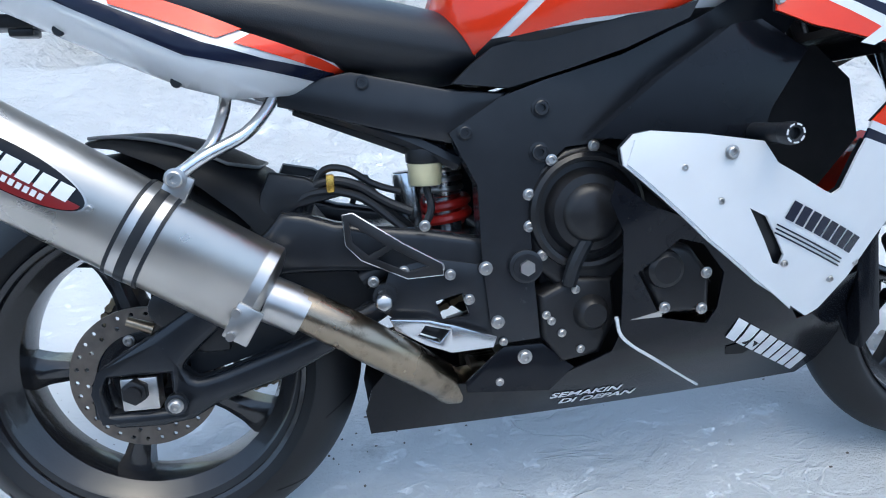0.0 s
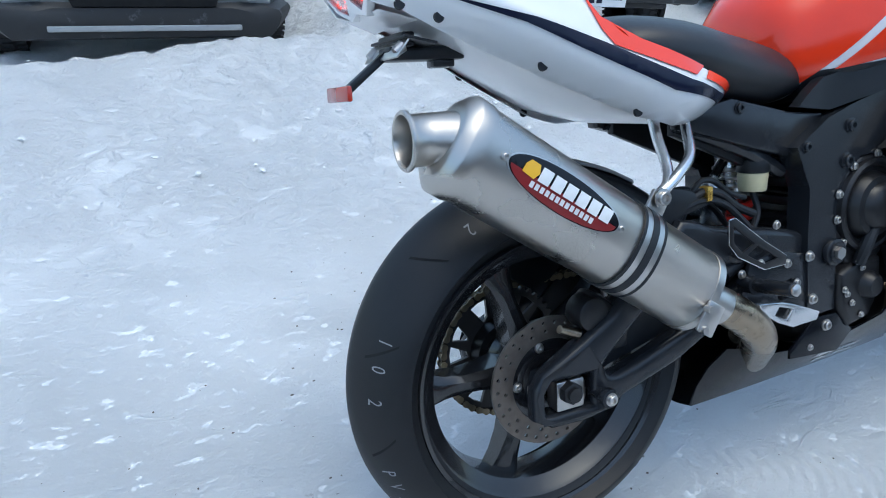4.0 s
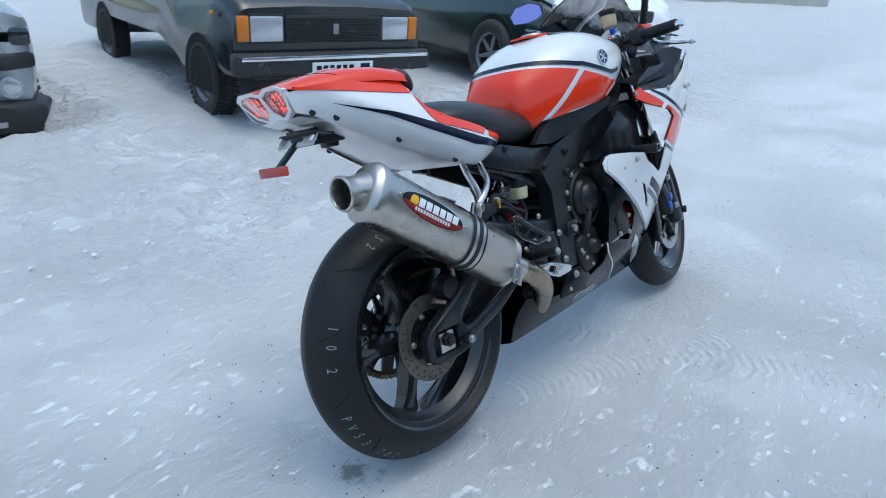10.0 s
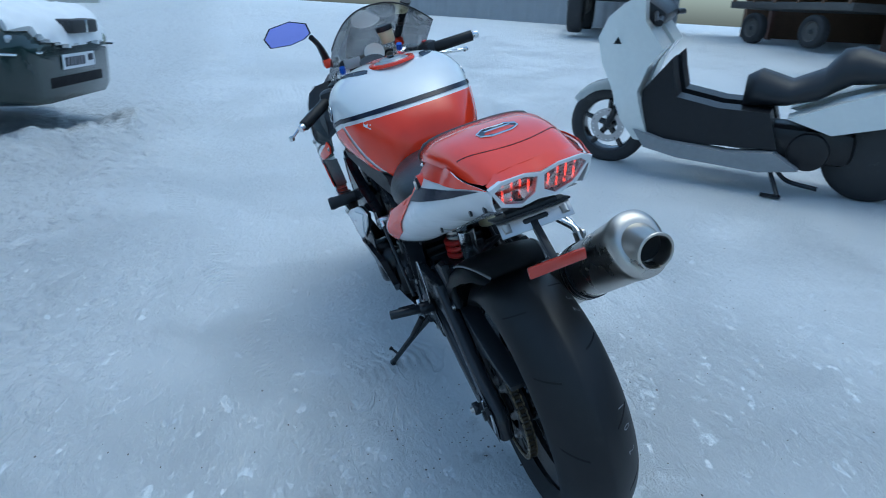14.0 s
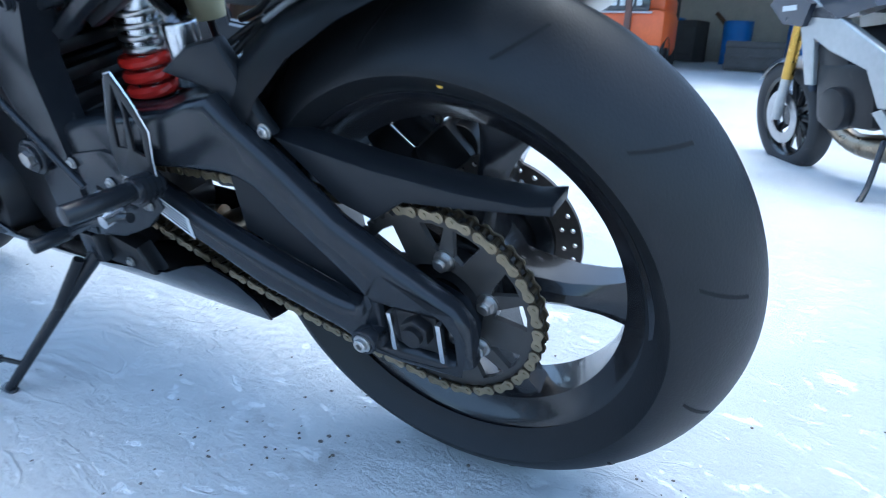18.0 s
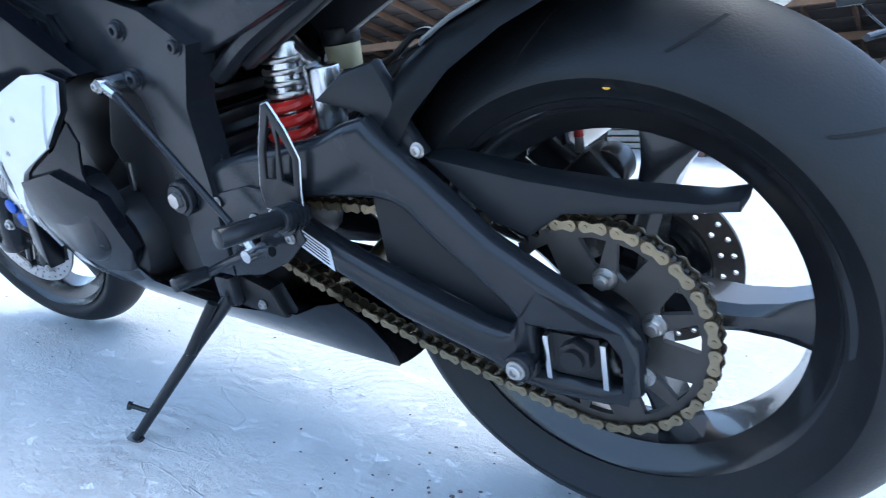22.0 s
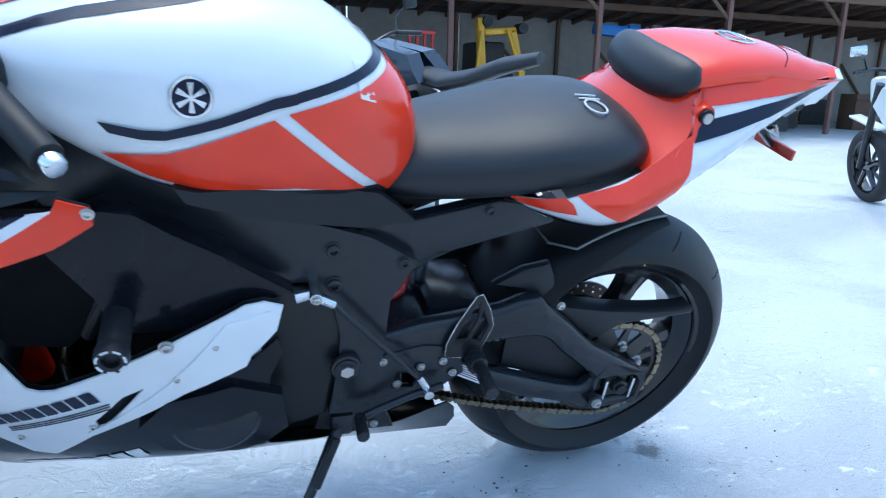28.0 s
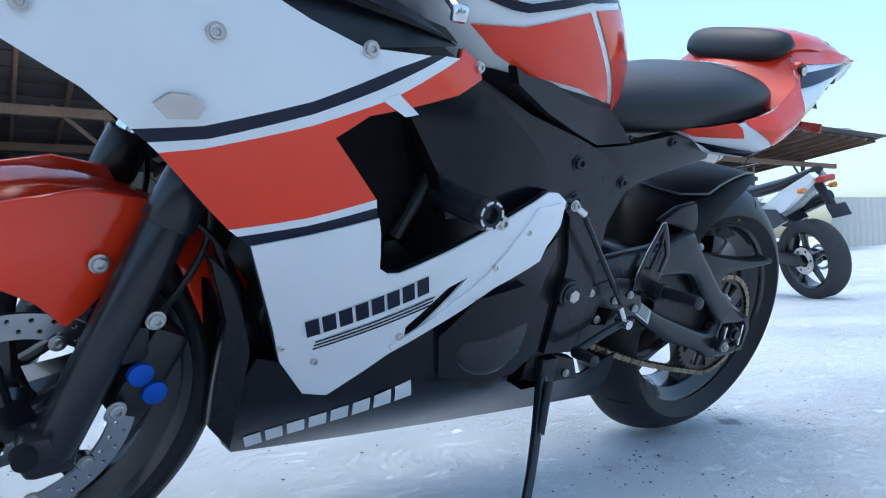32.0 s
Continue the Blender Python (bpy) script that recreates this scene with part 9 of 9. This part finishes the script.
def supermoto():
    """Slim white and blue road-legal supermoto seen from behind and the side."""
    fr, re = Vector((-4.40, -2.95, 0)), Vector((-3.84, -1.60, 0))
    d = fr - re
    m = Matrix.Translation((re.x, re.y, 0)) @ Matrix.Rotation(math.atan2(d.y, d.x), 4, "Z") @ Matrix.Rotation(radians(-9), 4, "X")
    root = empty("white_supermoto", m, "slim white and blue supermoto on its stand before the shed", "motorcycle")
    X = 1.46
    for x, r, w, nm in ((X, 0.30, 0.12, "front_wheel"), (0, 0.305, 0.16, "rear_wheel")):
        hub = road_wheel(root, x, 0, r, w, 1, M_RIM, 5, 0.22, nm)
        part("brake_disc", drilled_disc(0.08, 0.13 if x else 0.10, -0.002, 0.002, [(0.09, 18, 0.005, 0)], (x, -0.07, r)), M_DISCF, hub, smooth=False)
    part("sprocket", drilled_disc(0.05, 0.105, -0.003, 0.003, [(0.078, 6, 0.012, 0)], (0, 0.085, 0.305)), M_STEEL, root, smooth=False)
    for k in (1, -1):
        part("fork_leg", join(cyl((X, k * 0.09, 0.30), (X - 0.30, k * 0.09, 0.98), 0.027, 0.03, 12)), M_SATIN, root)
        part("swingarm", plate([(-0.05, 0.28), (0.05, 0.36), (0.55, 0.44), (0.58, 0.36), (0.05, 0.26)], k * 0.09, k * 0.115, 0.006), M_SATIN, root)
        part("tail_panel", drape([(0.42, 0.72), (0.10, 0.86), (-0.22, 0.96), (-0.26, 0.92), (-0.10, 0.82), (0.10, 0.70), (0.35, 0.62)], lambda x, z: 0.085, 0.05, k, 0.0, (), 0.06), M_WHITE, root, "white tail panel")
        part("side_panel", drape([(0.45, 0.74), (0.20, 0.72), (0.08, 0.62), (0.30, 0.55), (0.46, 0.58)], lambda x, z: 0.105, 0.03, k, 0.0, (), 0.06), M_NAKEDBLUE, root)
        part("tank_shroud", drape([(0.70, 0.92), (1.02, 0.96), (1.15, 0.82), (0.98, 0.66), (0.80, 0.72), (0.62, 0.80)], lambda x, z: 0.15, 0.05, k, 0.0, (), 0.06), M_SCOOTER, root)
        part("frame_rail", plate([(0.50, 0.76), (0.92, 0.86), (0.98, 0.78), (0.62, 0.62), (0.62, 0.40), (0.54, 0.40)], k * 0.08, k * 0.11, 0.008), M_RAWALU, root)
        part("indicator", join(cyl((-0.14, k * 0.06, 0.84), (-0.17, k * 0.13, 0.84), 0.006, None, 8), cyl((-0.20, k * 0.13, 0.84), (-0.15, k * 0.14, 0.84), 0.022, 0.018, 12)), M_AMBER, root, "amber indicator")
        mir = part("mirror", tube([(0.98, k * 0.28, 1.10), (0.94, k * 0.32, 1.18), (0.90, k * 0.36, 1.22)], 0.006, 6), M_SATIN, root)
        part("mirror_shell", box((0.90, k * 0.38, 1.25), (0.025, 0.12, 0.07), 0.018), M_ALU, mir)
    part("seat", rings_mesh([[(x, b * math.cos(a), z + h * math.sin(a)) for a in (2 * math.pi * k / 18 for k in range(18))] for x, z, h, b in ((0.72, 0.90, 0.04, 0.07), (0.45, 0.88, 0.05, 0.11), (0.10, 0.91, 0.045, 0.10), (-0.20, 0.97, 0.03, 0.06))]), M_VINYL, root, angle=60)
    part("engine", join(box((0.76, 0, 0.46), (0.36, 0.24, 0.32), 0.04), cyl((0.72, -0.15, 0.42), (0.72, 0.15, 0.42), 0.09, None, 24, 0.012)), M_RAWALU, root)
    part("muffler", tube([(0.62, -0.10, 0.55), (0.30, -0.14, 0.66), (-0.10, -0.15, 0.76)], [0.03, 0.06, 0.05], 14), M_SATIN, root)
    part("tail_lamp", box((-0.27, 0, 0.90), (0.07, 0.12, 0.05), 0.015), M_REFL, root, "red tail lamp")
    part("plate_holder", join(box((-0.24, 0, 0.78), (0.05, 0.05, 0.22), 0.008, Matrix.Rotation(radians(28), 4, "Y")), box((-0.34, 0, 0.66), (0.012, 0.16, 0.10), 0.003, Matrix.Rotation(radians(25), 4, "Y"))), M_PLASTIC, root)
    part("handlebar", join(tube([(0.92, 0.40, 1.10), (1.02, 0.2, 1.10), (1.05, 0, 1.06), (1.02, -0.2, 1.10), (0.92, -0.40, 1.10)], 0.013, 8)), M_SATIN, root)
    part("front_mudguard", box((X + 0.05, 0, 0.66), (0.45, 0.10, 0.02), 0.008, Matrix.Rotation(radians(-12), 4, "Y")), M_SCOOTER, root)
    part("headlamp", box((X - 0.18, 0, 0.92), (0.12, 0.18, 0.22), 0.04), M_SCOOTER, root)
    part("side_stand", tube([(0.55, 0.10, 0.34), (0.48, 0.22, 0.14), (0.45, 0.29, 0.05)], 0.012, 8), M_SATIN, root)


old_saloon()
suv()
green_saloon()
scooter()
naked_bike()
supermoto()


# ---- open timber shed, fence and machines beyond the yard ----
M_TIMBER = mat("weathered_timber", (0.16, 0.095, 0.060), 0.8, vary=0.25, scale=18, bump=0.3, bump_scale=80, random=0.2)
M_RUSTPOST = mat("rusty_steel_post", (0.17, 0.09, 0.07), 0.65, vary=0.25, random=0.15)
M_ROOF = mat("old_asbestos_roof", (0.085, 0.070, 0.065), 0.85, vary=0.25, bump=0.3, bump_scale=60, random=0.2)
M_CONCRETE = mat("pale_concrete_panel", (0.36, 0.34, 0.31), 0.9, vary=0.15, bump=0.3, bump_scale=60, random=0.12)
M_FENCE = mat("white_profiled_fence", (0.66, 0.65, 0.62), 0.5, vary=0.06)
M_BLUEFENCE = mat("grey_blue_fence", (0.42, 0.44, 0.47), 0.5, vary=0.08)
M_MACHBLUE = mat("blue_machine_paint", (0.03, 0.16, 0.48), 0.4, vary=0.1)
M_DARKSTUFF = mat("dark_scrap", (0.045, 0.042, 0.042), 0.7, vary=0.4, random=0.4)
M_TRUCK = mat("dull_truck_metal", (0.09, 0.085, 0.08), 0.6, vary=0.3)
SHED_Y, SHED_D = -11.0, 6.0


def ground_at(x, y):
    return rise(x, y)


def shed():
    root = empty("open_shed", Matrix.Translation((-4, SHED_Y, 0)), "long open-fronted timber shed with a rafter roof under snow", "shed")
    o = Vector((-4, SHED_Y, 0))

    def p(name, bm, m, label=""):
        return part(name, place(bm, Matrix.Translation(-o)), m, root, label)
    x0, x1 = -24.0, 13.0
    posts = [-3.3 - 3.08 * k for k in range(-5, 7)]
    for x in posts:
        z0 = ground_at(x, SHED_Y) - 0.05
        p("post", box((x, SHED_Y, (z0 + 3.1) / 2), (0.10, 0.10, 3.1 - z0), 0.005), M_RUSTPOST)
        p("brace", cyl((x, SHED_Y, 2.35), (x + 0.8, SHED_Y, 3.05), 0.04, None, 6), M_TIMBER)
    p("front_beam", box(((x0 + x1) / 2, SHED_Y, 2.95), (x1 - x0, 0.12, 0.16), 0.01), M_TIMBER, "brown timber front beam")
    p("middle_beam", box(((x0 + x1) / 2, SHED_Y - 3.0, 2.85), (x1 - x0, 0.12, 0.16), 0.01), M_TIMBER)
    # rafters and roof boards seen from below
    slope = math.atan2(0.85, SHED_D + 1.2)
    n = int((x1 - x0) / 0.77)
    for i in range(n):
        x = x0 + 0.4 + 0.77 * i
        bm = box((0, 0, 0), (0.06, SHED_D + 1.5, 0.13), 0.006, Matrix.Rotation(slope, 4, "X"))
        p("rafter", place(bm, Matrix.Translation((x, SHED_Y - 2.2, 3.18))), M_TIMBER)
    for i in range(12):
        y = SHED_Y + 1.15 - 0.62 * i
        z = 3.27 + 0.85 * ((y - (SHED_Y - 2.2)) / (SHED_D + 1.2))
        p("roof_board", box(((x0 + x1) / 2, y, z), (x1 - x0, 0.56, 0.025), 0.003, Matrix.Rotation(slope, 4, "X")), M_ROOF)
    sheet = box((0, 0, 0), (x1 - x0 + 0.4, SHED_D + 1.9, 0.03), 0.004, Matrix.Rotation(slope, 4, "X"))
    p("roof_sheet", place(sheet, Matrix.Translation(((x0 + x1) / 2, SHED_Y - 2.2, 3.33))), M_ROOF)
    # ragged snow on the roof edge
    rows = []
    bm = bmesh.new()
    for j in range(5):
        y = SHED_Y + 1.45 - j * 1.7
        z = 3.37 + 0.85 * ((y - (SHED_Y - 2.2)) / (SHED_D + 1.2))
        rows.append([bm.verts.new((x0 + (x1 - x0) * i / 90, y + 0.25 * noise.noise((i * 0.4, j, 1)) * (j == 0), z + 0.10 + 0.07 * noise.noise((i * 0.3, j * 2.0, 4)))) for i in range(91)])
    for a, b in zip(rows, rows[1:]):
        for i in range(90):
            bm.faces.new((a[i], a[i + 1], b[i + 1], b[i]))
    bmesh.ops.solidify(bm, geom=bm.faces[:], thickness=0.12)
    tagged(part("roof_snow", bm, M_SNOWPILE), "thick ragged snow lying on the shed roof", "snow")
    # back wall of concrete panels with timber diagonals
    for i in range(12):
        x = x0 + 1.55 + 3.08 * i
        p("wall_panel", box((x, SHED_Y - SHED_D, 1.45), (3.02, 0.12, 3.1), 0.01), M_CONCRETE)
        p("wall_brace", cyl((x - 1.3, SHED_Y - SHED_D + 0.1, 0.4), (x + 0.2, SHED_Y - SHED_D + 0.1, 1.9), 0.05, None, 6), M_TIMBER)
        p("wall_stud", box((x - 1.45, SHED_Y - SHED_D + 0.12, 1.45), (0.10, 0.08, 2.9), 0.005), M_TIMBER)
    p("end_wall", box((x1, SHED_Y - SHED_D / 2, 1.6), (0.12, SHED_D, 3.3), 0.01), M_TIMBER)


def digger():
    m = Matrix.Translation((-4.9, -12.6, 0))
    root = empty("yellow_digger", m, "yellow digger with a folded boom parked inside the shed", "digger")
    part("boom", join(box((0.38, 0, 1.65), (0.15, 0.20, 1.25), 0.03, Matrix.Rotation(radians(5), 4, "Y")), box((-0.02, 0, 2.02), (0.72, 0.20, 0.14), 0.03, Matrix.Rotation(radians(6), 4, "Y")), box((-0.46, 0, 1.55), (0.15, 0.20, 1.10), 0.03, Matrix.Rotation(radians(16), 4, "Y"))), M_YELLOW, root, "yellow folded boom")
    part("ram", cyl((0.50, 0.16, 1.2), (0.42, 0.16, 2.0), 0.05, None, 12), M_YELLOW, root)
    part("ram", cyl((-0.45, 0.16, 1.3), (-0.15, 0.16, 2.05), 0.04, None, 12), M_YELLOW, root)
    for x, z in ((0.30, 2.2), (-0.52, 2.1)):
        part("joint", cyl((x, -0.15, z), (x, 0.17, z), 0.11, None, 16), M_DARKSTUFF, root)
    part("body", join(box((0.0, -1.1, 0.8), (1.3, 1.2, 0.8), 0.08), box((-0.1, -1.1, 1.5), (0.7, 1.0, 0.7), 0.08)), M_DARKSTUFF, root)
    for x in (-0.6, 0.6):
        part("wheel", lathe([(0.0, 0.12), (0.2, 0.12), (0.25, 0.06), (0.42, 0.14), (0.48, 0.1), (0.48, -0.1), (0.42, -0.14)], 28, (x, -0.25, 0.48)), M_RUBBER, root)


def blue_crane():
    m = Matrix.Translation((-7.9, -12.6, 0))
    root = empty("blue_crane", m, "small blue loading crane folded inside the shed", "crane")
    part("column", box((-0.25, 0, 1.2), (0.28, 0.28, 2.2), 0.03), M_MACHBLUE, root)
    part("jib", join(box((0.10, 0, 2.15), (1.2, 0.22, 0.24), 0.03, Matrix.Rotation(radians(-4), 4, "Y")), box((-0.55, 0, 1.7), (0.22, 0.20, 1.1), 0.03, Matrix.Rotation(radians(6), 4, "Y"))), M_MACHBLUE, root, "blue folded jib")
    part("base", join(box((0, 0, 0.55), (1.1, 0.8, 0.5), 0.05), box((0.3, 0, 1.0), (0.5, 0.6, 0.4), 0.05)), M_MACHBLUE, root)


def forklift():
    gz = ground_at(3.2, -11.2)
    m = Matrix.Translation((2.9, -11.6, gz))
    root = empty("orange_forklift", m, "orange forklift with a rounded counterweight beside the shed", "forklift")
    part("counterweight", box((0, 0, 0.55), (1.3, 1.1, 0.75), 0.14), M_ORANGE, root, "orange rounded counterweight")
    part("hood", box((0, -0.3, 1.02), (1.1, 1.0, 0.36), 0.10), M_ORANGE, root)
    part("badge_panel", box((0.05, 0.56, 1.0), (0.85, 0.05, 0.26), 0.03), M_CARGLASS, root)
    for i in range(4):
        part("badge_block", box((-0.2 + 0.14 * i, 0.592, 1.0), (0.09, 0.01, 0.10), 0.004), M_PLATE, root)
    part("panel_rim", join(box((0.05, 0.57, 1.15), (0.95, 0.05, 0.035), 0.012), box((0.05, 0.57, 0.85), (0.95, 0.05, 0.03), 0.012)), M_PLATE, root)
    part("mast", join(box((0.45, -1.1, 1.3), (0.12, 0.12, 2.6), 0.01), box((-0.45, -1.1, 1.3), (0.12, 0.12, 2.6), 0.01)), M_DARKSTUFF, root)
    part("cage", join(*[cyl((x, y, 1.1), (x, y, 2.2), 0.035, None, 8) for x in (-0.45, 0.45) for y in (0.35, -0.8)], box((0, -0.2, 2.2), (1.0, 1.3, 0.05), 0.01)), M_DARKSTUFF, root)
    part("underside", box((0, 0.2, 0.18), (1.2, 0.9, 0.30), 0.04), M_GREYPLASTIC, root)
    for x in (-0.55, 0.55):
        part("wheel", lathe([(0.0, 0.1), (0.12, 0.1), (0.15, 0.05), (0.22, 0.11), (0.25, 0.08), (0.25, -0.08), (0.22, -0.11)], 24), M_RUBBER, root).matrix_basis = Matrix.Translation((x, 0.25, 0.25)) @ Matrix.Rotation(radians(90), 4, "Z")


def clutter():
    """Racks, crates and scrap along the inside of the shed."""
    rnd = random.Random(11)
    rack = tagged(part("red_rack", join(*[box((-3.35 + 0.16 * i, -12.3, 1.25), (0.05, 0.08, 1.3), 0.005) for i in range(4)], box((-3.1, -12.3, 1.9), (0.62, 0.10, 0.06), 0.005), box((-3.1, -12.3, 0.7), (0.62, 0.10, 0.06), 0.005)), M_SPRING), "red upright steel rack inside the shed", "rack")
    part("rack_foot", box((-3.1, -12.3, 0.35), (0.60, 0.5, 0.70), 0.02), M_DARKSTUFF, rack)
    kinds = [("crate", M_TIMBER, "weathered timber crate on the shed floor"), ("scrap_box", M_DARKSTUFF, "dark metal box on the shed floor"), ("fuel_can", M_SPRING, "red metal can on the shed floor"), ("barrel", M_MACHBLUE, "blue steel barrel on the shed floor"), ("pallet_stack", M_CONCRETE, "pale stack of boards on the shed floor")]
    for i in range(46):
        k = rnd.randrange(5)
        nm, m, lab = kinds[k]
        x, y = -22 + 34 * i / 46 + rnd.uniform(-0.3, 0.3), -12.0 - rnd.random() * 3.5
        if -6.2 < x < -3.9 or -9.2 < x < -7.0 or 1.6 < x < 4.2:
            y = -15.2
        z = ground_at(x, y)
        h, w = rnd.uniform(0.35, 1.2), rnd.uniform(0.35, 1.0)
        if nm == "barrel":
            bm = lathe([(0.0, 0.0), (0.29, 0.0), (0.30, 0.02), (0.29, 0.28), (0.30, 0.30), (0.29, 0.32), (0.29, 0.58), (0.30, 0.60), (0.29, 0.86), (0.30, 0.88), (0.27, 0.88), (0.0, 0.87)], 24)
            place(bm, Matrix.Rotation(radians(90), 4, "X"))
        elif nm == "fuel_can":
            bm = join(box((0, 0, 0.24), (0.34, 0.17, 0.46), 0.03), tube([(-0.08, 0, 0.47), (-0.05, 0, 0.53), (0.05, 0, 0.53), (0.08, 0, 0.47)], 0.012, 6))
        elif nm == "pallet_stack":
            boards = [box((0, 0, 0.06 + 0.13 * q), (w + 0.3, 0.8, 0.10), 0.01, Matrix.Rotation(rnd.uniform(-0.05, 0.05), 4, "Z")) for q in range(max(2, int(h * 6)))]
            at = Matrix.Translation((x, y, z)) @ Matrix.Rotation(rnd.uniform(-0.4, 0.4), 4, "Z")
            root = tagged(part(nm, place(boards[0], at), m), lab, "pallet stack", "clutter in the shed")
            for b in boards[1:]:
                part("board", place(b, at), m, root)
            continue
        else:
            bm = join(box((0, 0, h / 2), (w, 0.6, h), 0.015), *[box((0, 0.31, h * q), (w + 0.02, 0.03, 0.07), 0.004) for q in (0.15, 0.5, 0.85)])
        tagged(part(nm, place(bm, Matrix.Translation((x, y, z)) @ Matrix.Rotation(rnd.uniform(-0.4, 0.4), 4, "Z")), m), lab, nm.replace("_", " "), "clutter in the shed")


def fences():
    """White profiled sheets beside the shed, grey-blue ones across the far side, a pale wall."""
    def profiled(name, a, b, h, m, label):
        a, b = Vector(a), Vector(b)
        d = b - a
        n = int(d.length / 0.10)
        nrm = Vector((-d.y, d.x, 0)).normalized()
        bm = bmesh.new()
        lo, hi = [], []
        for i in range(n + 1):
            q = a + d * (i / n) + nrm * (0.018 if i % 4 < 2 else -0.018)
            lo.append(bm.verts.new((q.x, q.y, q.z)))
            hi.append(bm.verts.new((q.x, q.y, q.z + h)))
        for i in range(n):
            bm.faces.new((lo[i], lo[i + 1], hi[i + 1], hi[i]))
        bmesh.ops.solidify(bm, geom=bm.faces[:], thickness=0.01)
        tagged(part(name, bm, m, smooth=False), label, "fence", kind="structure")
    profiled("fence_white", (-24.0, -11.2, -0.1), (-46.0, -9.0, -0.1), 1.95, M_FENCE, "white profiled steel fence panels")
    profiled("fence_blue", (13.5, -9.5, 0.75), (21.5, -4.5, 0.75), 2.2, M_BLUEFENCE, "grey-blue profiled steel fence")
    profiled("fence_far", (21.5, 4.5, 0.35), (18.0, 16.0, 0.35), 2.4, M_FENCE, "pale far fence panels in sunlight")


def truck():
    m = Matrix.Translation((12.9, -7.6, ground_at(12.9, -7.6))) @ Matrix.Rotation(radians(-32), 4, "Z")
    root = empty("dirty_truck", m, "dull dark truck chassis with big tyres parked in snow", "truck")
    part("chassis", join(box((0, 0, 0.85), (4.2, 1.8, 0.25), 0.03), box((1.4, 0, 1.5), (1.2, 1.9, 1.2), 0.1)), M_TRUCK, root)
    part("tank", cyl((-0.2, 0.95, 0.6), (0.8, 0.95, 0.6), 0.25, None, 18, 0.03), M_TRUCK, root)
    for x in (-1.5, 1.5):
        for s in (1, -1):
            road_wheel(root, x, s * 0.85, 0.48, 0.30, s, M_TRUCK)
    m2 = Matrix.Translation((10.2, -10.4, ground_at(10.2, -10.4)))
    r2 = empty("flatbed_trailer", m2, "dark flatbed trailer with small wheels by the fence", "trailer")
    part("bed", box((0, 0, 0.75), (3.2, 1.6, 0.14), 0.02), M_TRUCK, r2)
    part("rails", join(*[box((-1.5 + 0.6 * i, 0.78, 1.05), (0.06, 0.06, 0.5), 0.005) for i in range(6)], box((0, 0.78, 1.28), (3.2, 0.05, 0.08), 0.005)), M_TIMBER, r2)
    for x in (-0.8, 0.8):
        road_wheel(r2, x, 0.75, 0.30, 0.2, 1, M_TRUCK)


shed()
digger()
blue_crane()
forklift()
clutter()
fences()
truck()
